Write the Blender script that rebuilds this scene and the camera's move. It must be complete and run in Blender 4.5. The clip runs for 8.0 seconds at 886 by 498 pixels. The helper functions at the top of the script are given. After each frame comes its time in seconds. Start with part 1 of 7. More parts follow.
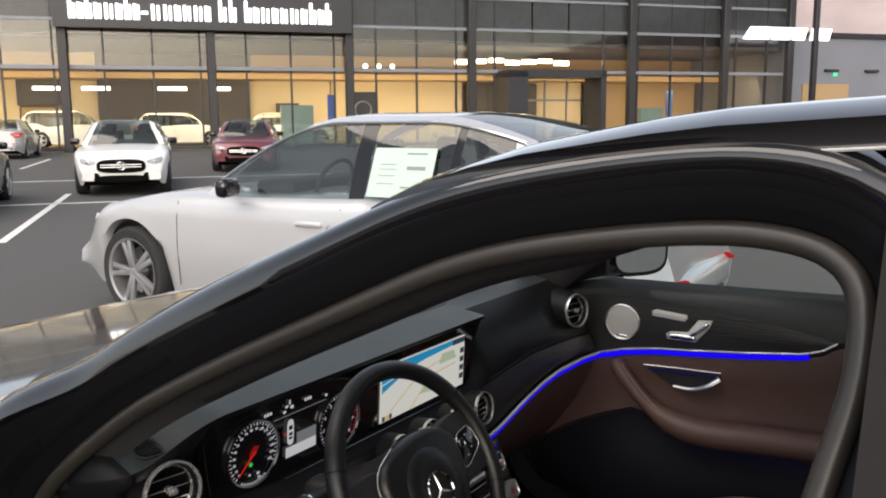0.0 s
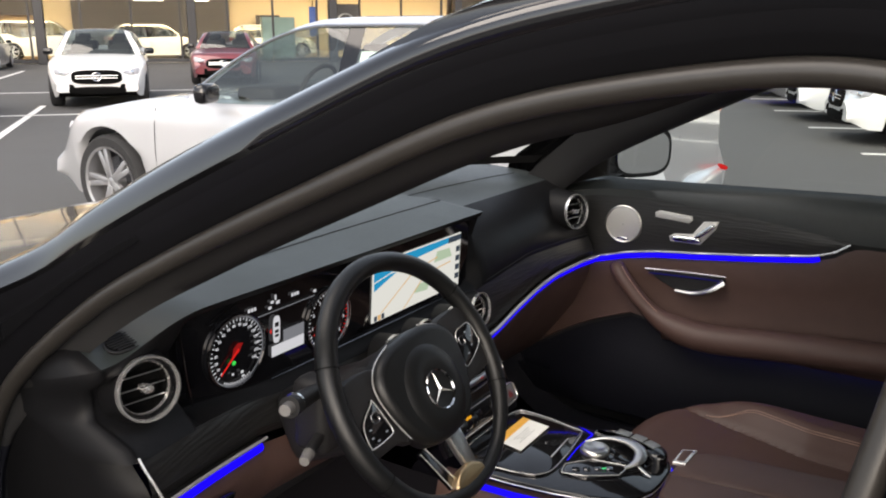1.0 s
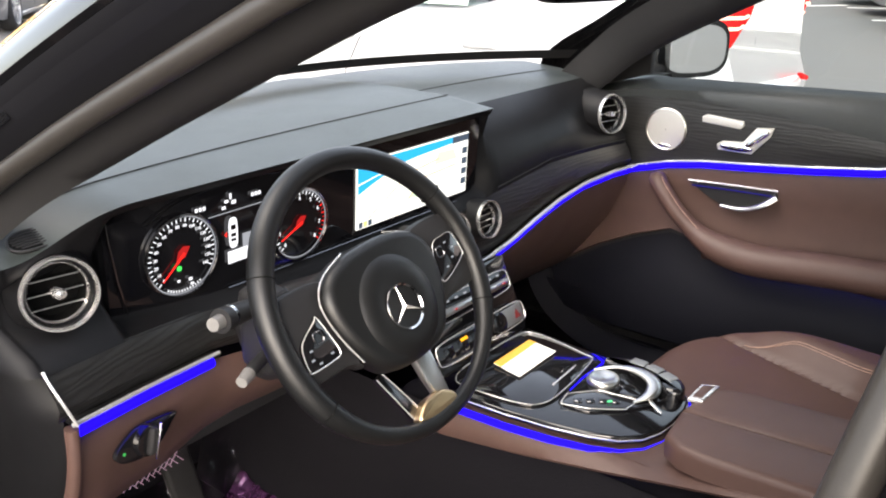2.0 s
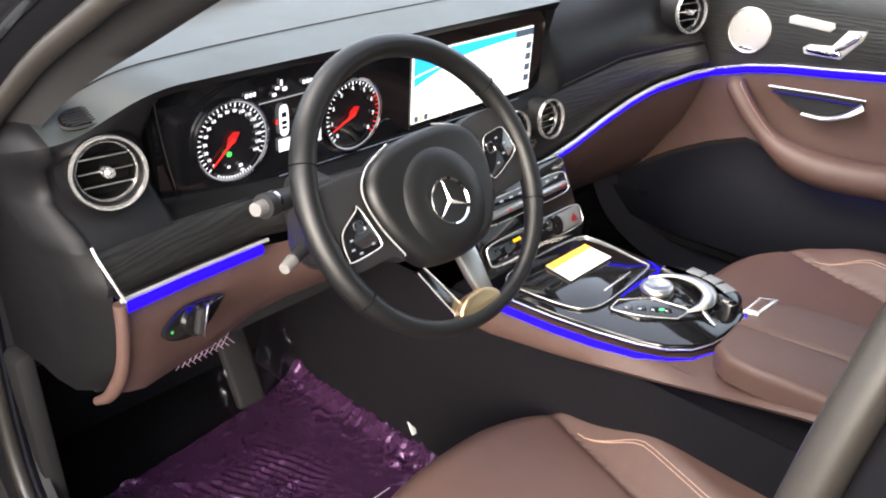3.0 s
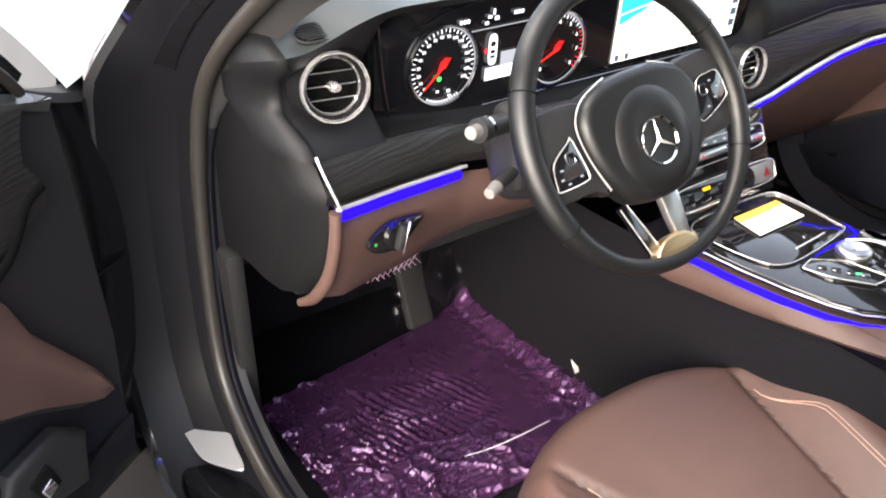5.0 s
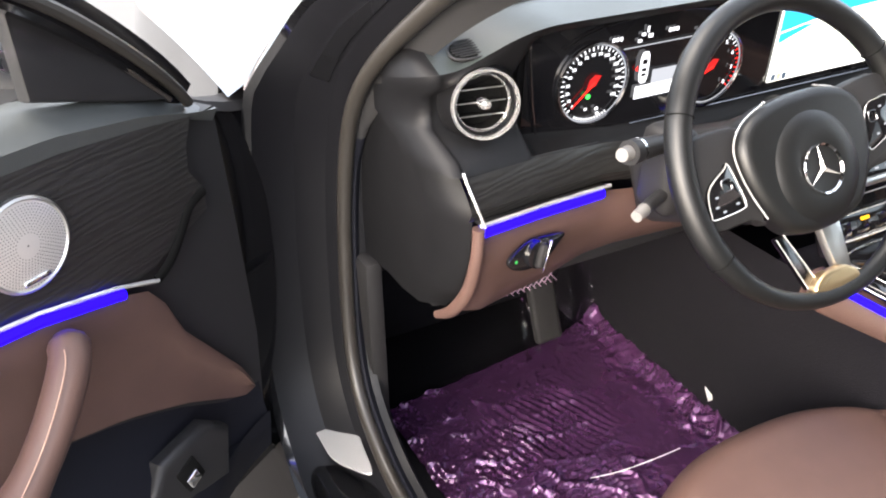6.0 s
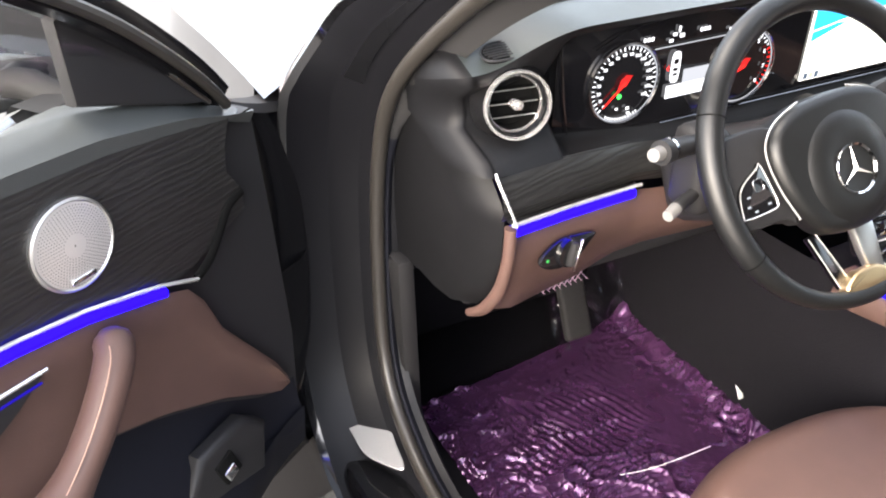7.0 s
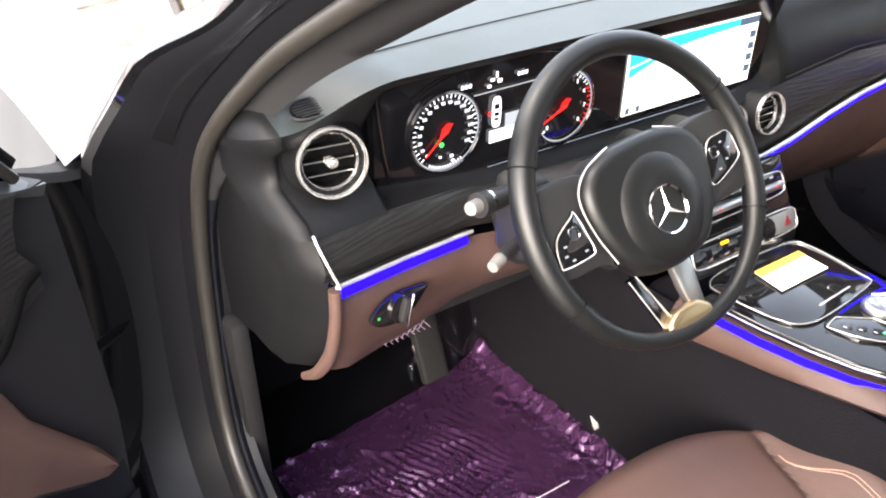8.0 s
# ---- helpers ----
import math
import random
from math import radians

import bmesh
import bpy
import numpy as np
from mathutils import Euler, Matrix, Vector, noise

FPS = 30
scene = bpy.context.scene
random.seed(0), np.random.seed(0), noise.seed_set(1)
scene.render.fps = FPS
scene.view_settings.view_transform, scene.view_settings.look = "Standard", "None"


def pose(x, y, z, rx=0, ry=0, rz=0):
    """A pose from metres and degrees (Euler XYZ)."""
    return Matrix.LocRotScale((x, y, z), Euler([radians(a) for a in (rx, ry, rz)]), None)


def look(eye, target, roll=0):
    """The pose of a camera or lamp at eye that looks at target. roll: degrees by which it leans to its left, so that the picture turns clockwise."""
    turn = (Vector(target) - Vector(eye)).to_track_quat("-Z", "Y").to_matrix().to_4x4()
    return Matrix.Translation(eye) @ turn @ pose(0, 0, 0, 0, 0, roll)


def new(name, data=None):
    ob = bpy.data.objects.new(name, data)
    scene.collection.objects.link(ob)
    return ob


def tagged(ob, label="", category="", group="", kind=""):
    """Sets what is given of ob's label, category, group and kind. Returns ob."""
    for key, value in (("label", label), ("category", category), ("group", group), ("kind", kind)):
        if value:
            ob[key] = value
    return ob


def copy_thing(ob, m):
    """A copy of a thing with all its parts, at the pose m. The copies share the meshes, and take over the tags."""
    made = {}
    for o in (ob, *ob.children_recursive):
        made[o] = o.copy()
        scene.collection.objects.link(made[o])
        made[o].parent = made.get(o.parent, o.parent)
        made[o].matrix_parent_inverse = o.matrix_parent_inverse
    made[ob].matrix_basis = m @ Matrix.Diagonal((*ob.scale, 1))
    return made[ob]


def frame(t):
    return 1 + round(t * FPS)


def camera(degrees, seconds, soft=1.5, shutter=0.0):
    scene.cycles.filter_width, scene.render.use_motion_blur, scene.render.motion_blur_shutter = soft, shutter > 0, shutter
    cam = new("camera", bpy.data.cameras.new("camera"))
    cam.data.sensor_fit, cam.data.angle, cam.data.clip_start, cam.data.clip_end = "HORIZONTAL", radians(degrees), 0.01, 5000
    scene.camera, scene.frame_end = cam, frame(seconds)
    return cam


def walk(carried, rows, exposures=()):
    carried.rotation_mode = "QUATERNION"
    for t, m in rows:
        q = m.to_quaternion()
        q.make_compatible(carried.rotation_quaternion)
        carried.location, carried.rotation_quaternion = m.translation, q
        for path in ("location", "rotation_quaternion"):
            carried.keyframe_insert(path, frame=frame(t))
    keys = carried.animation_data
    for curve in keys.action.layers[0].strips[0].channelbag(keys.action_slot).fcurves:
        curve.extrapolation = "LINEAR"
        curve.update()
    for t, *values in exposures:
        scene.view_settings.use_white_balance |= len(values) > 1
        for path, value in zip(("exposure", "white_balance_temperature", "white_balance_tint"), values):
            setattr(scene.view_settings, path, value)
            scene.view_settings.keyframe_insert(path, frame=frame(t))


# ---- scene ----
cam = camera(55.7, 8.0, soft=2.0)
PATH = [
    (0, (-1.342, -0.67, 1.453), (0.297, 0.433, 1.142), -0.4),
    (0.5, (-1.319, -0.61, 1.428), (0.299, 0.494, 1.028), -0.5),
    (1, (-1.268, -0.592, 1.381), (0.359, 0.457, 0.881), 0.1),
    (1.5, (-1.149, -0.603, 1.35), (0.418, 0.478, 0.737), 0.8),
    (1.7, (-1.101, -0.601, 1.327), (0.434, 0.511, 0.687), 0.5),
    (2.8, (-1.03, -0.626, 1.306), (0.29, 0.593, 0.429), 0.2),
    (3, (-1.025, -0.623, 1.296), (0.269, 0.606, 0.394), 0.4),
    (3.5, (-1.016, -0.617, 1.286), (0.223, 0.615, 0.313), 0.5),
    (4, (-1.023, -0.606, 1.279), (0.162, 0.634, 0.249), 0.6),
    (4.5, (-1.064, -0.598, 1.286), (0.053, 0.698, 0.249), 0.9),
    (5, (-1.102, -0.591, 1.287), (-0.086, 0.8, 0.27), 0.8),
    (5.2, (-1.117, -0.583, 1.291), (-0.151, 0.845, 0.278), 0.6),
    (6.3, (-1.126, -0.563, 1.302), (-0.388, 0.997, 0.291), -1.3),
    (6.5, (-1.132, -0.567, 1.304), (-0.41, 1.0, 0.292), -1.4),
    (7, (-1.133, -0.571, 1.311), (-0.409, 0.992, 0.294), -2.0),
    (7.5, (-1.082, -0.566, 1.312), (-0.271, 0.963, 0.309), -2.1),
    (8, (-1.04, -0.562, 1.331), (-0.073, 0.888, 0.35), -1.6),
]
walk(cam, [(t, look(eye, target, roll)) for t, eye, target, roll in PATH],
     exposures=[(0, 0.9, 6800, 12), (0.6, 1.03, 6800, 12), (1.1, 1.48, 6800, 12), (1.5, 2.05, 6800, 12), (3.0, 3.1, 6800, 12), (4.6, 3.25, 6800, 12), (6.3, 3.5, 6800, 12), (8.0, 3.55, 6800, 12)])

# ---- world, sun and exposure ----
world = bpy.data.worlds.new("dusk_sky")
scene.world = world
world.use_nodes = True
wn = world.node_tree
sky = wn.nodes.new("ShaderNodeTexSky")
sky.sky_type = "NISHITA"
sky.sun_disc = False
sky.sun_elevation = radians(24)
sky.sun_rotation = radians(240)
sky.air_density, sky.dust_density, sky.ozone_density = 1.0, 2.0, 1.0
haze = wn.nodes.new("ShaderNodeHueSaturation")
haze.inputs["Saturation"].default_value = 0.5
wn.links.new(sky.outputs[0], haze.inputs["Color"])
wn.links.new(haze.outputs[0], wn.nodes["Background"].inputs[0])
wn.nodes["Background"].inputs[1].default_value = 0.15
sun_data = bpy.data.lights.new("sun", "SUN")
sun_data.energy, sun_data.angle, sun_data.color = 1.15, radians(50), (1.0, 0.92, 0.83)
sun = new("sun", sun_data)
sun.matrix_world = look((-5.0, 3.5, 11), (0, 0, 0))

# ---- materials ----
def surface(name, colour, rough=0.5, metal=0.0, grain=0.0, size=200.0, vary=0.15, wear=3.0, coat=0.0, stretch=(1, 1, 1),
            spec=0.5, each=0.0, rough_vary=0.1):
    """A painted, leather, plastic or metal surface: fine relief of the given grain, and slow changes of tone and gloss."""
    m = bpy.data.materials.new(name)
    m.use_nodes = True
    nt = m.node_tree
    b = nt.nodes["Principled BSDF"]
    b.inputs["Metallic"].default_value = metal
    b.inputs["Coat Weight"].default_value = coat
    b.inputs["Coat Roughness"].default_value = 0.04
    b.inputs["Specular IOR Level"].default_value = spec
    co = nt.nodes.new("ShaderNodeTexCoord")
    mp = nt.nodes.new("ShaderNodeMapping")
    mp.inputs["Scale"].default_value = stretch
    nt.links.new(co.outputs["Object"], mp.inputs[0])
    slow = nt.nodes.new("ShaderNodeTexNoise")
    slow.inputs["Scale"].default_value, slow.inputs["Detail"].default_value = wear, 6
    nt.links.new(mp.outputs[0], slow.inputs["Vector"])
    fine = nt.nodes.new("ShaderNodeTexNoise")
    fine.inputs["Scale"].default_value, fine.inputs["Detail"].default_value = size, 3
    nt.links.new(mp.outputs[0], fine.inputs["Vector"])
    mix = nt.nodes.new("ShaderNodeMath")
    mix.operation = "MULTIPLY_ADD"
    nt.links.new(slow.outputs[0], mix.inputs[0])
    mix.inputs[1].default_value = 0.7
    nt.links.new(fine.outputs[0], mix.inputs[2])
    ramp = nt.nodes.new("ShaderNodeMapRange")
    ramp.inputs[1].default_value, ramp.inputs[2].default_value = 0.45, 1.25
    ramp.inputs[3].default_value, ramp.inputs[4].default_value = 1 - vary, 1 + vary
    nt.links.new(mix.outputs[0], ramp.inputs[0])
    last = ramp.outputs[0]
    if each:
        info = nt.nodes.new("ShaderNodeObjectInfo")
        er = nt.nodes.new("ShaderNodeMapRange")
        er.inputs[3].default_value, er.inputs[4].default_value = 1 - each, 1 + each
        nt.links.new(info.outputs["Random"], er.inputs[0])
        em = nt.nodes.new("ShaderNodeMath")
        em.operation = "MULTIPLY"
        nt.links.new(last, em.inputs[0])
        nt.links.new(er.outputs[0], em.inputs[1])
        last = em.outputs[0]
    tint = nt.nodes.new("ShaderNodeVectorMath")
    tint.operation = "SCALE"
    tint.inputs[0].default_value = colour
    nt.links.new(last, tint.inputs["Scale"])
    nt.links.new(tint.outputs[0], b.inputs["Base Color"])
    rr = nt.nodes.new("ShaderNodeMapRange")
    rr.inputs[1].default_value, rr.inputs[2].default_value = 0.3, 0.7
    rr.inputs[3].default_value, rr.inputs[4].default_value = max(0.0, rough * (1 - rough_vary)), min(1.0, rough * (1 + rough_vary))
    nt.links.new(slow.outputs[0], rr.inputs[0])
    nt.links.new(rr.outputs[0], b.inputs["Roughness"])
    if grain:
        bump = nt.nodes.new("ShaderNodeBump")
        bump.inputs["Strength"].default_value = grain
        bump.inputs["Distance"].default_value = 0.4 / size
        nt.links.new(fine.outputs[0], bump.inputs["Height"])
        nt.links.new(bump.outputs[0], b.inputs["Normal"])
    return m


def leather(name, colour, rough=0.42, scale=420.0, strength=0.25, spec=0.5):
    """Grained leather: small cells with soft creases."""
    m = surface(name, colour, rough, 0, 0, 30, 0.10, 5.0, spec=spec)
    nt = m.node_tree
    b = nt.nodes["Principled BSDF"]
    co = nt.nodes.new("ShaderNodeTexCoord")
    cell = nt.nodes.new("ShaderNodeTexVoronoi")
    cell.feature = "DISTANCE_TO_EDGE"
    cell.inputs["Scale"].default_value = scale
    nt.links.new(co.outputs["Object"], cell.inputs["Vector"])
    soft = nt.nodes.new("ShaderNodeTexNoise")
    soft.inputs["Scale"].default_value = 14
    nt.links.new(co.outputs["Object"], soft.inputs["Vector"])
    add = nt.nodes.new("ShaderNodeMath")
    add.operation = "MULTIPLY_ADD"
    nt.links.new(soft.outputs[0], add.inputs[0])
    add.inputs[1].default_value = 2.5
    nt.links.new(cell.outputs[0], add.inputs[2])
    bump = nt.nodes.new("ShaderNodeBump")
    bump.inputs["Strength"].default_value, bump.inputs["Distance"].default_value = strength, 0.0012
    nt.links.new(add.outputs[0], bump.inputs["Height"])
    nt.links.new(bump.outputs[0], b.inputs["Normal"])
    return m


def grained(name, colour, rough):
    """Open-pore wood: long wavy darker bands along the board and fine pores."""
    m = surface(name, colour, rough, 0, 0, 60, 0.15, 3)
    nt = m.node_tree
    b = nt.nodes["Principled BSDF"]
    co = nt.nodes.new("ShaderNodeTexCoord")
    mp = nt.nodes.new("ShaderNodeMapping")
    mp.inputs["Scale"].default_value = (0.6, 0.6, 4.0)
    nt.links.new(co.outputs["Object"], mp.inputs[0])
    band = nt.nodes.new("ShaderNodeTexWave")
    band.bands_direction = "Z"
    band.inputs["Scale"].default_value, band.inputs["Distortion"].default_value = 10.0, 9.0
    band.inputs["Detail"].default_value, band.inputs["Detail Scale"].default_value = 3.0, 1.6
    nt.links.new(mp.outputs[0], band.inputs["Vector"])
    tone = nt.nodes.new("ShaderNodeMapRange")
    tone.inputs[3].default_value, tone.inputs[4].default_value = 0.75, 1.3
    nt.links.new(band.outputs["Fac"], tone.inputs[0])
    old = b.inputs["Base Color"].links[0].from_socket
    mul = nt.nodes.new("ShaderNodeVectorMath")
    mul.operation = "SCALE"
    nt.links.new(old, mul.inputs[0])
    nt.links.new(tone.outputs[0], mul.inputs["Scale"])
    nt.links.new(mul.outputs[0], b.inputs["Base Color"])
    bump = nt.nodes.new("ShaderNodeBump")
    bump.inputs["Strength"].default_value, bump.inputs["Distance"].default_value = 0.25, 0.001
    nt.links.new(band.outputs["Fac"], bump.inputs["Height"])
    nt.links.new(bump.outputs[0], b.inputs["Normal"])
    return m


def glow(name, colour, strength):
    m = bpy.data.materials.new(name)
    m.use_nodes = True
    b = m.node_tree.nodes["Principled BSDF"]
    b.inputs["Base Color"].default_value = (0.004, 0.004, 0.004, 1)
    b.inputs["Roughness"].default_value = 0.6
    b.inputs["Specular IOR Level"].default_value = 0.0
    b.inputs["Emission Color"].default_value = (*colour, 1)
    b.inputs["Emission Strength"].default_value = strength
    return m


def pane_glass(name, tint=(0.985, 1.0, 0.99), rough=0.0, least=0.045):
    """Thin clear glass: lets light straight through, with a gloss that grows at a slant."""
    m = bpy.data.materials.new(name)
    m.use_nodes = True
    nt = m.node_tree
    nt.nodes.remove(nt.nodes["Principled BSDF"])
    clear = nt.nodes.new("ShaderNodeBsdfTransparent")
    clear.inputs[0].default_value = (*tint, 1)
    gloss = nt.nodes.new("ShaderNodeBsdfGlossy")
    gloss.inputs["Roughness"].default_value = rough
    lw = nt.nodes.new("ShaderNodeLayerWeight")
    lw.inputs[0].default_value = 0.5
    pw = nt.nodes.new("ShaderNodeMath")
    pw.operation = "POWER"
    pw.inputs[1].default_value = 4.0
    nt.links.new(lw.outputs["Facing"], pw.inputs[0])
    ma = nt.nodes.new("ShaderNodeMath")
    ma.operation = "MULTIPLY_ADD"
    ma.inputs[1].default_value, ma.inputs[2].default_value = 0.55, least
    nt.links.new(pw.outputs[0], ma.inputs[0])
    mix = nt.nodes.new("ShaderNodeMixShader")
    nt.links.new(ma.outputs[0], mix.inputs[0])
    nt.links.new(clear.outputs[0], mix.inputs[1])
    nt.links.new(gloss.outputs[0], mix.inputs[2])
    nt.links.new(mix.outputs[0], nt.nodes["Material Output"].inputs[0])
    return m


BLACK_PAINT = surface("black_paint", (0.006, 0.006, 0.0068), 0.10, 0, 0, 900, 0.1, 4, coat=1.0, spec=0.5)
SOFT_BLACK = leather("soft_black", (0.0041, 0.0043, 0.0046), 0.42, 520, 0.2, 0.42)
PLASTIC = surface("black_plastic", (0.0130, 0.0128, 0.0138), 0.52, 0, 0.25, 900, 0.12, 6, spec=0.3)
# black dash vinyl with the light on its top put into the colour
DASH_TOP = leather("dash_vinyl_lit", (0.030, 0.036, 0.036), 0.46, 520, 0.2, 0.4)
PIANO = surface("piano_black", (0.006, 0.006, 0.007), 0.06, 0, 0, 500, 0.1, 5, coat=0.35, spec=0.45)
WOOD = grained("open_pore_black_wood", (0.0120, 0.0118, 0.0116), 0.40)
DOOR_PAD = leather("grey_black_vinyl", (0.040, 0.044, 0.044), 0.44, 520, 0.2)
PILLAR_GREY = surface("pillar_grey", (0.021, 0.0205, 0.021), 0.6, 0, 0.25, 900, 0.12, 6, spec=0.25)
# low black plastic: shade and a blue glow are put into its colour
LOWER_TRIM = surface("lower_plastic_in_shade", (0.0070, 0.0074, 0.0110), 0.66, 0, 0.2, 900, 0.1, 6, spec=0.12)
END_BLACK = surface("dull_black", (0.0145, 0.0140, 0.0145), 0.62, 0, 0.2, 900, 0.1, 6, spec=0.12)
GUNMETAL = surface("gunmetal_satin", (0.24, 0.25, 0.25), 0.42, 0.6, 0, 700, 0.06, 5)
# pale metal that stands in for a bright patch of light by the sill
SILL_GLINT = surface("sill_glint_metal", (0.62, 0.61, 0.60), 0.22, 0.6, 0, 500, 0.05, 6)
JAMB = surface("jamb_paint", (0.0062, 0.0062, 0.0074), 0.40, 0, 0, 900, 0.1, 4, spec=0.16)
# the dash vinyl again, darkened as the shaded tone of front and ends
DASH_BLACK = leather("dash_vinyl_shaded", (0.0065, 0.0065, 0.0072), 0.46, 520, 0.15, 0.14)
IVORY = surface("ivory_plastic", (0.15, 0.145, 0.14), 0.4, 0, 0.1, 700, 0.05, 6)
BROWN = leather("saddle_brown_leather", (0.070, 0.040, 0.033), 0.50, 420, 0.2, 0.35)
CARPET = surface("black_carpet", (0.0050, 0.0047, 0.0062), 0.95, 0, 1.0, 500, 0.3, 8, spec=0.1)
RUBBER = surface("seal_rubber", (0.023, 0.0205, 0.018), 0.36, 0, 0.15, 700, 0.15, 6, spec=0.5)
CHROME = surface("chrome", (0.82, 0.82, 0.82), 0.10, 1.0, 0, 500, 0.04, 6)
SATIN = surface("satin_aluminium", (0.62, 0.61, 0.59), 0.32, 1.0, 0.1, 900, 0.06, 6)
TRIM = surface("bright_trim_metal", (0.76, 0.75, 0.74), 0.26, 0.7, 0, 500, 0.04, 6)
DARK_RING = surface("dark_chrome", (0.22, 0.22, 0.23), 0.18, 1.0, 0, 500, 0.05, 6)
STITCH = surface("tan_thread", (0.33, 0.21, 0.16), 0.8)
BLUE_LIGHT = glow("blue_light", (0.006, 0.0, 1.0), 0.5)
SCREEN_BLACK = surface("screen_glass", (0.004, 0.004, 0.005), 0.05, 0, 0, 500, 0.05, 5)
GLASS = pane_glass("window_glass")
SIDE_GLASS = pane_glass("green_side_glass", (0.84, 0.89, 0.86))
PRIVACY = pane_glass("privacy_glass", (0.30, 0.32, 0.31), least=0.08)
LINER = surface("grey_headliner", (0.06, 0.058, 0.055), 0.95, 0, 0.6, 700, 0.12, 8)
MIRROR = surface("mirror_glass", (0.85, 0.86, 0.87), 0.01, 1.0, 0, 500, 0.01, 3, rough_vary=0)


# ---- mesh tools ----
def part(name, bm, material, parent=None, label="", smooth=40):
    """Links a bmesh as one mesh object under a thing or a part."""
    bmesh.ops.remove_doubles(bm, verts=bm.verts, dist=1e-5)
    bmesh.ops.recalc_face_normals(bm, faces=bm.faces)
    lim = radians(smooth)
    for f in bm.faces:
        f.smooth = True
    for e in bm.edges:
        if len(e.link_faces) == 2 and e.calc_face_angle(0) > lim:
            e.smooth = False
    me = bpy.data.meshes.new(name)
    bm.to_mesh(me)
    bm.free()
    me.materials.append(material)
    ob = new(name, me)
    ob.parent = parent
    if label:
        ob["label"] = label
    return ob


def thing(name, m=None, label="", category="", group="", kind=""):
    ob = new(name)
    ob.empty_display_size = 0.1
    if m is not None:
        ob.matrix_world = m
    return tagged(ob, label, category, group, kind)


def loft(rows, close_u=False, close_v=False, bm=None, thick=0.0):
    """A skin over rows of points; thick adds a second skin behind it."""
    bm = bm or bmesh.new()
    vs = [[bm.verts.new(p) for p in r] for r in rows]
    n, k = len(vs), len(vs[0])
    made = []
    for i in range(n if close_u else n - 1):
        for j in range(k if close_v else k - 1):
            q = [vs[i][j], vs[(i + 1) % n][j], vs[(i + 1) % n][(j + 1) % k], vs[i][(j + 1) % k]]
            if len(set(q)) == 4:
                try:
                    made.append(bm.faces.new(q))
                except ValueError:
                    pass
    if thick:
        bmesh.ops.solidify(bm, geom=made, thickness=thick)
    return bm


def cap(bm, verts):
    return bm.faces.new(verts)


def spline(pts, n, closed=False):
    """n points on a smooth curve through pts."""
    p = [Vector(q) for q in pts]
    k = len(p)
    spans = k if closed else k - 1
    out = []
    for i in range(n):
        u = i / (n if closed else n - 1) * spans
        s = min(int(u), spans - 1)
        t = u - s
        if closed:
            a, b, c, d = p[(s - 1) % k], p[s], p[(s + 1) % k], p[(s + 2) % k]
        else:
            a, b, c, d = p[max(s - 1, 0)], p[s], p[s + 1], p[min(s + 2, k - 1)]
        out.append(0.5 * ((2 * b) + (c - a) * t + (2 * a - 5 * b + 4 * c - d) * t * t + (3 * b - a - 3 * c + d) * t ** 3))
    return out


def spline_2d(pts, n=60):
    return [(p.x, p.y) for p in spline([(x, y, 0) for x, y in pts], n, True)]


def tube(pts, r, seg=10, closed=False, bm=None, flat=1.0, up=None, ends=True):
    """A round or flattened bar along a line of points; r is one radius or one for each point."""
    bm = bm or bmesh.new()
    p = [Vector(q) for q in pts]
    n = len(p)
    rr = r if isinstance(r, (list, tuple)) else [r] * n
    ref = Vector(up) if up else None
    rows, side = [], None
    for i in range(n):
        a = p[(i - 1) % n] if closed or i > 0 else p[i]
        b = p[(i + 1) % n] if closed or i < n - 1 else p[i]
        t = (b - a).normalized()
        if ref:
            side = t.cross(ref).normalized()
        elif side is None:
            side = t.orthogonal().normalized()
        else:
            side = (side - t * side.dot(t)).normalized()
        nor = side.cross(t)
        rows.append([p[i] + rr[i] * (math.cos(2 * math.pi * j / seg) * side + flat * math.sin(2 * math.pi * j / seg) * nor) for j in range(seg)])
    loft(rows, closed, True, bm)
    if ends and not closed:
        bm.verts.ensure_lookup_table()
        tot = len(bm.verts)
        cap(bm, [bm.verts[tot - n * seg + j] for j in range(seg)])
        cap(bm, [bm.verts[tot - seg + j] for j in range(seg)])
    return bm


def rbox(sx, sy, sz, m=Matrix(), bevel=0.005, seg=2, bm=None):
    """A box with rounded edges."""
    own = bmesh.new()
    bmesh.ops.create_cube(own, size=1.0, matrix=Matrix.Diagonal((sx, sy, sz, 1)))
    if bevel:
        bmesh.ops.bevel(own, geom=own.edges[:], offset=min(bevel, 0.49 * min(sx, sy, sz)), segments=seg, profile=0.5, affect="EDGES")
    bmesh.ops.transform(own, matrix=m, verts=own.verts)
    if bm is None:
        return own
    return merge(bm, own)


def merge(bm, other):
    me = bpy.data.meshes.new("scratch")
    other.to_mesh(me)
    other.free()
    bm.from_mesh(me)
    bpy.data.meshes.remove(me)
    return bm


def prism(pts, depth, m=Matrix(), bevel=0.0, seg=2, bm=None):
    """A flat shape (x, y points) with thickness along z, its front edge rounded."""
    own = bmesh.new()
    v = [own.verts.new((x, y, 0)) for x, y in pts]
    f = own.faces.new(v)
    r = bmesh.ops.extrude_face_region(own, geom=[f])
    top = [e for e in r["geom"] if isinstance(e, bmesh.types.BMVert)]
    bmesh.ops.translate(own, vec=(0, 0, depth), verts=top)
    if bevel:
        keep = [e for e in own.edges if all(x in top for x in e.verts)]
        bmesh.ops.bevel(own, geom=keep, offset=bevel, segments=seg, profile=0.5, affect="EDGES")
    bmesh.ops.transform(own, matrix=m, verts=own.verts)
    if bm is None:
        return own
    return merge(bm, own)


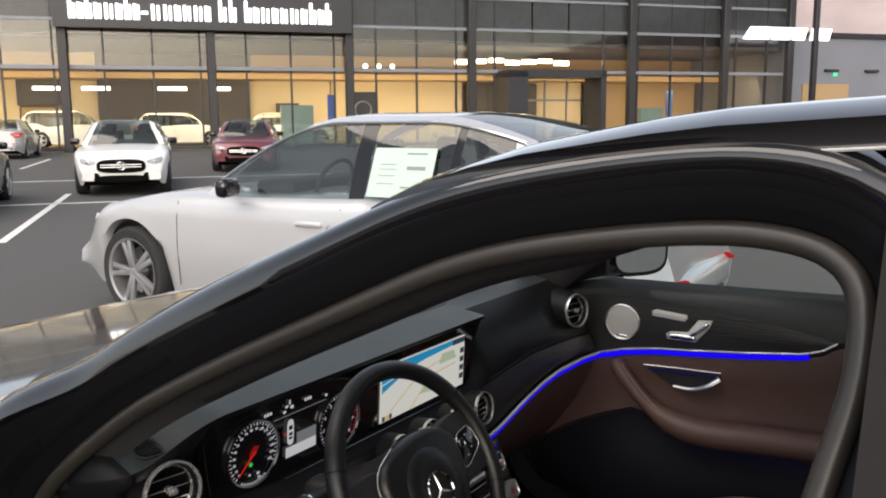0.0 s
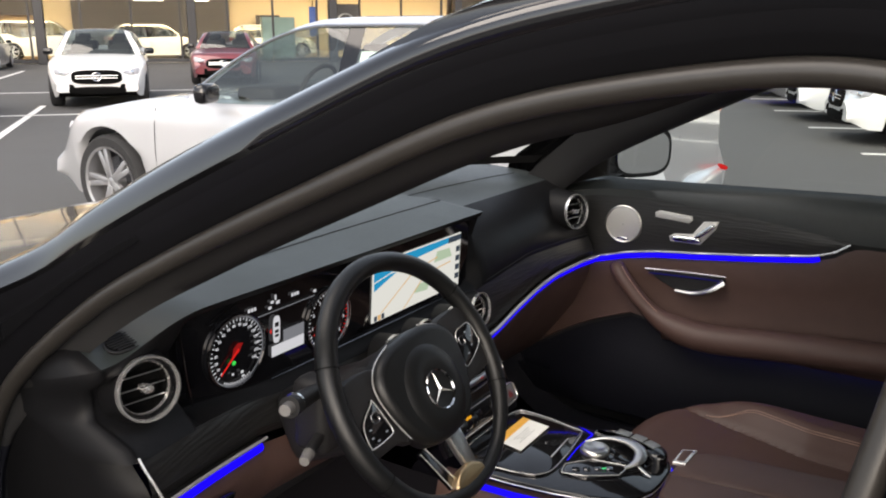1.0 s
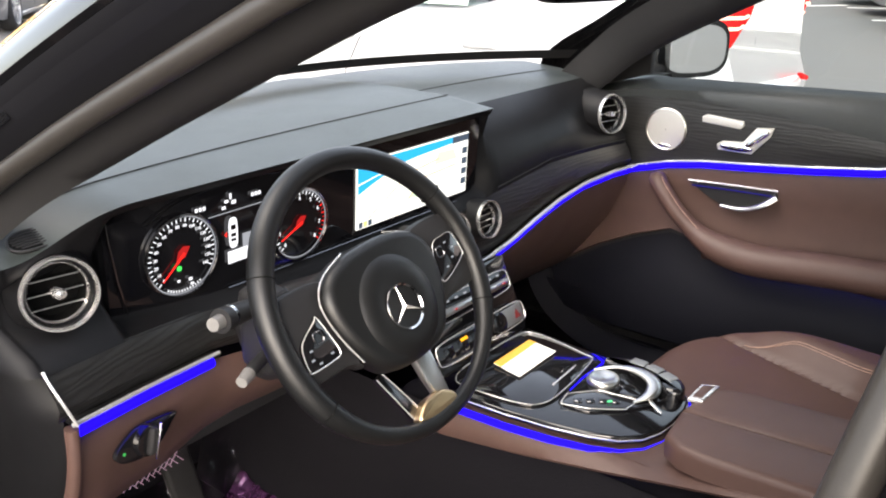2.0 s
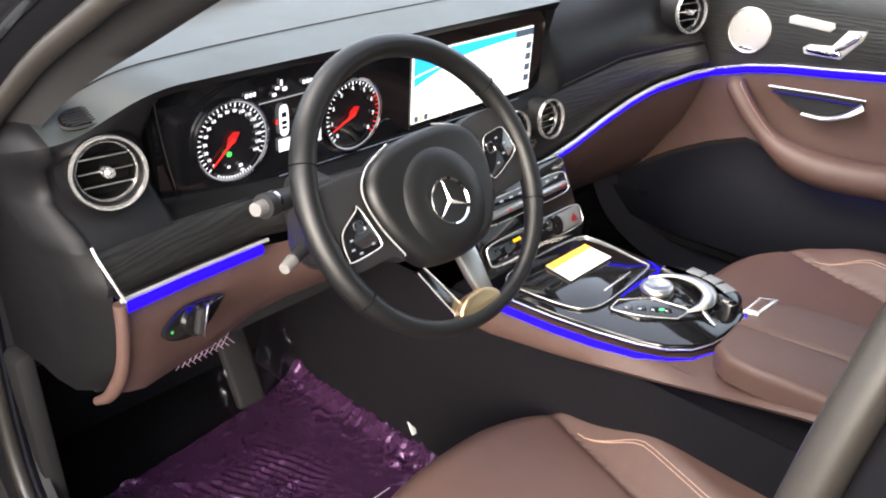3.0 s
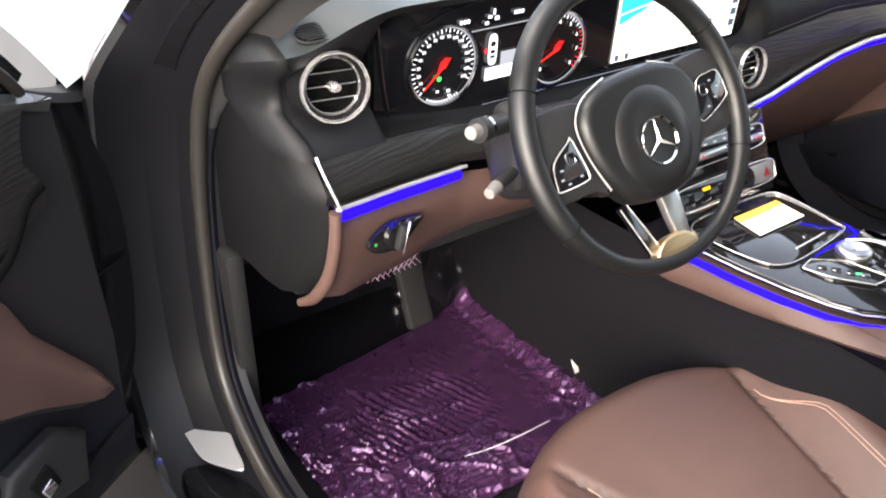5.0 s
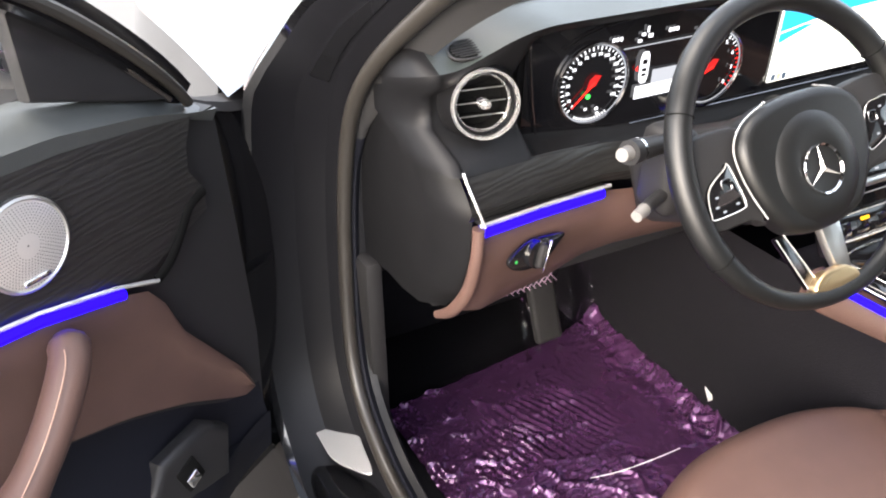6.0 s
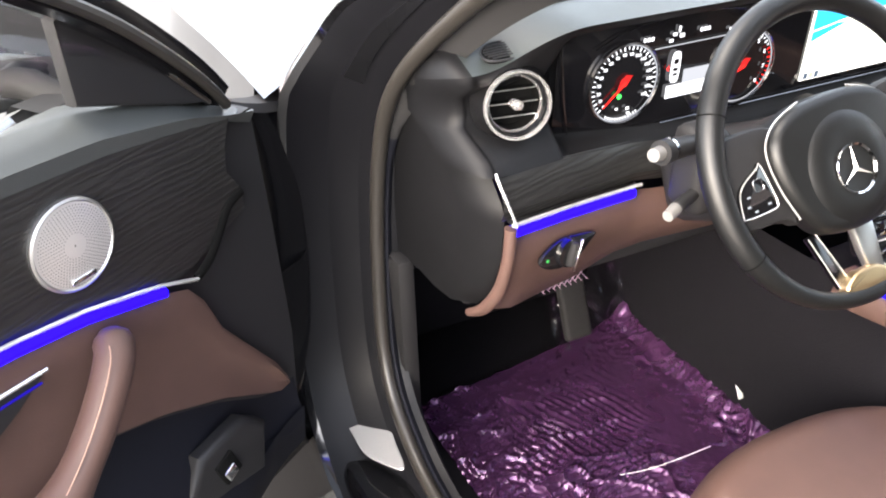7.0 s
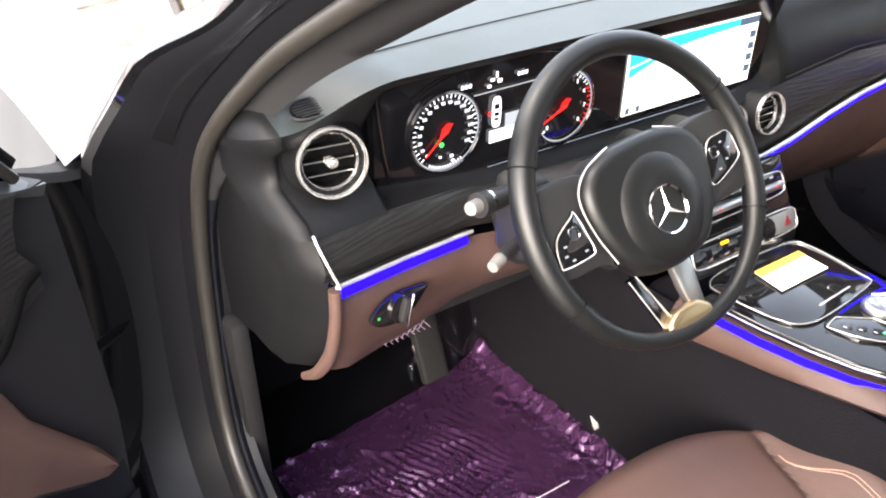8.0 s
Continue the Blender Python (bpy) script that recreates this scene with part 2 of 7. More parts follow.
def lathe(profile, seg=32, m=Matrix(), bm=None, sx=1.0, sy=1.0):
    """A turned shape about z from (radius, height) points."""
    own = bmesh.new()
    rows = [[(r * math.cos(2 * math.pi * j / seg) * sx, r * math.sin(2 * math.pi * j / seg) * sy, h) for j in range(seg)] for r, h in profile]
    loft(rows, False, True, own)
    bmesh.ops.remove_doubles(own, verts=own.verts, dist=1e-6)
    bmesh.ops.transform(own, matrix=m, verts=own.verts)
    if bm is None:
        return own
    return merge(bm, own)


def oval(rx, ry, n=32, cx=0.0, cy=0.0, power=2.0):
    out = []
    for i in range(n):
        a = 2 * math.pi * i / n
        c, s = math.cos(a), math.sin(a)
        out.append((cx + rx * math.copysign(abs(c) ** (2 / power), c), cy + ry * math.copysign(abs(s) ** (2 / power), s)))
    return out


def facing(o, normal, up=(0, 0, 1)):
    """A frame at o whose z looks along normal and whose y goes up."""
    z = Vector(normal).normalized()
    x = Vector(up).cross(z).normalized()
    y = z.cross(x)
    m = Matrix((x, y, z)).transposed().to_4x4()
    m.translation = o
    return m


def letters(text, size, m, parent, material, name="marking"):
    """Raised writing in the built-in font."""
    cu = bpy.data.curves.new(name, "FONT")
    cu.body, cu.size, cu.align_x, cu.align_y, cu.extrude = text, size, "CENTER", "CENTER", 0.0003
    cu.resolution_u = 2
    ob = bpy.data.objects.new(name, cu)
    me = bpy.data.meshes.new_from_object(ob)
    bpy.data.objects.remove(ob)
    me.transform(m)
    me.materials.clear()
    me.materials.append(material)
    out = new(name, me)
    out.parent = parent
    return out


def ramp(x, pairs):
    return float(np.interp(x, [p[0] for p in pairs], [p[1] for p in pairs]))


def ease(a, b, x):
    t = min(1.0, max(0.0, (x - a) / (b - a)))
    return t * t * (3 - 2 * t)

# ---- outdoor materials ----
ASPHALT = surface("asphalt", (0.074, 0.073, 0.071), 0.8, 0, 0.6, 120, 0.25, 0.5)
LINE = surface("road_paint", (0.72, 0.72, 0.70), 0.7, 0, 0.3, 80, 0.2, 3)
TYRE = surface("tyre_rubber", (0.02, 0.02, 0.021), 0.8, 0, 0.4, 200, 0.15, 5)
ALLOY = surface("alloy", (0.50, 0.50, 0.51), 0.30, 0.8, 0, 300, 0.08, 6)
WELL = surface("wheel_well", (0.005, 0.005, 0.005), 0.9, spec=0.05)
SILVER = surface("silver_paint", (0.53, 0.535, 0.55), 0.38, 0.38, 0, 900, 0.04, 2, coat=1.0)
WHITE_PAINT = surface("white_paint", (0.80, 0.80, 0.79), 0.3, 0, 0, 900, 0.03, 2, coat=1.0)
RED_PAINT = surface("maroon_paint", (0.16, 0.03, 0.04), 0.3, 0.3, 0, 900, 0.05, 2, coat=1.0)
GREY_PAINT = surface("grey_paint", (0.16, 0.16, 0.17), 0.3, 0.5, 0, 900, 0.05, 2, coat=1.0)
CAR_GLASS = pane_glass("tinted_car_glass", (0.60, 0.65, 0.63), least=0.10)
CABIN = surface("dark_cabin_trim", (0.055, 0.052, 0.050), 0.7, 0, 0.2, 60, 0.15, 4)
LAMP_CLEAR = surface("headlamp_lens", (0.5, 0.5, 0.52), 0.08, 0.3, 0, 90, 0.3, 20, coat=1.0)
LAMP_RED = glow("red_lamp_and_reflector", (0.8, 0.02, 0.02), 0.35)
LAMP_PINK = glow("lamp_bar", (1.0, 0.45, 0.35), 0.9)
SHEET = surface("pale_green_paper", (0.46, 0.60, 0.53), 0.8, 0, 0.1, 300, 0.05, 10)
PAPER = surface("paper", (0.80, 0.80, 0.77), 0.8, 0, 0.1, 300, 0.04, 10)
PRINT = surface("grey_print", (0.22, 0.25, 0.24), 0.8)

LOT = pose(0, 0, 0, 0, 0, -38.5)   # the car park's own axes: x along the showroom front, y towards it


# ---- ground ----
def ground():
    bm = bmesh.new()
    bmesh.ops.create_grid(bm, x_segments=40, y_segments=40, size=600)
    ob = part("ground", bm, ASPHALT)
    tagged(ob, "dark grey asphalt of a dealership car park", "ground", kind="structure")
    lines = thing("parking_lines", label="white painted parking bay lines on asphalt", category="road marking", kind="structure")

    def stripe(a, b, w=0.11):
        a, b = Vector(a), Vector(b)
        d = b - a
        bm = rbox(d.length, w, 0.004, Matrix.Translation(((a + b) / 2).to_3d() + Vector((0, 0, 0.004))) @ Matrix.Rotation(math.atan2(d.y, d.x), 4, "Z"), 0)
        part("bay_line", bm, LINE, lines)

    v = Vector((0.6225, 0.7826))
    u = Vector((0.7826, -0.6225))
    for k in range(-3, 3):
        a = -2.68 + 2.95 * k
        stripe(u * a + v * 9.7, u * a + v * 16.6)
        stripe(u * (a - 2.4) + v * 26.5, u * (a - 2.4) + v * 33.0)
    stripe(u * -16 + v * 14.6, u * 12 + v * 14.6)
    stripe(u * -20 + v * 20.6, u * 14 + v * 20.6)
    for k in range(9):
        o = Vector((9.7 + k * 2.7, 0.6 + k * 1.06))
        stripe(o, o + Vector((0.33, -0.94)) * 5.2)
    stripe((5.2, -6.5), (6.0, -1.0))


ground()


# ---- parked cars ----
def wheel(parent, x, y, r, side, spokes=5, w=0.22):
    """A road wheel: tyre and five-spoke rim; side is the way it faces."""
    m = Matrix.Translation((x, y, r)) @ Matrix.Rotation(radians(90 * side), 4, "Y")
    hub = part("wheel", lathe([(0.001, -0.02), (0.05, -0.02), (0.055, w * 0.36), (0.03, w * 0.42), (0.001, w * 0.42)], 16, m), ALLOY, parent)
    rr = r * 0.755
    part("tyre", lathe([(rr, -w / 2), (r * 0.93, -w / 2), (r, -w * 0.36), (r, w * 0.36), (r * 0.93, w / 2), (rr, w * 0.46)], 36, m), TYRE, hub)
    bm = lathe([(rr, w * 0.5), (rr * 0.93, w * 0.47), (rr * 0.9, w * 0.2), (rr * 0.88, -w * 0.4)], 36, m)
    for k in range(spokes):
        a = 2 * math.pi * k / spokes + 0.3
        for off in (-0.14, 0.14):
            s = prism([(0.03, -0.022), (rr * 0.93, -0.019), (rr * 0.93, 0.019), (0.03, 0.022)], 0.03, m @ Matrix.Rotation(a + off, 4, "Z") @ Matrix.Translation((0, 0, w * 0.30)), 0.008)
            merge(bm, s)
    part("rim", bm, ALLOY, hub)
    part("brake_disc", lathe([(0.04, 0), (rr * 0.7, 0), (rr * 0.7, -0.02)], 24, m), DARK_RING, hub)


def road_car(name, m, paint, label, L=4.92, W=1.85, H=1.47, belt=0.93, hood=0.95, deck=1.08, wb=2.94, fo=0.84, r=0.34, suv=False, own=False, group="parked cars", screen=-0.42, brow=-1.25, lights_on=False):
    """A car with its nose to +y; y = 0 is the front axle."""
    car = thing(name, m, label, "car", group)
    nose, tail = fo, fo - L
    ax = (0.0, -wb)

    def half(y):
        return W / 2 * (1 - 0.20 * ease(nose - 0.85, nose, y) ** 1.7 - (0.14 if deck > 1.1 else 0.07) * ease(tail + 0.16, tail, y) ** 2 - 0.22 * ease(tail + 0.6, tail, y) ** 2)

    def top(y):
        a = hood - 0.29 * ease(nose - 0.55, nose, y) ** 1.6 - (0.06 if own else 0.13) * ease(nose - 1.35, nose - 0.2, y)
        mid = min(deck, 1.0)
        return a + (mid - a) * ease(-0.9, -wb, y) + (deck - mid) * ease(-wb + 0.45, -wb - 0.25, y) - 0.04 * ease(tail + 0.18, tail, y)

    def low(y):
        z = 0.20 + 0.10 * ease(nose - 0.3, nose, y) + 0.14 * ease(tail + 0.4, tail, y)
        for a in ax:
            d = abs(y - a)
            if d < r + 0.045:
                z = max(z, r + math.sqrt(max(0, (r + 0.045) ** 2 - d * d)))
        return z

    def bow(y, z):
        """How far the skin leans from its upright section: a hollow boot lid over a proud bumper, a nose that leans back."""
        k = ease(tail + 0.5, tail, y)
        e = ease(nose - 0.35, nose, y)
        return k * (0.075 * math.exp(-((z - deck + 0.30) / 0.14) ** 2) - 0.035 * math.exp(-((z - 0.52) / 0.10) ** 2)) - 0.07 * e * ease(0.55, hood - 0.1, z)

    n = 96
    rows = []
    for i in range(n):
        y = tail + (nose - tail) * i / (n - 1)
        w, zt, zl = half(y), top(y), low(y)
        sh = zt - 0.05 - 0.04 * ease(0.4, nose, y)
        zm = max(zl + 0.02, min(0.62, sh - 0.1))
        h = [(w * (0.965 if own else 0.935), zl), (w * (0.99 if own else 0.978), zl + (zm - zl) * 0.4), (w, zm), (w * 0.99, zm + (sh - zm) * 0.55), (w * (0.965 if own else 0.958), sh), (w * 0.90, sh + 0.035), (w * 0.70, zt), (w * 0.35, zt + 0.014)]
        if not own:
            h = h[:2] + [(w, zl + (zm - zl) * 0.75)] + h[2:4] + [((w * 0.985), zm + (sh - zm) * 0.8)] + h[4:]
        rows.append([(-x, y + bow(y, z), z) for x, z in h] + [(0, y, zt + 0.018)] + [(x, y + bow(y, z), z) for x, z in reversed(h)])
    bm = loft(rows)
    bm.verts.ensure_lookup_table()
    k = len(rows[0])
    cap(bm, [bm.verts[j] for j in range(k)])
    cap(bm, [bm.verts[(n - 1) * k + j] for j in range(k)])
    if own:
        gone = [f for f in bm.faces if (lambda c: (c.z > top(c.y) - 0.09 and -2.9 < c.y < -0.34 - 0.38 * (abs(c.x) / 0.75) ** 2) or (c.x < -0.5 and own[0] < c.y < own[1] and c.z > 0.3 and not (c.z > top(c.y) - 0.06 and c.y > -0.575)))(f.calc_center_median())]
        bmesh.ops.delete(bm, geom=gone, context="FACES")
    part("body", bm, paint, car, smooth=35)
    if not own:
        part("underbody", rbox(W * 0.8, L * 0.9, 0.2, Matrix.Translation((0, (nose + tail) / 2, 0.30)), 0.02), WELL, car)
    for a in ax:
        for s in (-1, 1):
            wheel(car, s * (W / 2 - 0.115), a, r, s)
    if own:
        return car
    # cabin: glass and roof
    y0, y1 = (screen, -L + fo + (0.15 if suv else 0.42))
    roof0, roof1 = (brow, y1 + (0.70 if suv else 1.05))
    nb = 48
    grid = []
    for i in range(nb):
        y = y1 + (y0 - y1) * i / (nb - 1)
        zr = top(y) + (H - top(y)) * min(math.sin(math.pi / 2 * min(1, max(0, (y0 - y) / (y0 - roof0)))) ** 0.9, math.sin(math.pi / 2 * min(1, max(0, (y - y1) / (roof1 - y1)))) ** 0.8)
        zb = top(y) - 0.035
        wbse = half(y) * 0.90
        f = (zr - zb) / (H - 0.95)
        wr = wbse - 0.20 * min(1, f)
        row = [(wbse, zb), (wbse - (wbse - wr) * 0.45, zb + (zr - zb) * 0.5), (wr, zb + (zr - zb) * 0.90), (wr - 0.10, zb + (zr - zb) * 0.985), (wr * 0.4, zr + 0.012)]
        grid.append([(-x, y, z) for x, z in row] + [(0, y, zr + 0.015)] + [(x, y, z) for x, z in reversed(row)])
    bmr, panes = bmesh.new(), {}
    for i in range(nb - 1):
        y = (grid[i][0][1] + grid[i + 1][0][1]) / 2
        for j in range(10):
            q = [grid[i][j], grid[i + 1][j], grid[i + 1][j + 1], grid[i][j + 1]]
            sidew = j in (0, 1, 8, 9)
            f0, f1 = y1 + (0.30 if suv else 0.40), y0 - 0.14
            bmid = (f0 + f1) / 2 - 0.05
            key = None
            if sidew and f0 < y < f1:
                key = ("side_window", j < 5, y > bmid, y > f0 + 0.36) if abs(y - bmid) > 0.06 and abs(y - f0 - 0.36) > 0.03 else ("door_pillar", j < 5, y > bmid - 0.2)
            elif j in (3, 4, 5, 6) and y > roof0 + 0.05:
                key = ("windshield",)
            elif j in (3, 4, 5, 6) and y < roof1 - 0.12:
                key = ("rear_window",)
            bmt = bmr if key is None else panes.setdefault(key, bmesh.new())
            bmt.faces.new([bmt.verts.new(p) for p in q])
    part("roof", bmr, paint, car, smooth=50)
    for key, b in panes.items():
        part(key[0], b, CAR_GLASS if key[0] != "door_pillar" else PIANO, car, "dark tinted glass" if key[0] != "door_pillar" else "black pillar", smooth=60)
    for yy, w in ((screen - 1.15, 0.46), (screen - 2.05, 0.52)):
        for s in (-1, 1):
            tilt = Matrix.Translation((s * 0.36, yy, top(yy))) @ Matrix.Rotation(radians(14), 4, "X")
            bs = part("seat_back", rbox(w, 0.12, 0.34, tilt @ Matrix.Translation((0, 0, 0.03)), 0.05, 3), CABIN, car, "dark seat seen through the glass")
            part("headrest", rbox(0.25, 0.09, 0.15, tilt @ Matrix.Translation((0, 0, 0.27)), 0.035, 3), CABIN, bs)
    part("dashboard", rbox(W * 0.68, 0.34, 0.10, Matrix.Translation((0, screen - 0.42, top(screen - 0.42) + 0.03)), 0.04, 3), CABIN, car)
    part("steering_wheel", tube([(-0.36 + 0.18 * math.cos(a), screen - 0.74 - 0.07 * math.sin(a), top(screen - 0.74) + 0.05 + 0.16 * math.sin(a)) for a in np.linspace(0, 2 * math.pi, 24, endpoint=False)], 0.015, 6, True), CABIN, car)
    for j in (2, 8):
        arch = [Vector(grid[i][j]) + Vector(((-0.006 if j == 2 else 0.006), 0, 0.002)) for i in range(nb) if f0 - 0.1 < grid[i][j][1] < f1 + 0.1]
        part("roof_trim", tube(arch, 0.010, 6), CHROME, car, "bright trim over the side windows")
    wf = half(nose - 0.1)
    for s in (-1, 1):
        hm = facing((s * (wf - 0.135), nose - 0.185, hood - 0.285), (s * 0.75, 1, 0.30))
        lamp_pts = [(-0.17, -0.035), (0.0, -0.075), (0.14, -0.065), (0.19, 0.02), (0.17, 0.065), (0.02, 0.035), (-0.16, 0.0)]
        hl = part("headlight", prism([(x * s, y) for x, y in lamp_pts] if s > 0 else [(x * s, y) for x, y in lamp_pts], 0.04, hm @ Matrix.Scale(-1, 4, (1, 0, 0)), 0.012), LAMP_CLEAR, car, "clear headlamp")
        part("lamp_unit", lathe([(0.045, 0.0), (0.04, 0.012), (0.02, 0.02), (0.001, 0.018)], 16, hm @ Matrix.Translation((0, -0.02, 0.034))), CHROME, hl)
        part("side_intake", prism([(-0.17, -0.05), (0.13, -0.07), (0.19, 0.05), (0.10, 0.06), (-0.12, 0.03)] if s < 0 else [(0.17, -0.05), (-0.13, -0.07), (-0.19, 0.05), (-0.10, 0.06), (0.12, 0.03)], 0.03, facing((s * (wf - 0.20), nose - 0.05, 0.41), (s * 0.45, 1, 0.0)), 0.008), WELL, car, "black bumper intake")
        z1 = top(tail) - 0.075
        line = [(s * (half(tail + d) * 0.99 + 0.010), tail + d, k) for d, k in ((0.34, 0.25), (0.24, 0.5), (0.14, 0.8), (0.07, 0.95), (0.02, 1.0))] + [(s * half(tail) * f, tail - 0.012, k) for f, k in ((0.97, 1.0), (0.92, 1.0), (0.86, 0.9), (0.78, 0.6))]
        rows = [[(x, y + bow(y, z1), z1), (x + s * 0.006, y - 0.006 + bow(y, z1 - 0.09 * k), z1 - 0.09 * k), (x, y + bow(y, z1 - 0.19 * k), z1 - 0.19 * k)] for x, y, k in line]
        lamp = part("tail_light", loft(rows, thick=0.01), LAMP_RED, car, "lit red rear lamp", smooth=60)
        for zz in (0.05, 0.10):
            part("lamp_bar", tube([(x + s * 0.008, y - 0.008 + bow(y, z1 - zz * k), z1 - zz * k) for x, y, k in line[2:8]], 0.008, 6), LAMP_PINK, lamp)
        part("door_mirror", rbox(0.19, 0.10, 0.125, Matrix.Translation((s * (W / 2 + 0.06), screen - 0.36, top(-0.8) + 0.06)) @ Matrix.Rotation(radians(-12 * s), 4, "Z"), 0.04, 3), PIANO, car, "black door mirror")
        for yy, tilt_y in ((-0.52, 0.0), (-1.66, -0.10), (-2.66, -0.25)):
            pts = [(s * (half(yy) * f + 0.002), yy + tilt_y * k, z) for k, (f, z) in enumerate(((0.985, 0.30), (1.0, 0.60), (0.99, 0.78), (0.965, top(yy) - 0.06)))]
            part("door_gap", tube(pts, 0.0026, 5), WELL, car)
        for yy in (-1.72, -2.68):
            part("door_handle", rbox(0.035, 0.21, 0.036, Matrix.Translation((s * (half(yy) * 0.985 + 0.010), yy, 0.80)), 0.015, 3), paint, car)
        part("side_skirt", rbox(0.05, wb - 2 * r - 0.2, 0.06, Matrix.Translation((s * (W / 2 - 0.05), -wb / 2, 0.20)), 0.02), paint, car)
        part("window_trim", tube([(s * (half(y) * 0.90 + 0.004), y, top(y) - 0.03) for y in np.linspace(y0 - 0.35, y1 + 0.55, 14)], 0.009, 6), CHROME, car)
    g = Matrix.Translation((0, nose - 0.015, hood - 0.38)) @ Matrix.Rotation(radians(-82), 4, "X")
    part("grille", prism(oval(0.44, 0.13, 32, power=3.5), 0.03, g, 0.008), WELL, car)
    bm = bmesh.new()
    for zz in (-0.022, 0.022):
        rbox(0.74, 0.014, 0.012, g @ Matrix.Translation((0, zz, 0.034)), 0.004, 1, bm)
    part("grille_bar", bm, CHROME, car)
    part("badge", lathe([(0.075, 0), (0.085, 0.008), (0.075, 0.014), (0.06, 0.006)], 24, g @ Matrix.Translation((0, 0, 0.03))), CHROME, car)
    part("lower_grille", prism(oval(0.50, 0.07, 32, power=3), 0.05, Matrix.Translation((0, nose - 0.04, 0.33)) @ Matrix.Rotation(radians(-90), 4, "X"), 0.01), WELL, car)
    p = Matrix.Translation((0, tail - 0.012 + bow(tail, deck - 0.24), deck - 0.24)) @ Matrix.Rotation(radians(90), 4, "X")
    part("number_plate", rbox(0.30, 0.15, 0.012, p, 0.01), PAPER, car, "pale plate in a dark frame")
    part("plate_recess", rbox(0.46, 0.20, 0.02, Matrix.Translation((0, tail + bow(tail, deck - 0.23), deck - 0.23)) @ Matrix.Rotation(radians(90), 4, "X"), 0.02), PLASTIC, car)
    for s in (-1, 1):
        # the reflectors share the lamps' glow, though they give no light themselves
        part("bumper_reflector", rbox(0.20, 0.022, 0.035, facing((s * (half(tail + 0.02) * 0.94), tail - 0.004, 0.58), (s * 0.55, -1, 0)), 0.008), LAMP_RED, car, "red bumper reflector with added glow")
    part("rear_bumper", rbox(half(tail) * 1.90, 0.14, 0.20, Matrix.Translation((0, tail + 0.035, 0.50)), 0.065, 4), paint, car)
    part("rear_valance", rbox(W * 0.7, 0.06, 0.12, Matrix.Translation((0, tail + 0.03, 0.36)), 0.02), PLASTIC, car)
    return car


def sticker(car, m):
    """A price sheet stuck inside a window."""
    s = part("price_sheet", rbox(0.44, 0.31, 0.003, m, 0.0), SHEET, car, "pale green-white price sheet in the window")
    bm = bmesh.new()
    for x, y, w, h in ((0.09, 0.12, 0.14, 0.010), (0.10, 0.03, 0.13, 0.022), (-0.10, 0.05, 0.12, 0.004), (-0.10, 0.02, 0.12, 0.004), (-0.10, -0.02, 0.12, 0.004), (0.08, -0.09, 0.13, 0.012), (-0.10, -0.07, 0.12, 0.004)):
        part("print_line", rbox(w, h, 0.002, m @ Matrix.Translation((x, y, 0.003)), 0, 1), PRINT, s)
    bm.free()


silver = road_car("silver_sedan", pose(2.52 + 0.81, 4.65, 0, 0, 0, 2.0), SILVER, "silver metallic sedan parked in the next bay", L=4.74, deck=1.14, screen=-0.74, brow=-1.80)
sticker(silver, facing((-0.800, -2.34, 1.13), (-1, 0, 0.42)))
white = road_car("white_compact_sedan", LOT @ pose(-1.63, 16.6, 0, 0, 0, 180), WHITE_PAINT, "white compact sedan facing the silver one across the aisle", L=4.64, W=1.78, H=1.43, wb=2.7)


# ---- showroom ----
FRAME = surface("dark_anodised_frame", (0.035, 0.034, 0.036), 0.45, 0.3, 0.1, 60, 0.15, 0.6)
CLAD = surface("grey_metal_cladding", (0.22, 0.23, 0.26), 0.5, 0.2, 0.1, 40, 0.12, 0.4)
DARK_CLAD = surface("charcoal_cladding", (0.030, 0.030, 0.034), 0.4, 0.2, 0.1, 40, 0.15, 0.5)
BEIGE = surface("warm_plaster", (0.66, 0.54, 0.36), 0.8, 0, 0.1, 20, 0.10, 0.4)
TAN = surface("tan_wall_panel", (0.40, 0.27, 0.14), 0.7, 0, 0.1, 20, 0.15, 0.4)
DARK_WALL = surface("dark_wall", (0.06, 0.055, 0.05), 0.7, 0, 0.1, 20, 0.2, 0.4)
TILE = surface("pale_floor_tile", (0.50, 0.45, 0.37), 0.25, 0, 0, 10, 0.08, 0.5)
SHOP_GLASS = pane_glass("shop_glass", (0.92, 0.93, 0.91))
DARK_PANE = surface("dark_mirror_glass", (0.030, 0.034, 0.036), 0.10, 0, 0, 3, 0.3, 0.8, spec=0.35)
LAMP_WHITE = glow("lamp_white", (1.0, 0.90, 0.72), 3.0)
LAMP_BRIGHT = glow("lamp_bright", (1.0, 0.86, 0.62), 5.0)
SIGN_WHITE = glow("sign_white", (0.95, 0.97, 1.0), 1.6)
GREENERY = surface("dark_leaf", (0.05, 0.08, 0.03), 0.6, 0, 0.5, 30, 0.4, 6)
STEEL_GREY = surface("grey_screen", (0.20, 0.30, 0.28), 0.3)

FRONT = 40.2
shop = thing("showroom_building", LOT, "glass-fronted car showroom with warm lit rooms and a dark sign band", "building")


def slab(name, x0, x1, y0, y1, z0, z1, mat, parent=None, label="", bevel=0.0):
    bm = rbox(x1 - x0, y1 - y0, z1 - z0, Matrix.Translation(((x0 + x1) / 2, (y0 + y1) / 2, (z0 + z1) / 2)), bevel, 1)
    return part(name, bm, mat, parent or shop, label)


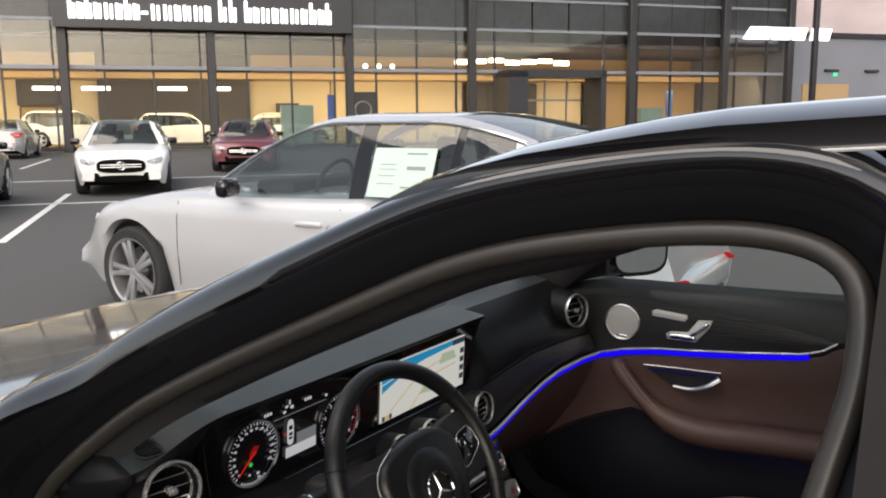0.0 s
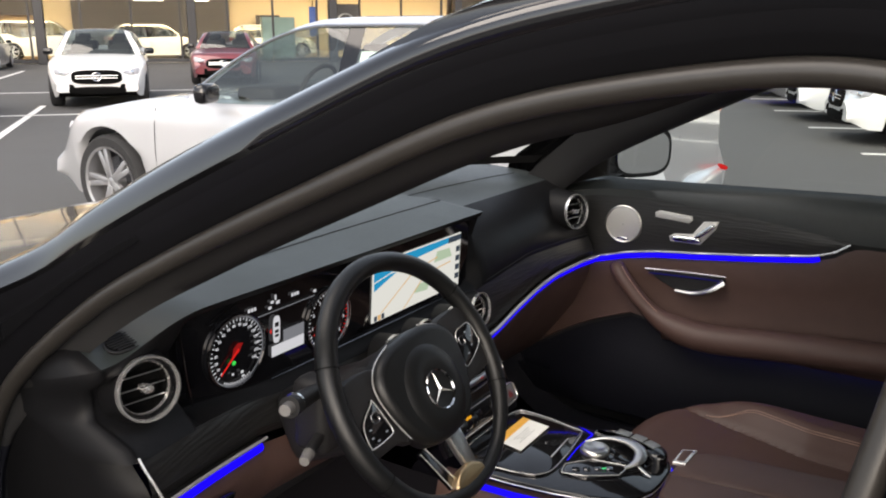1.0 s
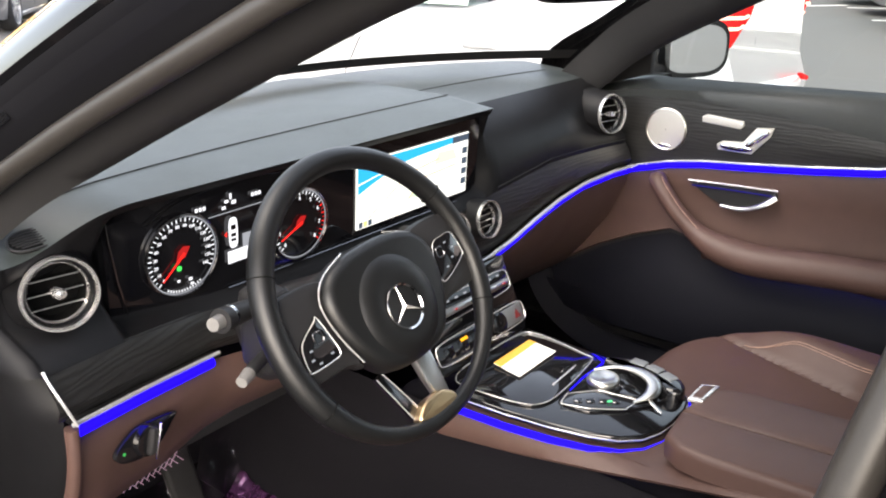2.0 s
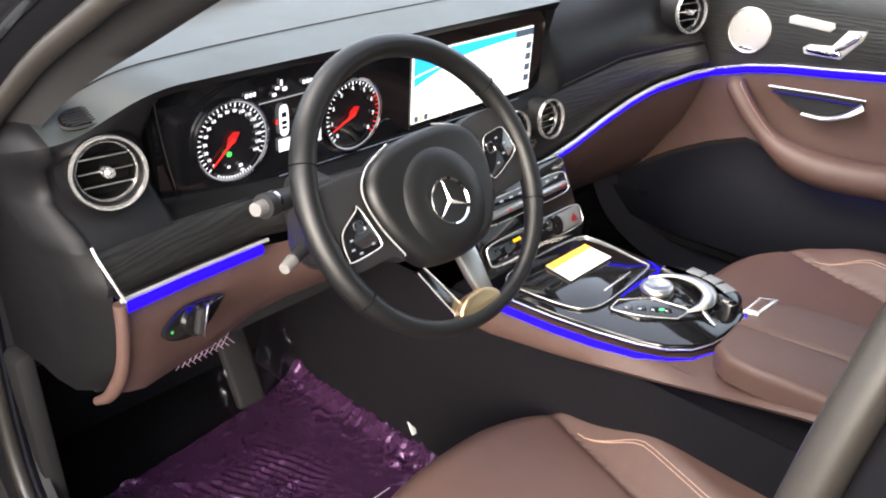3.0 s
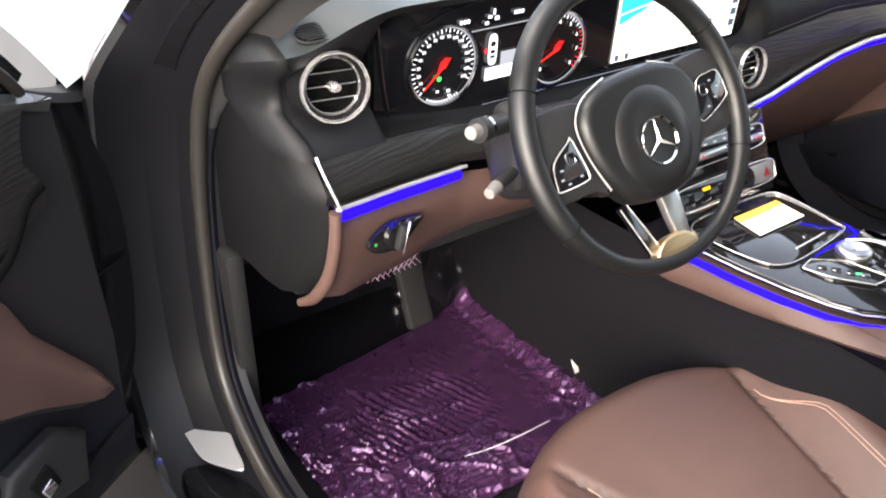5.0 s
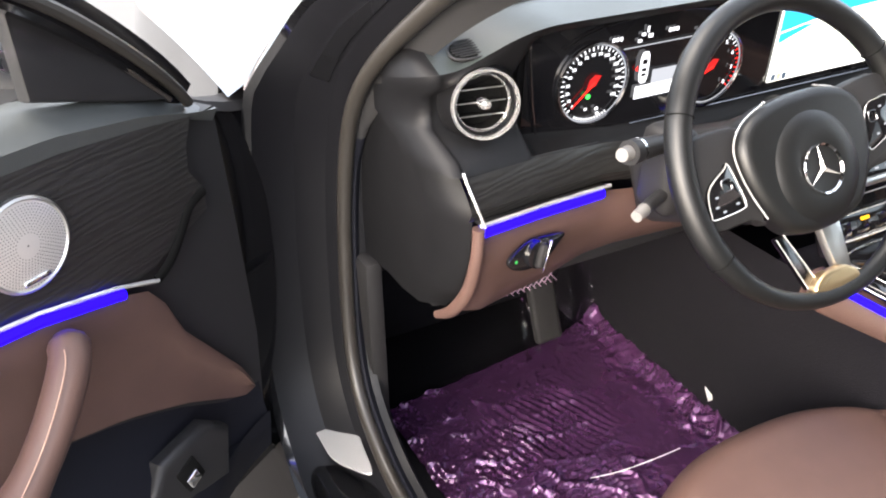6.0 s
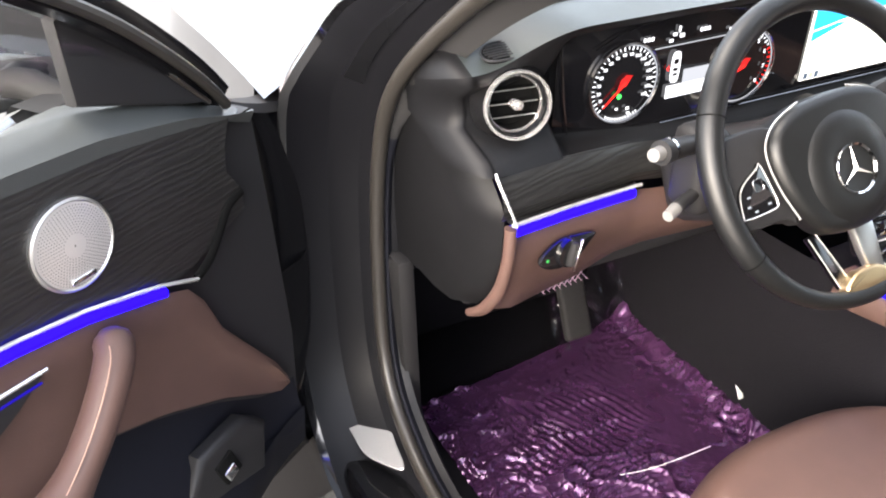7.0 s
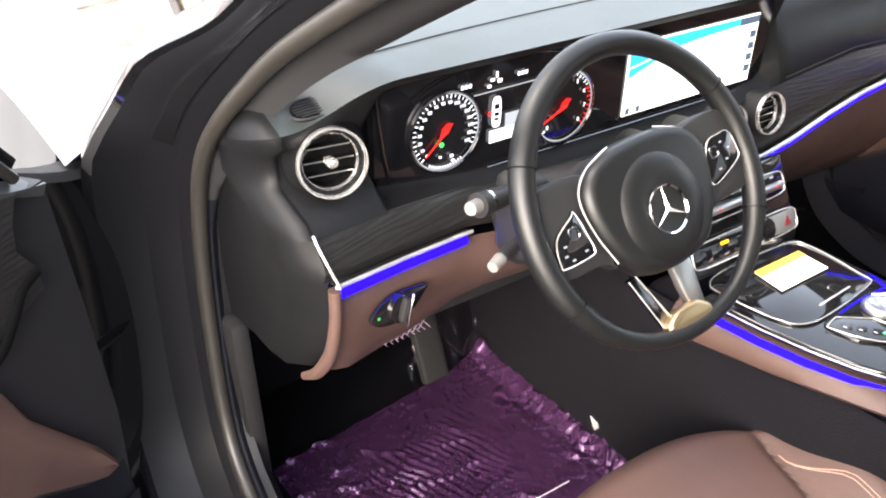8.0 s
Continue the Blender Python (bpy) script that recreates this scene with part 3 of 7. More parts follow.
X0, X1 = -24.0, 33.7
slab("floor_slab", X0, X1, FRONT, 54, 0.01, 0.10, TILE)
slab("roof_slab", X0, X1, FRONT - 0.3, 54, 9.0, 9.6, DARK_CLAD)
slab("back_wall", X0, X1, 53.8, 54.1, 0, 9, BEIGE)
slab("end_wall", X1 - 0.3, X1, FRONT, 54, 0, 9, CLAD)
slab("end_wall", X0, X0 + 0.3, FRONT, 54, 0, 9, CLAD)
slab("mezzanine", X0, X1, 45.6, 53.8, 3.55, 3.85, TAN, label="upper floor edge")
for a, b, m in ((X0, -6.2, TAN), (-6.2, -4.6, BEIGE), (-4.6, 3.8, DARK_WALL), (3.8, X1, TAN)):
    slab("upper_wall", a, b, 49.5, 49.7, 3.85, 5.1, m)
slab("upper_soffit", X0, X1, FRONT + 0.3, 53.8, 5.1, 5.3, DARK_WALL)
for a, b, m in ((-23, -8.4, BEIGE), (-8.3, -6.1, TAN), (-6.0, -4.5, BEIGE), (3.6, 8.2, BEIGE), (8.3, 10.8, BEIGE), (10.8, 16.4, BEIGE), (21.3, 24.5, BEIGE), (26.0, 33.0, TAN)):
    slab("partition", a, b, 48.4, 48.6, 0.1, 3.55, m)
for a, b, z0, z1 in ((-4.45, 3.55, 0.1, 3.55), (5.0, 6.3, 0.1, 2.3), (-8.4, -6.2, 2.2, 3.55), (16.6, 21.2, 0.1, 3.5), (24.6, 25.8, 0.1, 3.5)):
    slab("dark_partition", a, b, 47.9, 48.1, z0, z1, DARK_WALL)
slab("display_board", 7.95, 9.35, 41.4, 41.55, 0.5, 2.75, DARK_WALL, label="dark poster board")
part("board_ring", lathe([(0.42, 0.0), (0.46, 0.03), (0.42, 0.05), (0.38, 0.02)], 32, facing((8.65, 41.37, 1.85), (0, -1, 0))), SATIN, shop)
slab("blue_banner", 6.85, 7.2, 41.5, 41.55, 1.2, 2.6, surface("blue_banner_cloth", (0.05, 0.12, 0.42), 0.7))
slab("counter", 4.6, 6.2, 42.0, 42.7, 0.1, 2.1, STEEL_GREY, label="grey-green display panel")
slab("counter", 25.2, 26.6, 42.0, 42.7, 0.1, 1.9, STEEL_GREY, label="grey-green display panel")
slab("blue_banner", 27.2, 27.6, 42.6, 42.65, 1.4, 2.9, surface("blue_banner_cloth_b", (0.05, 0.14, 0.40), 0.7))
# columns and glazing
for x in (-17.8, -11.5, -5.15, 1.19, 7.70, 14.05, 23.26, 29.17, 33.55):
    slab("column", x - 0.20, x + 0.20, FRONT - 0.45, FRONT - 0.05, 0, 9.0, FRAME, label="dark steel column", bevel=0.03)
grid_x = [X0] + [round(-22.4 + 2.1 * k, 2) for k in range(27)]
for x in grid_x:
    if not 16.5 < x < 21.0:
        slab("mullion", x - 0.045, x + 0.045, FRONT - 0.02, FRONT + 0.12, 0.1, 9.0, FRAME)
for z, h in ((3.78, 0.16), (5.86, 0.14), (7.4, 0.12), (0.12, 0.16)):
    slab("transom", X0, X1, FRONT - 0.06, FRONT + 0.12, z - h / 2, z + h / 2, CLAD if z > 3 else FRAME, label="pale metal transom")
xs_g = sorted(grid_x + [X1])
for i in range(len(xs_g) - 1):
    for z0, z1 in ((0.2, 3.70), (3.86, 5.79)):
        p = slab("pane", xs_g[i] + 0.045, xs_g[i + 1] - 0.045, FRONT + 0.02, FRONT + 0.045, z0, z1, SHOP_GLASS)
        p.visible_shadow = False
    slab("dark_pane", xs_g[i] + 0.045, xs_g[i + 1] - 0.045, FRONT + 0.02, FRONT + 0.05, 5.93, 9.0, DARK_PANE, label="dark reflecting glass panel")
# entrance portal
slab("portal_side", 15.55, 16.6, FRONT - 1.6, FRONT + 0.3, 0, 3.72, DARK_CLAD, label="charcoal entrance portal")
slab("portal_side", 20.75, 21.05, FRONT - 1.6, FRONT + 0.3, 0, 3.72, DARK_CLAD)
slab("portal_top", 15.55, 21.05, FRONT - 1.6, FRONT + 0.3, 3.42, 3.80, DARK_CLAD)
for x in (17.1, 18.4, 19.7):
    slab("door_frame", x - 0.04, x + 0.04, FRONT + 0.3, FRONT + 0.4, 0.1, 3.4, CLAD)
slab("door_head", 16.6, 20.75, FRONT + 0.3, FRONT + 0.4, 2.25, 2.35, CLAD)
# sign band: plain raised shapes stand for the lettering
slab("sign_band", -5.4, 7.75, FRONT - 0.9, FRONT - 0.45, 5.45, 7.2, DARK_CLAD, label="long charcoal sign band")
sign = part("sign", rbox(0.1, 0.1, 0.1, Matrix.Translation((1.2, FRONT - 0.7, 6.3)), 0), DARK_CLAD, shop, "white lit lettering shapes on a dark band")
random.seed(4)
x = -4.75
for word in (14, 2, 10):
    for k in range(word):
        w = random.uniform(0.26, 0.50)
        tall = 0.98 if k == 0 or random.random() < 0.2 else 0.70
        if word == 14 and k == 8:
            bm = rbox(0.3, 0.1, 0.14, Matrix.Translation((x + 0.15, FRONT - 0.95, 6.12)), 0.02)
            part("sign_shape", bm, SIGN_WHITE, sign)
            x += 0.38
        at = Matrix.Translation((x + w / 2, FRONT - 0.97, 5.80))
        bm = rbox(0.15, 0.1, tall, at @ Matrix.Translation((-w * 0.24, 0, tall / 2)), 0.04, 2)
        rbox(0.13, 0.1, 0.66, at @ Matrix.Translation((w * 0.24, 0, 0.33)), 0.04, 2, bm)
        part("sign_shape", bm, SIGN_WHITE, sign)
        x += w + 0.045
    x += 0.26
for a, w, cut in ((29.7, 2.0, 0.5), (31.6, 1.5, 0.1), (33.0, 1.1, 0.1), (34.2, 1.6, 0.15)):
    o = [(a, 5.62), (a + w - 0.3, 5.62), (a + w - 0.1, 6.3), (a + cut, 6.3)]
    part("sign_shape", prism(o, 0.10, Matrix(((1, 0, 0, 0), (0, 0, 1, FRONT - 1.15), (0, 1, 0, 0), (0, 0, 0, 1)))), SIGN_WHITE, sign)
# hanging lamps inside
for x, y, w in ((-10.2, 44.5, 1.5), (-6.3, 44.0, 1.5), (-4.2, 44.0, 1.3), (-0.6, 44.0, 1.4), (1.7, 44.0, 1.1), (-8.6, 50, 2.0), (-14.0, 44.0, 1.6), (-18.0, 44.5, 1.6)):
    slab("hanging_lamp", x - w / 2, x + w / 2, y - 0.12, y + 0.12, 2.88, 3.06, LAMP_WHITE, label="long white hanging lamp")
for k in range(7):
    slab("ceiling_light", 14.3 + k * 1.0, 15.1 + k * 1.0, 43.2 + 0.1 * (k % 2), 43.5, 4.32 + 0.06 * (k % 3), 4.56 + 0.05 * (k % 3), LAMP_BRIGHT, label="white ceiling lamp")
for k in range(4):
    part("globe_lamp", lathe([(0.001, -0.14), (0.10, -0.10), (0.14, 0), (0.10, 0.10), (0.001, 0.14)], 16, Matrix.Translation((8.6 + k * 0.75, 43.8, 4.18))), LAMP_WHITE, shop)
# unseen area lamps added to wash the rooms' walls with warm light
for x, w, z, tip, power, hue in ((-14.5, 18, 3.3, 62, 210, (1.0, 0.80, 0.46)), (3.5, 14, 3.3, 62, 210, (1.0, 0.80, 0.46)), (13.5, 7, 3.3, 62, 210, (1.0, 0.80, 0.46)), (27.0, 12, 3.3, 62, 150, (1.0, 0.76, 0.42)), (-14.0, 18, 4.9, 68, 50, (1.0, 0.62, 0.30)), (9.6, 9, 4.9, 68, 50, (1.0, 0.62, 0.30)), (23.0, 20, 4.9, 68, 34, (1.0, 0.62, 0.30))):
    ld = bpy.data.lights.new("wall_wash_fill", "AREA")
    ld.shape, ld.size, ld.size_y, ld.energy, ld.color = "RECTANGLE", w, 0.6, 0.95 * power * w / 10, hue
    lo = new("wall_wash_fill", ld)
    lo.parent = shop
    lo.matrix_parent_inverse = Matrix()
    lo.location = (x, 42.2, z)
    lo.rotation_euler = (radians(tip), 0, 0)
# shrubs in front of the glass
def shrub(x, y, w, h, seed):
    rng = random.Random(seed)
    s = thing("planter_shrub", LOT @ Matrix.Translation((x, y, 0)), "low dark green clipped shrub by the showroom", "shrub", "shrubs by the showroom")
    bm = bmesh.new()
    for k in range(180):
        a, r, z = rng.uniform(0, 6.28), rng.uniform(0, 1) ** 0.5, rng.uniform(0.15, 1)
        c = Vector((math.cos(a) * r * w / 2, math.sin(a) * r * 0.35, z * h * (1 - 0.35 * r * r)))
        t = Matrix.Translation(c) @ Euler((rng.uniform(-1, 1), rng.uniform(-1, 1), rng.uniform(0, 6))).to_matrix().to_4x4()
        vs = [bm.verts.new(t @ Vector(p)) for p in ((-0.07, 0, 0), (0, -0.03, 0.02), (0.08, 0, 0), (0, 0.03, 0.02))]
        bm.faces.new(vs)
    part("leaves", bm, GREENERY, s)
    part("stem", tube([(0, 0, 0), (0.02, 0, h * 0.5)], 0.02, 6), TAN, s)


for k, (x, w) in enumerate(((3.0, 1.8), (4.6, 1.4), (24.5, 1.8), (26.2, 1.6), (11.8, 1.2))):
    shrub(x, FRONT - 1.8, w, 0.75, k)

# plain grey block beside the showroom
block = thing("grey_block_building", LOT, "plain pale grey service building beside the showroom", "building")
slab("wall", 33.7, 60, 42.0, 60, 0, 6.1, CLAD, block)
slab("roof", 33.6, 60.2, 41.8, 60.2, 6.1, 6.4, DARK_CLAD, block)
slab("door_panel", 36.3, 39.8, 41.9, 42.0, 0, 3.3, TAN, block, "tan roller door")
for x in (34.6, 38.4, 41.5):
    slab("wall_lamp", x - 0.5, x + 0.5, 41.8, 41.98, 4.05, 4.2, FRAME, block)
for x, z in ((34.8, 3.0), (38.7, 3.9)):
    slab("green_light", x - 0.09, x + 0.09, 41.85, 41.97, z - 0.09, z + 0.09, glow("green_signal", (0.05, 0.9, 0.35), 1.2), block)
post = thing("lamp_post", LOT @ Matrix.Translation((34.5, 39.0, 0)), "dark square steel lamp post", "lamp post")
part("pole", rbox(0.28, 0.28, 8.5, Matrix.Translation((0, 0, 4.25)), 0.02), FRAME, post)
part("head", rbox(0.35, 1.2, 0.15, Matrix.Translation((0, -0.5, 8.5)), 0.03), FRAME, post)

# far hills; the ring's unseen sides are added to cut low sky light
HILL = surface("hazy_hill", (0.34, 0.28, 0.28), 0.95, 0, 0, 0.02, 0.2, 0.004)
rows = []
for i in range(112):
    ang = 2 * math.pi * i / 112
    wide = Vector((math.cos(ang), math.sin(ang), 0))
    h = 300 + 70 * noise.noise(wide * 2.3) + 22 * noise.noise(wide * 9)
    # lower on the left, so that the pillar skin reflects sky there
    h *= 0.35 + 0.65 * ease(-0.35, 0.15, math.sin(ang))
    rows.append([(r * math.sin(ang), r * math.cos(ang), z) for r, z in ((1050, -2), (1200, h * 0.45), (1400, h * 0.8), (1700, h))])
hill = part("hills", loft(rows, True), HILL, None)
tagged(hill, "hazy mauve-brown hills on the horizon, added on unseen sides to cut skylight", "hills", kind="structure")

# ---- more parked cars ----
road_car("white_suv", LOT @ pose(-3.9, 44.3, 0.1, 0, 0, -90), WHITE_PAINT, "white sport utility car on show behind the glass", L=4.8, W=1.93, H=1.79, belt=1.1, hood=1.12, deck=1.2, wb=2.9, r=0.37, suv=True)
road_car("white_suv", LOT @ pose(1.0, 44.6, 0.1, 0, 0, -78), WHITE_PAINT, "white sport utility car on show behind the glass", L=4.6, W=1.89, H=1.65, belt=1.05, hood=1.06, deck=1.14, wb=2.87, r=0.36, suv=True)
road_car("white_suv", LOT @ pose(6.9, 44.6, 0.1, 0, 0, -95), WHITE_PAINT, "white sport utility car on show behind the glass", L=4.6, W=1.89, H=1.65, belt=1.05, hood=1.06, deck=1.14, wb=2.87, r=0.36, suv=True)
road_car("maroon_sedan", LOT @ pose(1.25, 23.0, 0, 0, 0, 172), RED_PAINT, "maroon sedan parked across the aisle", L=4.6, W=1.8, H=1.40, wb=2.8)
road_car("grey_sedan", LOT @ pose(-4.5, 15.8, 0, 0, 0, 0), GREY_PAINT, "grey sedan parked beside the white one", L=4.8)
road_car("silver_estate", LOT @ pose(-6.9, 37.0, 0, 0, 0, 0), SILVER, "silver sedan parked near the showroom", L=4.7)
H = Vector((-0.33, 0.94))
for k in range(5):
    nose = Vector((11.1, 1.15)) + Vector((2.7, 1.06)) * k
    c = nose - H * 0.85
    at = pose(c.x, c.y, 0, 0, 0, 19)
    if k == 0:
        row_car = road_car("white_sedan", at, WHITE_PAINT, "white sedan in the row across the car park", group="row of parked cars")
    elif k == 1:
        copy_thing(row_car, at)
    elif k == 3:
        road_car("red_sedan", at, surface("bright_red_paint", (0.45, 0.04, 0.04), 0.3, 0.1, 0, 900, 0.05, 2, coat=1.0), "red sedan in the row across the car park", group="row of parked cars")
    else:
        road_car("grey_sedan", at, GREY_PAINT, "dark grey sedan in the row across the car park", group="row of parked cars")

# ---- the black sedan: x to its right, y ahead, the steering wheel near y = 0 ----
AXLE = 1.06
car = road_car("black_sedan", pose(0, AXLE, 0), BLACK_PAINT, "black sedan with brown leather cabin and the driver's door open", own=(-1.66, -0.52), hood=0.97)
car.location = (0, 0, 0)
for o in car.children:
    o.location = (0, AXLE, 0)
tagged(car, category="car")

# line of the door seal round the driver's opening
SEAL = [(-0.778, 0.20, 0.352), (-0.776, 0.33, 0.378), (-0.772, 0.425, 0.455), (-0.764, 0.458, 0.60), (-0.752, 0.455, 0.80), (-0.743, 0.396, 0.941), (-0.714, 0.262, 1.063),
        (-0.690, 0.128, 1.144), (-0.662, -0.066, 1.239), (-0.639, -0.220, 1.308), (-0.628, -0.362, 1.342), (-0.624, -0.50, 1.356), (-0.632, -0.574, 1.334),
        (-0.655, -0.590, 1.265), (-0.690, -0.570, 1.155), (-0.728, -0.548, 1.02), (-0.762, -0.53, 0.80), (-0.774, -0.52, 0.55), (-0.778, -0.46, 0.39), (-0.780, -0.34, 0.352), (-0.780, -0.08, 0.348)]
ring = spline(SEAL, 130, True)


def outward(i, d, dx):
    """A point beside the seal's line: d outwards in the side plane, dx towards the car's middle."""
    a, b = ring[(i - 1) % len(ring)], ring[(i + 1) % len(ring)]
    t = b - a
    nrm = Vector((0, t.z, -t.y)).normalized()
    c = Vector((0, -0.05, 0.85))
    if nrm.dot(Vector((0, ring[i].y, ring[i].z)) - c) < 0:
        nrm = -nrm
    return ring[i] + nrm * d + Vector((dx, 0, 0))


n = len(ring)
for s in (1, -1):
    F = Matrix.Diagonal((s, 1, 1, 1))

    def side(d, dx):
        return [F @ outward(i, d, dx) for i in range(n)]

    part("door_seal", tube(side(-0.001, -0.004), 0.0112, 12, True, up=(1, 0, 0)), RUBBER, car, "grey-brown rubber seal round the door opening")
    low = [ease(1.09, 0.96, p.z) * ease(0.0, 0.12, p.y) for p in ring]
    foot = [ease(0.97, 0.89, p.z) * ease(0.2, 0.3, p.y) for p in ring]

    def band(*steps):
        """Rings beside the seal that spread where the windscreen pillar widens towards the wing."""
        return [[F @ outward(i, d + d1 * low[i] - d2 * foot[i], dx + x1 * low[i] + x2 * foot[i]) for i in range(n)] for d, dx, d1, x1, d2, x2 in steps]

    jamb = part("door_frame", loft(band((-0.004, 0.030, 0, 0, 0, 0), (0.004, 0.004, 0, 0, 0, 0), (0.014, -0.010, 0, 0, 0, 0), (0.026, -0.018, 0.002, -0.004, 0, 0)), False, True), JAMB, car, "black painted door jamb and roof rail", smooth=50)
    part("pillar_panel", loft(band((0.026, -0.018, 0.002, -0.004, 0, 0), (0.033, -0.022, 0.008, -0.008, 0, -0.01), (0.041, -0.025, 0.016, -0.014, 0, -0.02)), False, True), JAMB, jamb, "black inner pillar face", smooth=60)
    ids = [i for i in range(n) if ring[i].y > 0.10 and 0.90 < ring[i].z < 1.14]
    wedge = [[r[i] for i in ids] for r in band((0.029, -0.0225, 0.004, -0.006, 0, 0), (0.034, -0.0245, 0.010, -0.011, 0, -0.01), (0.037, -0.0255, 0.014, -0.014, 0, -0.015))]
    part("pillar_gloss", loft(wedge), BLACK_PAINT, jamb, "polished lower corner of the pillar", smooth=60)
    part("pillar_rubber", loft(band((0.041, -0.025, 0.016, -0.014, 0, -0.02), (0.046, -0.028, 0.028, -0.026, 0.012, -0.035), (0.053, -0.030, 0.036, -0.034, 0.028, -0.055)), False, True), JAMB, jamb, "dull black rubber beside the windscreen", smooth=60)
    lean = [ease(-0.36, 0.12, p.y) for p in ring]
    slim_skin = band((0.053, -0.030, 0.036, -0.034, 0.028, -0.055), (0.058, -0.032, 0.040, -0.036, 0.032, -0.058), (0.067, -0.034, 0.044, -0.036, 0.034, -0.058), (0.073, -0.030, 0.047, -0.034, 0.036, -0.056), (0.078, -0.022, 0.050, -0.028, 0.038, -0.050), (0.086, 0.030, 0.040, 0.0, 0.040, -0.02))
    full_skin = band((0.053, -0.030, 0.036, -0.034, 0.028, -0.055), (0.058, -0.036, 0.039, -0.037, 0.032, -0.058), (0.069, -0.034, 0.040, -0.036, 0.034, -0.058), (0.080, -0.028, 0.040, -0.032, 0.036, -0.056), (0.090, -0.018, 0.040, -0.024, 0.038, -0.050), (0.096, 0.030, 0.030, 0.0, 0.040, -0.02))
    rows = [[p.lerp(q, k) for p, q, k in zip(r0, r1, lean)] for r0, r1 in zip(slim_skin, full_skin)]
    part("pillar_skin", loft(rows, False, True), BLACK_PAINT, jamb, "polished black outer pillar skin", smooth=50)
    swell = [ease(0.80, 1.0, p.z) * ease(-0.50, -0.28, p.y) for p in ring]
    slim = [1 - 0.5 * ease(1.17, 1.03, p.z) * ease(0.06, 0.20, p.y) for p in ring]
    steps = ((-0.002, 0.010, 0, 0), (-0.006, 0.022, -0.014, 0.010), (-0.002, 0.036, -0.030, 0.018), (0.010, 0.050, -0.034, 0.022), (0.026, 0.068, -0.020, 0.022), (0.040, 0.085, 0, 0.012), (0.058, 0.105, 0, 0))
    rows = [[F @ outward(i, d + dd * swell[i], (dx + ddx * swell[i]) * slim[i]) for i in range(n)] for d, dx, dd, ddx in steps]
    high = [i for i in range(n) if ring[i].z > 0.84]
    under = [i % n for i in range(high[-1], high[0] + n + 1)]
    part("pillar_trim", loft([[r[i] for i in high] for r in rows]), PILLAR_GREY, car, "dark grey inner pillar trim", 60)
    part("entry_trim", loft([[r[i] for i in under] for r in rows]), LOWER_TRIM, car, "black plastic trim along the sill", 60)


def across(y, z, x, dy, dz, k=17):
    """A curved line from one side of the car to the other."""
    return [(t * x, y + dy * (1 - t * t), z + dz * (1 - t * t)) for t in np.linspace(-1, 1, k)]


top_ids = [i for i in range(n) if ring[i].z > 1.0 and ring[i].y > -0.52]
front = [outward(i, 0.080, 0.045) for i in top_ids]
front.sort(key=lambda p: -p.y)
screen = [p for p in front if p.y > -0.16]
rows = [across(p.y, p.z - 0.004, abs(p.x), 0.30 - 0.24 * ease(0.45, -0.16, p.y), 0.006 + 0.018 * ease(0.3, -0.16, p.y)) for p in screen]
wind = part("windshield", loft(rows, thick=0.005), GLASS, car, "clear windscreen", smooth=60)
wind.visible_shadow = False
border = [across(p.y - 0.006, p.z - 0.010, abs(p.x) - 0.004, 0.30 - 0.24 * ease(0.45, -0.16, p.y), 0.006 + 0.018 * ease(0.3, -0.16, p.y)) for p in screen if p.z < 1.10]
part("glass_border", loft(border, thick=-0.002), END_BLACK, wind, "black printed border along the foot of the windscreen", smooth=60)
roof_rows = [across(p.y, p.z, abs(p.x), 0.06 * ease(-0.6, -0.16, p.y), 0.022) for p in front if p.y <= -0.13]
last = roof_rows[-1][0]
for y in (-0.75, -1.0, -1.3, -1.55, -1.75):
    roof_rows.append(across(y, 1.464 - 0.066 * ease(-0.9, -1.8, y), 0.595, 0, 0.022))
part("roof", loft(roof_rows, thick=-0.004), BLACK_PAINT, car, "black painted roof", smooth=50)
for s in (1, -1):
    rail = []
    for y in np.linspace(-0.12, -1.72, 28):
        z = ramp(y, [(-1.72, 1.40), (-1.3, 1.445), (-0.9, 1.464), (-0.62, 1.466), (-0.45, 1.455), (-0.30, 1.428), (-0.20, 1.402), (-0.12, 1.366)])
        x = ramp(y, [(-1.72, 0.63), (-0.62, 0.655), (-0.35, 0.665), (-0.20, 0.675)])
        f = ease(-0.12, -0.50, y)
        rail.append([(s * (x + 0.004 * f - 0.012), y, z - 0.014 - 0.022 * f), (s * (x + 0.004 * f - 0.014), y, z - 0.010 - 0.014 * f), (s * (x - 0.016 * (1 - f)), y, z - 0.006 - 0.006 * f), (s * (x - 0.030), y, z - 0.002 * (1 - f)), (s * (x - 0.075), y, z + 0.004)])
    part("roof_rail", loft(rail, thick=-0.004), BLACK_PAINT, car, "glossy black roof side rail", smooth=50)
    # bright bar put in for the highlight along the rail's lower edge
    part("rail_highlight", tube([r[0] for r in rail[4:]], 0.0016, 6), TRIM, car, "thin highlight line added under the roof rail")
part("headliner", loft([[(x * 0.97, y, z - 0.035) for x, y, z in r] for r in roof_rows], thick=-0.004), LINER, car, "grey cloth roof lining")
part("rear_window", loft([across(y, z, x, 0, 0.02) for y, z, x in ((-1.72, 1.40, 0.60), (-2.1, 1.24, 0.64), (-2.45, 1.08, 0.68))], thick=0.005), PRIVACY, car)
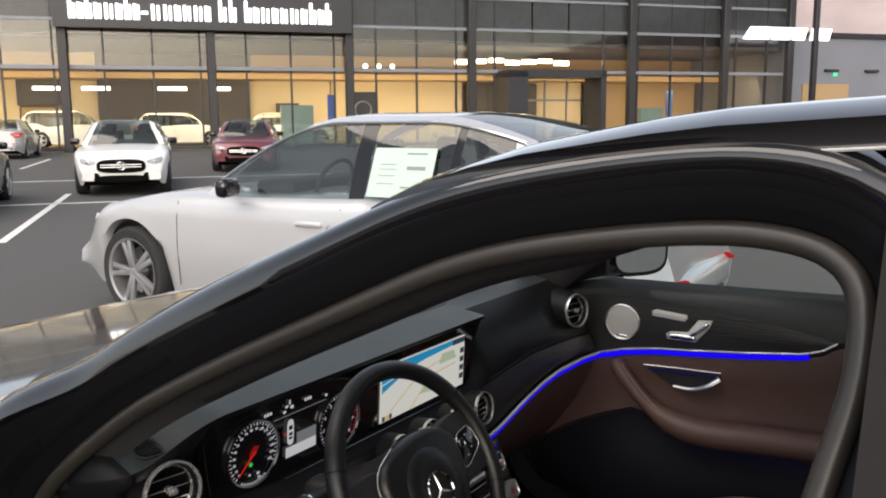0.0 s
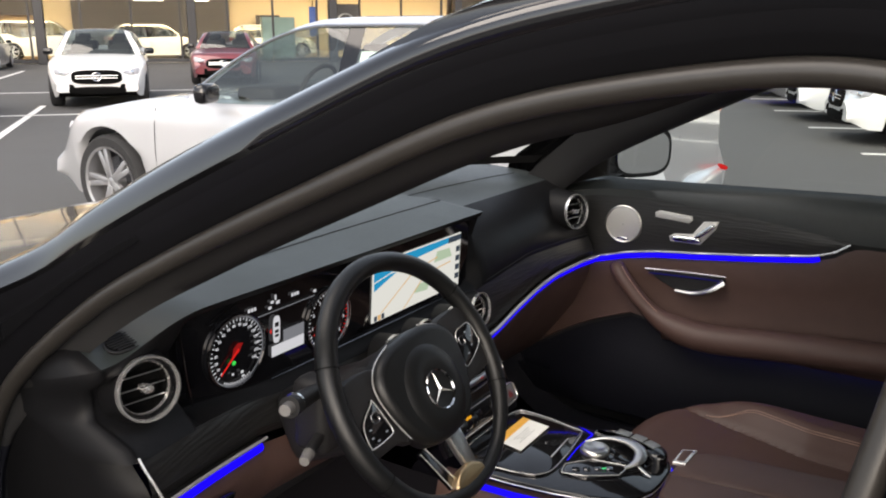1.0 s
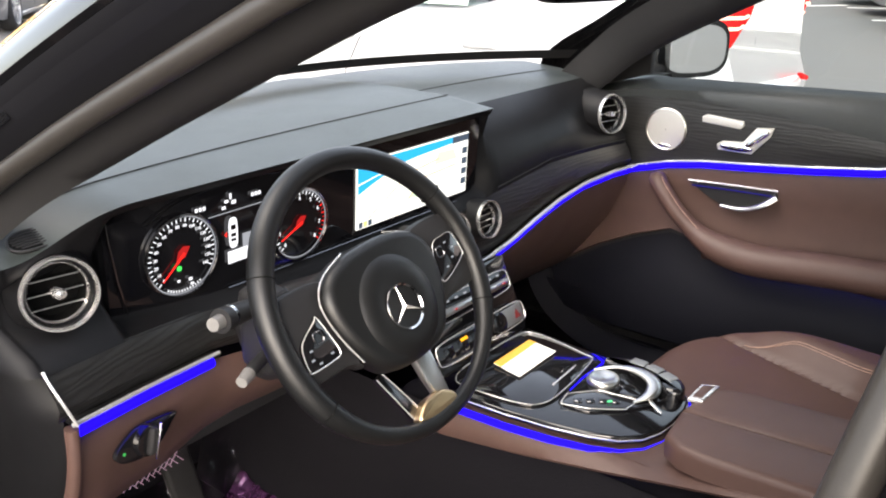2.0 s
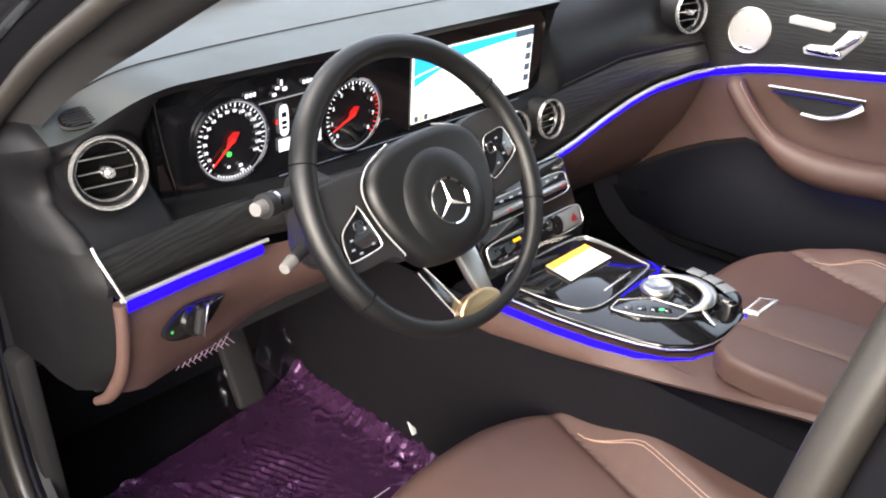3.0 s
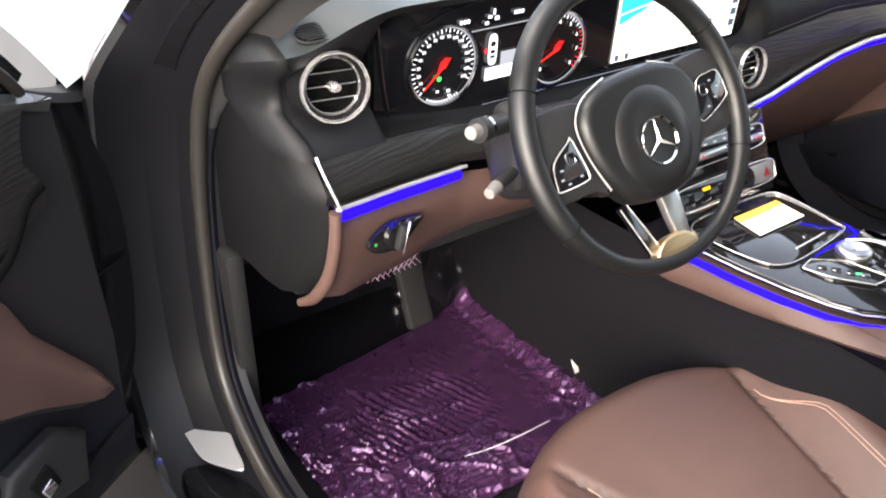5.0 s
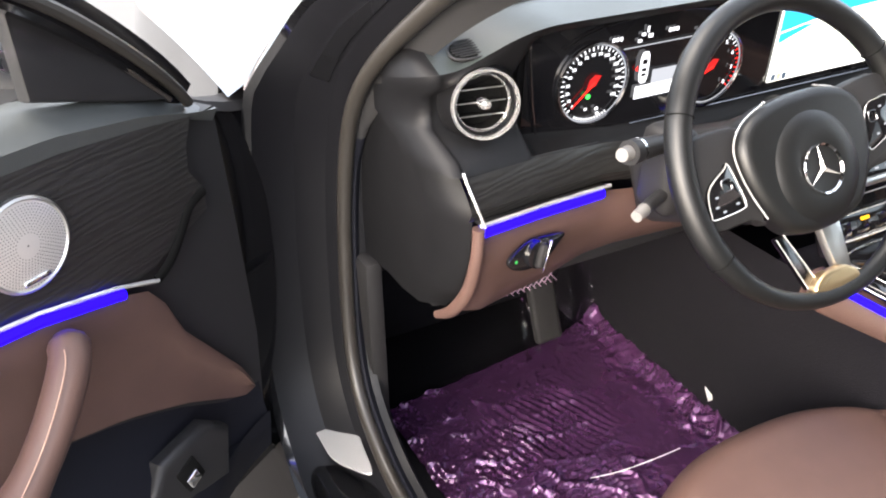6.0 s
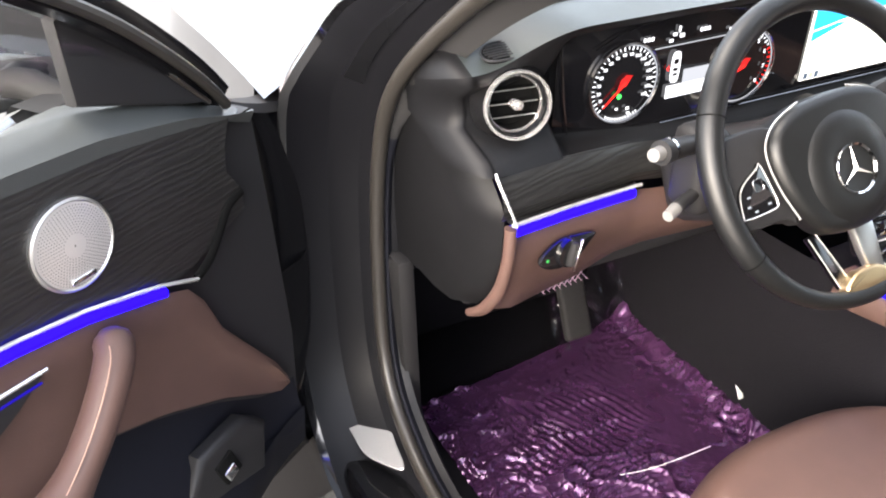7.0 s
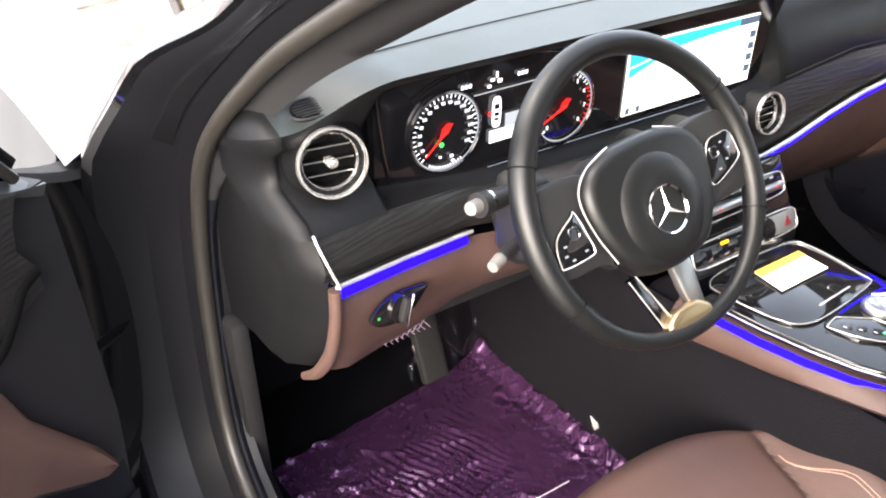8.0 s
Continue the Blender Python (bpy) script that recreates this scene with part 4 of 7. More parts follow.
for s in (1, -1):
    F = Matrix.Diagonal((s, 1, 1, 1))
    rows = [[F @ Vector(p) for p in r] for r in ([(0.80, -0.60, 0.98), (0.68, -0.66, 1.25), (0.60, -0.66, 1.43)], [(0.80, -1.3, 1.02), (0.68, -1.3, 1.25), (0.60, -1.3, 1.42)], [(0.78, -1.9, 1.05), (0.68, -1.75, 1.25), (0.60, -1.65, 1.39)])]
    part("rear_side_window", loft(rows, thick=0.006), PRIVACY, car, smooth=60)
    rows = [[F @ Vector(p) for p in r] for r in ([(0.78, -1.9, 1.05), (0.68, -1.75, 1.25), (0.60, -1.65, 1.39)], [(0.70, -2.5, 1.06), (0.62, -2.1, 1.24), (0.59, -1.72, 1.385)])]
    part("rear_pillar", loft(rows, thick=0.02), BLACK_PAINT, car)
    rows = [[F @ Vector(p) for p in r] for r in ([(0.70, -0.595, 1.0), (0.60, -0.60, 1.40)], [(0.83, -0.60, 1.0), (0.645, -0.60, 1.40)], [(0.83, -0.72, 1.0), (0.645, -0.72, 1.42)], [(0.70, -0.72, 1.0), (0.60, -0.72, 1.42)])]
    part("centre_pillar", loft(rows, True), END_BLACK, car)
    rows = [[F @ Vector(p) for p in r] for r in ([(0.80, -0.56, 0.25), (0.80, -0.585, 1.0)], [(0.93, -0.60, 0.25), (0.905, -0.61, 1.0)], [(0.93, -2.0, 0.25), (0.90, -2.0, 1.03)])]
    part("rear_door", loft(rows, thick=0.03), BLACK_PAINT, car)
    part("sill", rbox(0.10, 1.2, 0.12, F @ Matrix.Translation((0.835, -0.05, 0.28)), 0.02, 3), BLACK_PAINT, car, "black painted door sill")
    part("hinge_pillar", loft([[F @ Vector(p) for p in r] for r in ([(0.79, 0.50, 0.25), (0.79, 0.52, 0.89)], [(0.86, 0.56, 0.25), (0.85, 0.58, 0.89)], [(0.89, 0.62, 0.25), (0.87, 0.64, 0.88)])], thick=0.02), BLACK_PAINT, car)

for s in (1, -1):
    part("wheel_liner", rbox(0.20, 0.06, 0.36, Matrix.Translation((s * 0.885, 0.66, 0.20)), 0.02), END_BLACK, car, "black plastic wheel arch liner")

    part("hinge_panel", rbox(0.30, 0.02, 0.36, Matrix.Translation((s * 0.745, 0.60, 0.71)), 0.004, 1), END_BLACK, car, "dull black panel behind the door hinges")
    # added shape: the bright light low in the door opening, drawn as pale metal
    plate = spline_2d([(-0.022, 0.085), (0.014, 0.066), (0.034, 0.044), (0.026, -0.02), (0.016, -0.075), (-0.008, -0.046), (-0.024, -0.012), (-0.026, 0.026)], 40)
    part("sill_bright_patch", prism([(-s * x, y) for x, y in plate], 0.003, Matrix.Translation((s * 0.822, 0.378, 0.372)) @ Matrix.Rotation(radians(8 * s), 4, "Y"), 0.001, 1), SILL_GLINT, car, "bright patch added on the sill for the light there")

# inside mirror
rm = facing((0.062, -0.012, 1.254), (-0.30, -1, -0.25))
mirror = part("inside_mirror", prism(oval(0.114, 0.027, 36, power=4.5), 0.035, rm @ Matrix.Translation((0, 0, -0.03)), 0.012, 3), PLASTIC, car, "dark frameless inside mirror")
part("mirror_glass", prism(oval(0.109, 0.0225, 36, power=4.5), 0.002, rm @ Matrix.Translation((0, 0, 0.0055))), MIRROR, mirror)
part("mirror_arm", tube([(0.04, 0.02, 1.27), (0.03, 0.06, 1.31), (0.02, 0.06, 1.37)], 0.018, 10), PLASTIC, mirror)

# ---- dashboard ----
dash = part("dashboard", rbox(1.36, 0.30, 0.25, Matrix.Translation((0, 0.52, 0.80)), 0.03), PLASTIC, car, "black dashboard with open-pore wood trim and blue light line")


def strip_z(x):
    return ramp(x, [(-0.75, 0.826), (-0.69, 0.822), (-0.58, 0.808), (-0.457, 0.795), (-0.30, 0.772), (-0.15, 0.748), (0.0, 0.738), (0.157, 0.745), (0.24, 0.760), (0.327, 0.783), (0.42, 0.803), (0.522, 0.815), (0.64, 0.818), (0.74, 0.813)])


def strip_y(x):
    return ramp(x, [(-0.75, 0.19), (-0.69, 0.193), (-0.58, 0.225), (-0.457, 0.252), (-0.2, 0.255), (0.2, 0.245), (0.5, 0.24), (0.74, 0.222)])


def band_z(x):
    return ramp(x, [(-0.75, 0.887), (-0.55, 0.865), (-0.40, 0.845), (0.0, 0.835), (0.2, 0.862), (0.4, 0.882), (0.6, 0.876), (0.74, 0.868)])


def profile(x):
    """Height and depth of the dash pad from the trim band up to the windscreen."""
    zb = band_z(x)
    yb = strip_y(x) + 0.012
    right = [(yb, zb), (yb - 0.002, zb + 0.02), (0.262 + 0.02 * ease(0.5, 0.6, x), zb + 0.05), (0.280 + 0.012 * ease(0.5, 0.6, x), 0.955), (0.310, 0.990), (0.35, 1.012), (0.44, 1.026), (0.56, 1.034), (0.64, 1.030)]
    clus = [(yb, zb), (0.272, zb + 0.008), (0.296, zb + 0.016), (0.298, 1.015), (0.242, 1.022), (0.236, 1.032), (0.30, 1.044), (0.44, 1.046), (0.64, 1.034)]
    drop = 0.018 * ease(-0.55, -0.705, x)
    left = [(yb, zb), (yb + 0.012, zb + 0.014), (0.282, 0.915), (0.284, 0.962 - 0.3 * drop), (0.254, 0.994 - drop), (0.256, 1.008 - drop), (0.33, 1.028 - drop), (0.44, 1.038 - drop), (0.64, 1.030 - 0.6 * drop)]
    b = ease(0.165, 0.215, x)
    back = 0.20 * abs(x / 0.72) ** 3
    out = []
    for k, (l, c, r) in enumerate(zip(left, clus, right)):
        a = ease(-0.592, -0.574, x) if k < 4 else ease(-0.69, -0.55, x)
        q = [l[i] * (1 - a) + (c[i] * (1 - b) + r[i] * b) * a for i in (0, 1)]
        f = max(0, (k - 5) / 3)
        out.append((x, q[0] + (0.12 - back) * f * (1 if k > 5 else 0), q[1]))
    return out


xs = sorted(set([round(v, 4) for v in np.linspace(-0.705, 0.705, 60)] + [round(v, 4) for v in np.linspace(-0.70, -0.54, 33)] + [-0.584, -0.578, -0.572, 0.165, 0.18, 0.2, 0.215]))
rows = [profile(x) for x in xs]
end = []
for e in (1.0, 0.8, 0.6, 0.4, 0.2):
    c, q = math.cos(e * math.pi / 2), math.sin(e * math.pi / 2)
    end.append([(x - 0.030 * q, y + 0.10 * (1 - c), z - 0.03 * (1 - c) * max(0.0, (z - 0.93) / 0.07)) for k, (x, y, z) in enumerate(rows[0])])
# paled lit tone on the top only, darker shaded tone on front and ends
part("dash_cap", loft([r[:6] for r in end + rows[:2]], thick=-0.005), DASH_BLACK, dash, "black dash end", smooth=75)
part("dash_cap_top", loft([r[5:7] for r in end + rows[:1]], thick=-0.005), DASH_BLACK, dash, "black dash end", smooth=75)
part("dash_pad", loft([r[5:] for r in rows], thick=-0.006), DASH_TOP, dash, "black stitched leatherette dash top in a light-paled tone", smooth=75)
part("dash_front", loft([r[:6] for r in rows], thick=-0.006), DASH_BLACK, dash, "black leatherette dash front in a shaded tone", smooth=75)
rows = [[(x, strip_y(x) + 0.004, strip_z(x) + 0.004), (x, strip_y(x) - 0.004, strip_z(x) + 0.02), (x, strip_y(x) + 0.002, (strip_z(x) + band_z(x)) / 2 + 0.01), (x, strip_y(x) + 0.014, band_z(x) + 0.002)] for x in np.linspace(-0.70, 0.712, 60)]
part("wood_trim", loft(rows, thick=-0.004), WOOD, dash, "matt black open-pore wood trim")
for x0, x1 in ((-0.69, -0.455), (-0.15, 0.728)):
    line = [(x, strip_y(x) - 0.009, strip_z(x) + 0.003) for x in np.linspace(x0, x1, 40)]
    part("chrome_line", tube(line, 0.0028 if x0 < -0.3 else 0.0042, 8, up=(0, 0, 1)), TRIM, dash)
    wide = 0.0086 if x0 < -0.3 else 0.0064
    # hidden plate added to keep the strip's blue light off the wood
    shelf = [[(x, strip_y(x) - 0.0085, strip_z(x) + 0.0005), (x, strip_y(x) + 0.020, strip_z(x) + 0.0015)] for x in np.linspace(x0, x1, 40)]
    part("strip_light_stop", loft(shelf, thick=0.0012), END_BLACK, dash)
    line = [(x, strip_y(x) - 0.0005, strip_z(x) - 0.0016 - wide) for x in np.linspace(x0 + 0.004, x1 - 0.010, 40)]
    part("light_strip", tube(line, wide, 10, up=(0, 0, 1)), BLUE_LIGHT, dash, "glowing blue ambient light strip")
part("chrome_line", tube(spline([(-0.703, 0.204, 0.888), (-0.701, 0.197, 0.874), (-0.695, 0.186, 0.850), (-0.687, 0.180, 0.824)], 14), 0.0019, 8), TRIM, dash)
# lower dash: knee panel on the driver's side, glovebox on the other
rows = []
for x in np.linspace(-0.692, -0.16, 30):
    y, z = strip_y(x), strip_z(x) - 0.012
    lo = ramp(x, [(-0.70, 0.650), (-0.62, 0.646), (-0.54, 0.642), (-0.45, 0.652), (-0.40, 0.655), (-0.16, 0.64)])
    f = ease(-0.692, -0.66, x)
    y2 = 0.275 * (1 - f) + (y + 0.05) * f
    rows.append([(x, y + 0.006, z), (x, y - 0.004, z - 0.016), (x, y - 0.002, z - 0.05), (x, y * 0.7 + y2 * 0.3, z * 0.35 + lo * 0.65), (x, y2 - 0.006, lo + 0.010), (x, y2 + 0.012, lo)])
knee = part("knee_panel", loft(rows, thick=-0.010), BROWN, dash, "brown leather knee panel", 60)
lip = spline([(-0.690, 0.190, 0.818), (-0.692, 0.192, 0.775), (-0.696, 0.208, 0.720), (-0.702, 0.240, 0.675), (-0.708, 0.272, 0.652)], 20)
part("knee_lip", tube(lip, [0.0095 - 0.004 * ease(12, 19, k) for k in range(20)], 10, flat=0.8, up=(1, 0, 0)), BROWN, dash, "brown leather edge", 70)
rows = []
for z in np.linspace(0.655, 0.905, 20):
    ye = ramp(z, [(0.65, 0.285), (0.70, 0.238), (0.76, 0.214), (0.83, 0.204), (0.88, 0.252), (0.91, 0.275)])
    rows.append([(-0.690, ye, z), (-0.703, ye + 0.014, z), (-0.716, ye + 0.028 + 0.02 * math.sin((z - 0.655) / 0.25 * math.pi), z), (-0.722, ye + 0.07, z), (-0.722, 0.40, z), (-0.735, 0.48, z)])
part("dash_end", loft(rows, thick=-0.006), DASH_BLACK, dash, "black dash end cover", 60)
rows = []
for x in np.linspace(0.10, 0.72, 30):
    y, z = strip_y(x), strip_z(x) - 0.012
    rows.append([(x, y + 0.006, z), (x, y + 0.01, z - 0.03), (x, y + 0.05, z - 0.12), (x, y + 0.11, 0.60), (x, y + 0.16, 0.54), (x, y + 0.32, 0.50)])
part("glovebox", loft(rows, thick=-0.008), BROWN, dash, "brown leather glovebox front")
part("glovebox_latch", rbox(0.05, 0.01, 0.014, Matrix.Translation((0.30, 0.262, 0.735)) @ Matrix.Rotation(radians(20), 4, "X"), 0.003), CHROME, dash)
# left switch for the lights
sm = facing((-0.600, 0.210, 0.752), (0.24, -1, 0.05)) @ Matrix.Rotation(radians(-10), 4, "Z")
lamp_switch = part("light_switch", prism(spline_2d([(-0.046, -0.006), (-0.036, 0.006), (-0.012, 0.018), (0.018, 0.020), (0.054, 0.018), (0.046, 0.006), (0.022, -0.016), (-0.005, -0.022), (-0.034, -0.018)]), 0.006, sm, 0.002), PIANO, dash, "gloss black headlamp switch")
part("knob", lathe([(0.020, 0.004), (0.019, 0.013), (0.016, 0.014), (0.001, 0.012)], 32, sm), PIANO, lamp_switch)
part("grip", rbox(0.009, 0.034, 0.012, sm @ Matrix.Translation((0, 0, 0.016)) @ Matrix.Rotation(radians(-12), 4, "Z"), 0.005, 3), END_BLACK, lamp_switch)
part("grip_edge", rbox(0.003, 0.044, 0.004, sm @ Matrix.Translation((0.005, 0, 0.022)) @ Matrix.Rotation(radians(-12), 4, "Z"), 0.001), CHROME, lamp_switch)
part("lamp_dot", lathe([(0.002, 0.0), (0.002, 0.001), (0.0005, 0.001)], 10, sm @ Matrix.Translation((-0.034, -0.006, 0.006))), glow("green_dot", (0.1, 0.9, 0.2), 0.1), lamp_switch)
# screens behind one sheet of black glass
def panel(x, z, lift=0.0):
    """A place on the screen glass."""
    return Vector((x, 0.287 - (z - 0.865) * 0.06 - lift, z))


bm = loft([[panel(x, z) for z in np.linspace(0.862, 1.020, 6)] for x in np.linspace(-0.575, 0.182, 30)], thick=0.006)
glass = part("screen_glass", bm, SCREEN_BLACK, dash, "one wide black glass over two screens")


def on_glass(x, z, lift=0.002):
    return facing(panel(x, z, lift), (0, -1, -0.06))


NAV = glow("map_white", (0.93, 0.95, 0.90), 0.30)
WHITE_LIGHT = glow("dial_white", (0.9, 0.93, 1.0), 0.26)
RED_LIGHT = glow("needle_red", (1.0, 0.02, 0.015), 0.30)
def flat_shape(name, pts, mat, parent, lift=0.0035, label=""):
    """A thin lit shape on the glass, from (x, z) points."""
    bm = bmesh.new()
    bm.faces.new([bm.verts.new(panel(x, z, lift)) for x, z in pts])
    bmesh.ops.solidify(bm, geom=bm.faces[:], thickness=0.0004)
    return part(name, bm, mat, parent, label)


NAV_BLUE = glow("map_blue", (0.02, 0.42, 0.80), 0.26)
NAV_GREEN = glow("map_green", (0.62, 0.80, 0.58), 0.26)
NAV_GREY = glow("map_grey", (0.05, 0.07, 0.10), 0.3)
NAV_ROAD = glow("map_road", (0.95, 0.60, 0.25), 0.28)
DIM = glow("dim_white", (0.8, 0.85, 0.95), 0.09)
nav = part("map_screen", rbox(0.292, 0.112, 0.002, on_glass(0.001, 0.932), 0), NAV, dash, "lit navigation map screen")
flat_shape("map_water", [(-0.143, 0.952), (-0.143, 0.986), (0.118, 0.986), (0.118, 0.976), (0.0, 0.970), (-0.08, 0.962)], NAV_BLUE, nav)
flat_shape("map_water", [(-0.143, 0.935), (-0.143, 0.950), (-0.095, 0.958), (-0.075, 0.957), (-0.11, 0.946)], NAV_BLUE, nav, 0.0042)
flat_shape("map_field", [(0.05, 0.945), (0.06, 0.966), (0.105, 0.964), (0.115, 0.945)], NAV_GREEN, nav)
flat_shape("map_field", [(-0.02, 0.90), (0.0, 0.915), (0.04, 0.912), (0.03, 0.895)], NAV_GREEN, nav)
for a, b in (((-0.12, 0.890), (-0.02, 0.945)), ((-0.02, 0.945), (0.06, 0.955)), ((-0.05, 0.878), (0.02, 0.930)), ((0.02, 0.93), (0.11, 0.935))):
    dx, dz = b[0] - a[0], b[1] - a[1]
    k = 0.0012 / math.hypot(dx, dz)
    flat_shape("map_road", [(a[0] - dz * k, a[1] + dx * k), (b[0] - dz * k, b[1] + dx * k), (b[0] + dz * k, b[1] - dx * k), (a[0] + dz * k, a[1] - dx * k)], NAV_ROAD, nav, 0.0046)
flat_shape("map_corner", [(0.098, 0.974), (0.098, 0.986), (0.145, 0.986), (0.145, 0.974)], NAV_GREY, nav, 0.0046)
for k in range(4):
    flat_shape("map_button", [(0.128, 0.893 + 0.019 * k), (0.128, 0.905 + 0.019 * k), (0.143, 0.905 + 0.019 * k), (0.143, 0.893 + 0.019 * k)], NAV_GREY, nav, 0.0046)
for k in range(3):
    flat_shape("map_key", [(-0.141 + 0.011 * k, 0.878), (-0.141 + 0.011 * k, 0.888), (-0.132 + 0.011 * k, 0.888), (-0.132 + 0.011 * k, 0.878)], NAV_ROAD if k == 1 else NAV_GREY, nav, 0.0046)
# dials
def dial(cx, cz, r, numbers, a0, a1, ticks, needle, red_from=None, nsize=0.0085):
    m = on_glass(cx, cz, 0.003)
    ring_part = part("dial", lathe([(r * 1.06, -0.001), (r * 1.06, 0.004), (r * 1.01, 0.005), (r * 1.0, 0.001)], 56, m), DARK_RING, glass, "round instrument dial")
    part("dial_glow", lathe([(r * 1.0, 0.0012), (r * 0.985, 0.0014), (r * 0.97, 0.0012)], 56, m), DIM, ring_part)
    bm, bmr = bmesh.new(), bmesh.new()
    for k in range(ticks + 1):
        a = radians(a0 + (a1 - a0) * k / ticks)
        big = k % 2 == 0
        ln = 0.0052 if big else 0.0036
        tgt = bmr if red_from is not None and k / ticks >= red_from else bm
        rbox(ln, 0.0013 if big else 0.0008, 0.0006, m @ Matrix.Rotation(a, 4, "Z") @ Matrix.Translation((r * 0.95 - ln / 2, 0, 0.001)), 0, 1, tgt)
    part("tick_marks", bm, WHITE_LIGHT, ring_part)
    if red_from is not None:
        part("red_marks", bmr, RED_LIGHT, ring_part)
    else:
        bmr.free()
    for k, t in enumerate(numbers):
        a = radians(a0 + (a1 - a0) * k / (len(numbers) - 1))
        p = m @ Matrix.Translation((r * 0.755 * math.cos(a), r * 0.755 * math.sin(a), 0.001))
        letters(str(t), nsize, p, ring_part, WHITE_LIGHT, "number")
    nm = m @ Matrix.Rotation(radians(needle), 4, "Z")
    part("needle", prism([(-0.004, -0.0016), (r * 0.80, -0.0006), (r * 0.80, 0.0006), (-0.004, 0.0016)], 0.0008, nm @ Matrix.Translation((0, 0, 0.002))), RED_LIGHT, ring_part, "red needle")
    part("needle_hub", prism([(-0.010, -0.008), (0.004, -0.003), (0.012, 0.010), (0.002, 0.012), (-0.006, 0.006)], 0.0006, m @ Matrix.Translation((0, 0, 0.0012))), glow("hub_red", (0.7, 0.02, 0.02), 0.14), ring_part)
    return ring_part, m


sp, m = dial(-0.470, 0.932, 0.053, list(range(0, 170, 10)), 222, -30, 32, 222, nsize=0.0062)
part("ready_lamp", lathe([(0.0034, 0.002), (0.0034, 0.003), (0.0005, 0.003)], 14, m @ Matrix.Translation((-0.007, -0.016, 0))), glow("green_lamp", (0.05, 0.85, 0.12), 0.3), sp)
bm = bmesh.new()
for k in range(13):
    a = radians(240 + 60 * k / 12)
    rbox(0.003, 0.0016, 0.0006, m @ Matrix.Rotation(a, 4, "Z") @ Matrix.Translation((0.049, 0, 0.001)), 0, 1, bm)
part("gauge_marks", bm, WHITE_LIGHT, sp)
rbox_pairs = [(-0.008, -0.034, 0.004, 0.003), (0.010, -0.036, 0.005, 0.004), (0.012, -0.043, 0.005, 0.003)]
bm = bmesh.new()
for x, z, w, h in rbox_pairs:
    rbox(w, h, 0.0006, m @ Matrix.Translation((x, z, 0.001)), 0, 1, bm)
part("small_print", bm, WHITE_LIGHT, sp)
dial(-0.266, 0.921, 0.052, list(range(0, 9)), 222, -42, 32, 205, 0.75, 0.0082)
# middle display with a plan of the car
flat_shape("info_panel", [(-0.398, 0.897), (-0.398, 0.915), (-0.325, 0.915), (-0.325, 0.897)], WHITE_LIGHT, glass)
flat_shape("info_fade", [(-0.372, 0.915), (-0.372, 0.935), (-0.325, 0.935), (-0.325, 0.915)], DIM, glass)
flat_shape("info_line", [(-0.426, 0.9705), (-0.426, 0.972), (-0.300, 0.973), (-0.300, 0.9715)], DIM, glass)
bm = prism(oval(0.0075, 0.022, 24, power=3.5), 0.0006, on_glass(-0.388, 0.941, 0.0042))
icon = part("car_plan", bm, WHITE_LIGHT, glass, "small white picture of a car from above")
for z, h in ((0.949, 0.007), (0.938, 0.005), (0.931, 0.004)):
    part("car_window", rbox(0.008, h, 0.0006, on_glass(-0.388, z, 0.0050), 0.0), SCREEN_BLACK, icon)
flat_shape("warning_mark", [(-0.402, 0.940), (-0.398, 0.945), (-0.398, 0.936)], RED_LIGHT, glass)
bm = bmesh.new()
for x, z, w, h in ((-0.444, 0.986, 0.004, 0.005), (-0.438, 0.986, 0.004, 0.005), (-0.432, 0.986, 0.004, 0.005), (-0.396, 0.987, 0.006, 0.004), (-0.389, 0.993, 0.003, 0.008), (-0.384, 0.984, 0.007, 0.005), (-0.401, 0.979, 0.006, 0.004), (-0.352, 0.987, 0.004, 0.005), (-0.346, 0.987, 0.004, 0.005), (-0.340, 0.987, 0.005, 0.005), (-0.300, 0.980, 0.006, 0.004)):
    part("readout", rbox(w, h, 0.0006, on_glass(x, z, 0.0035), 0, 1), WHITE_LIGHT, glass)
bm.free()
part("glass_edge", tube([panel(x, z, 0.004) for x, z in ((-0.572, 1.012), (-0.570, 0.98), (-0.562, 0.92), (-0.552, 0.872), (-0.540, 0.860), (-0.50, 0.852), (-0.44, 0.850), (-0.30, 0.848))], 0.0016, 6), DARK_RING, glass)
part("glass_arc", tube(spline([panel(x, z, 0.004) for x, z in ((-0.52, 0.985), (-0.47, 1.004), (-0.39, 1.012), (-0.30, 1.008), (-0.22, 0.985))], 24), 0.0010, 6), DARK_RING, glass)
part("glass_base", tube([panel(x, 0.862, 0.004) for x in np.linspace(-0.40, 0.18, 8)], 0.0012, 6), DARK_RING, glass)
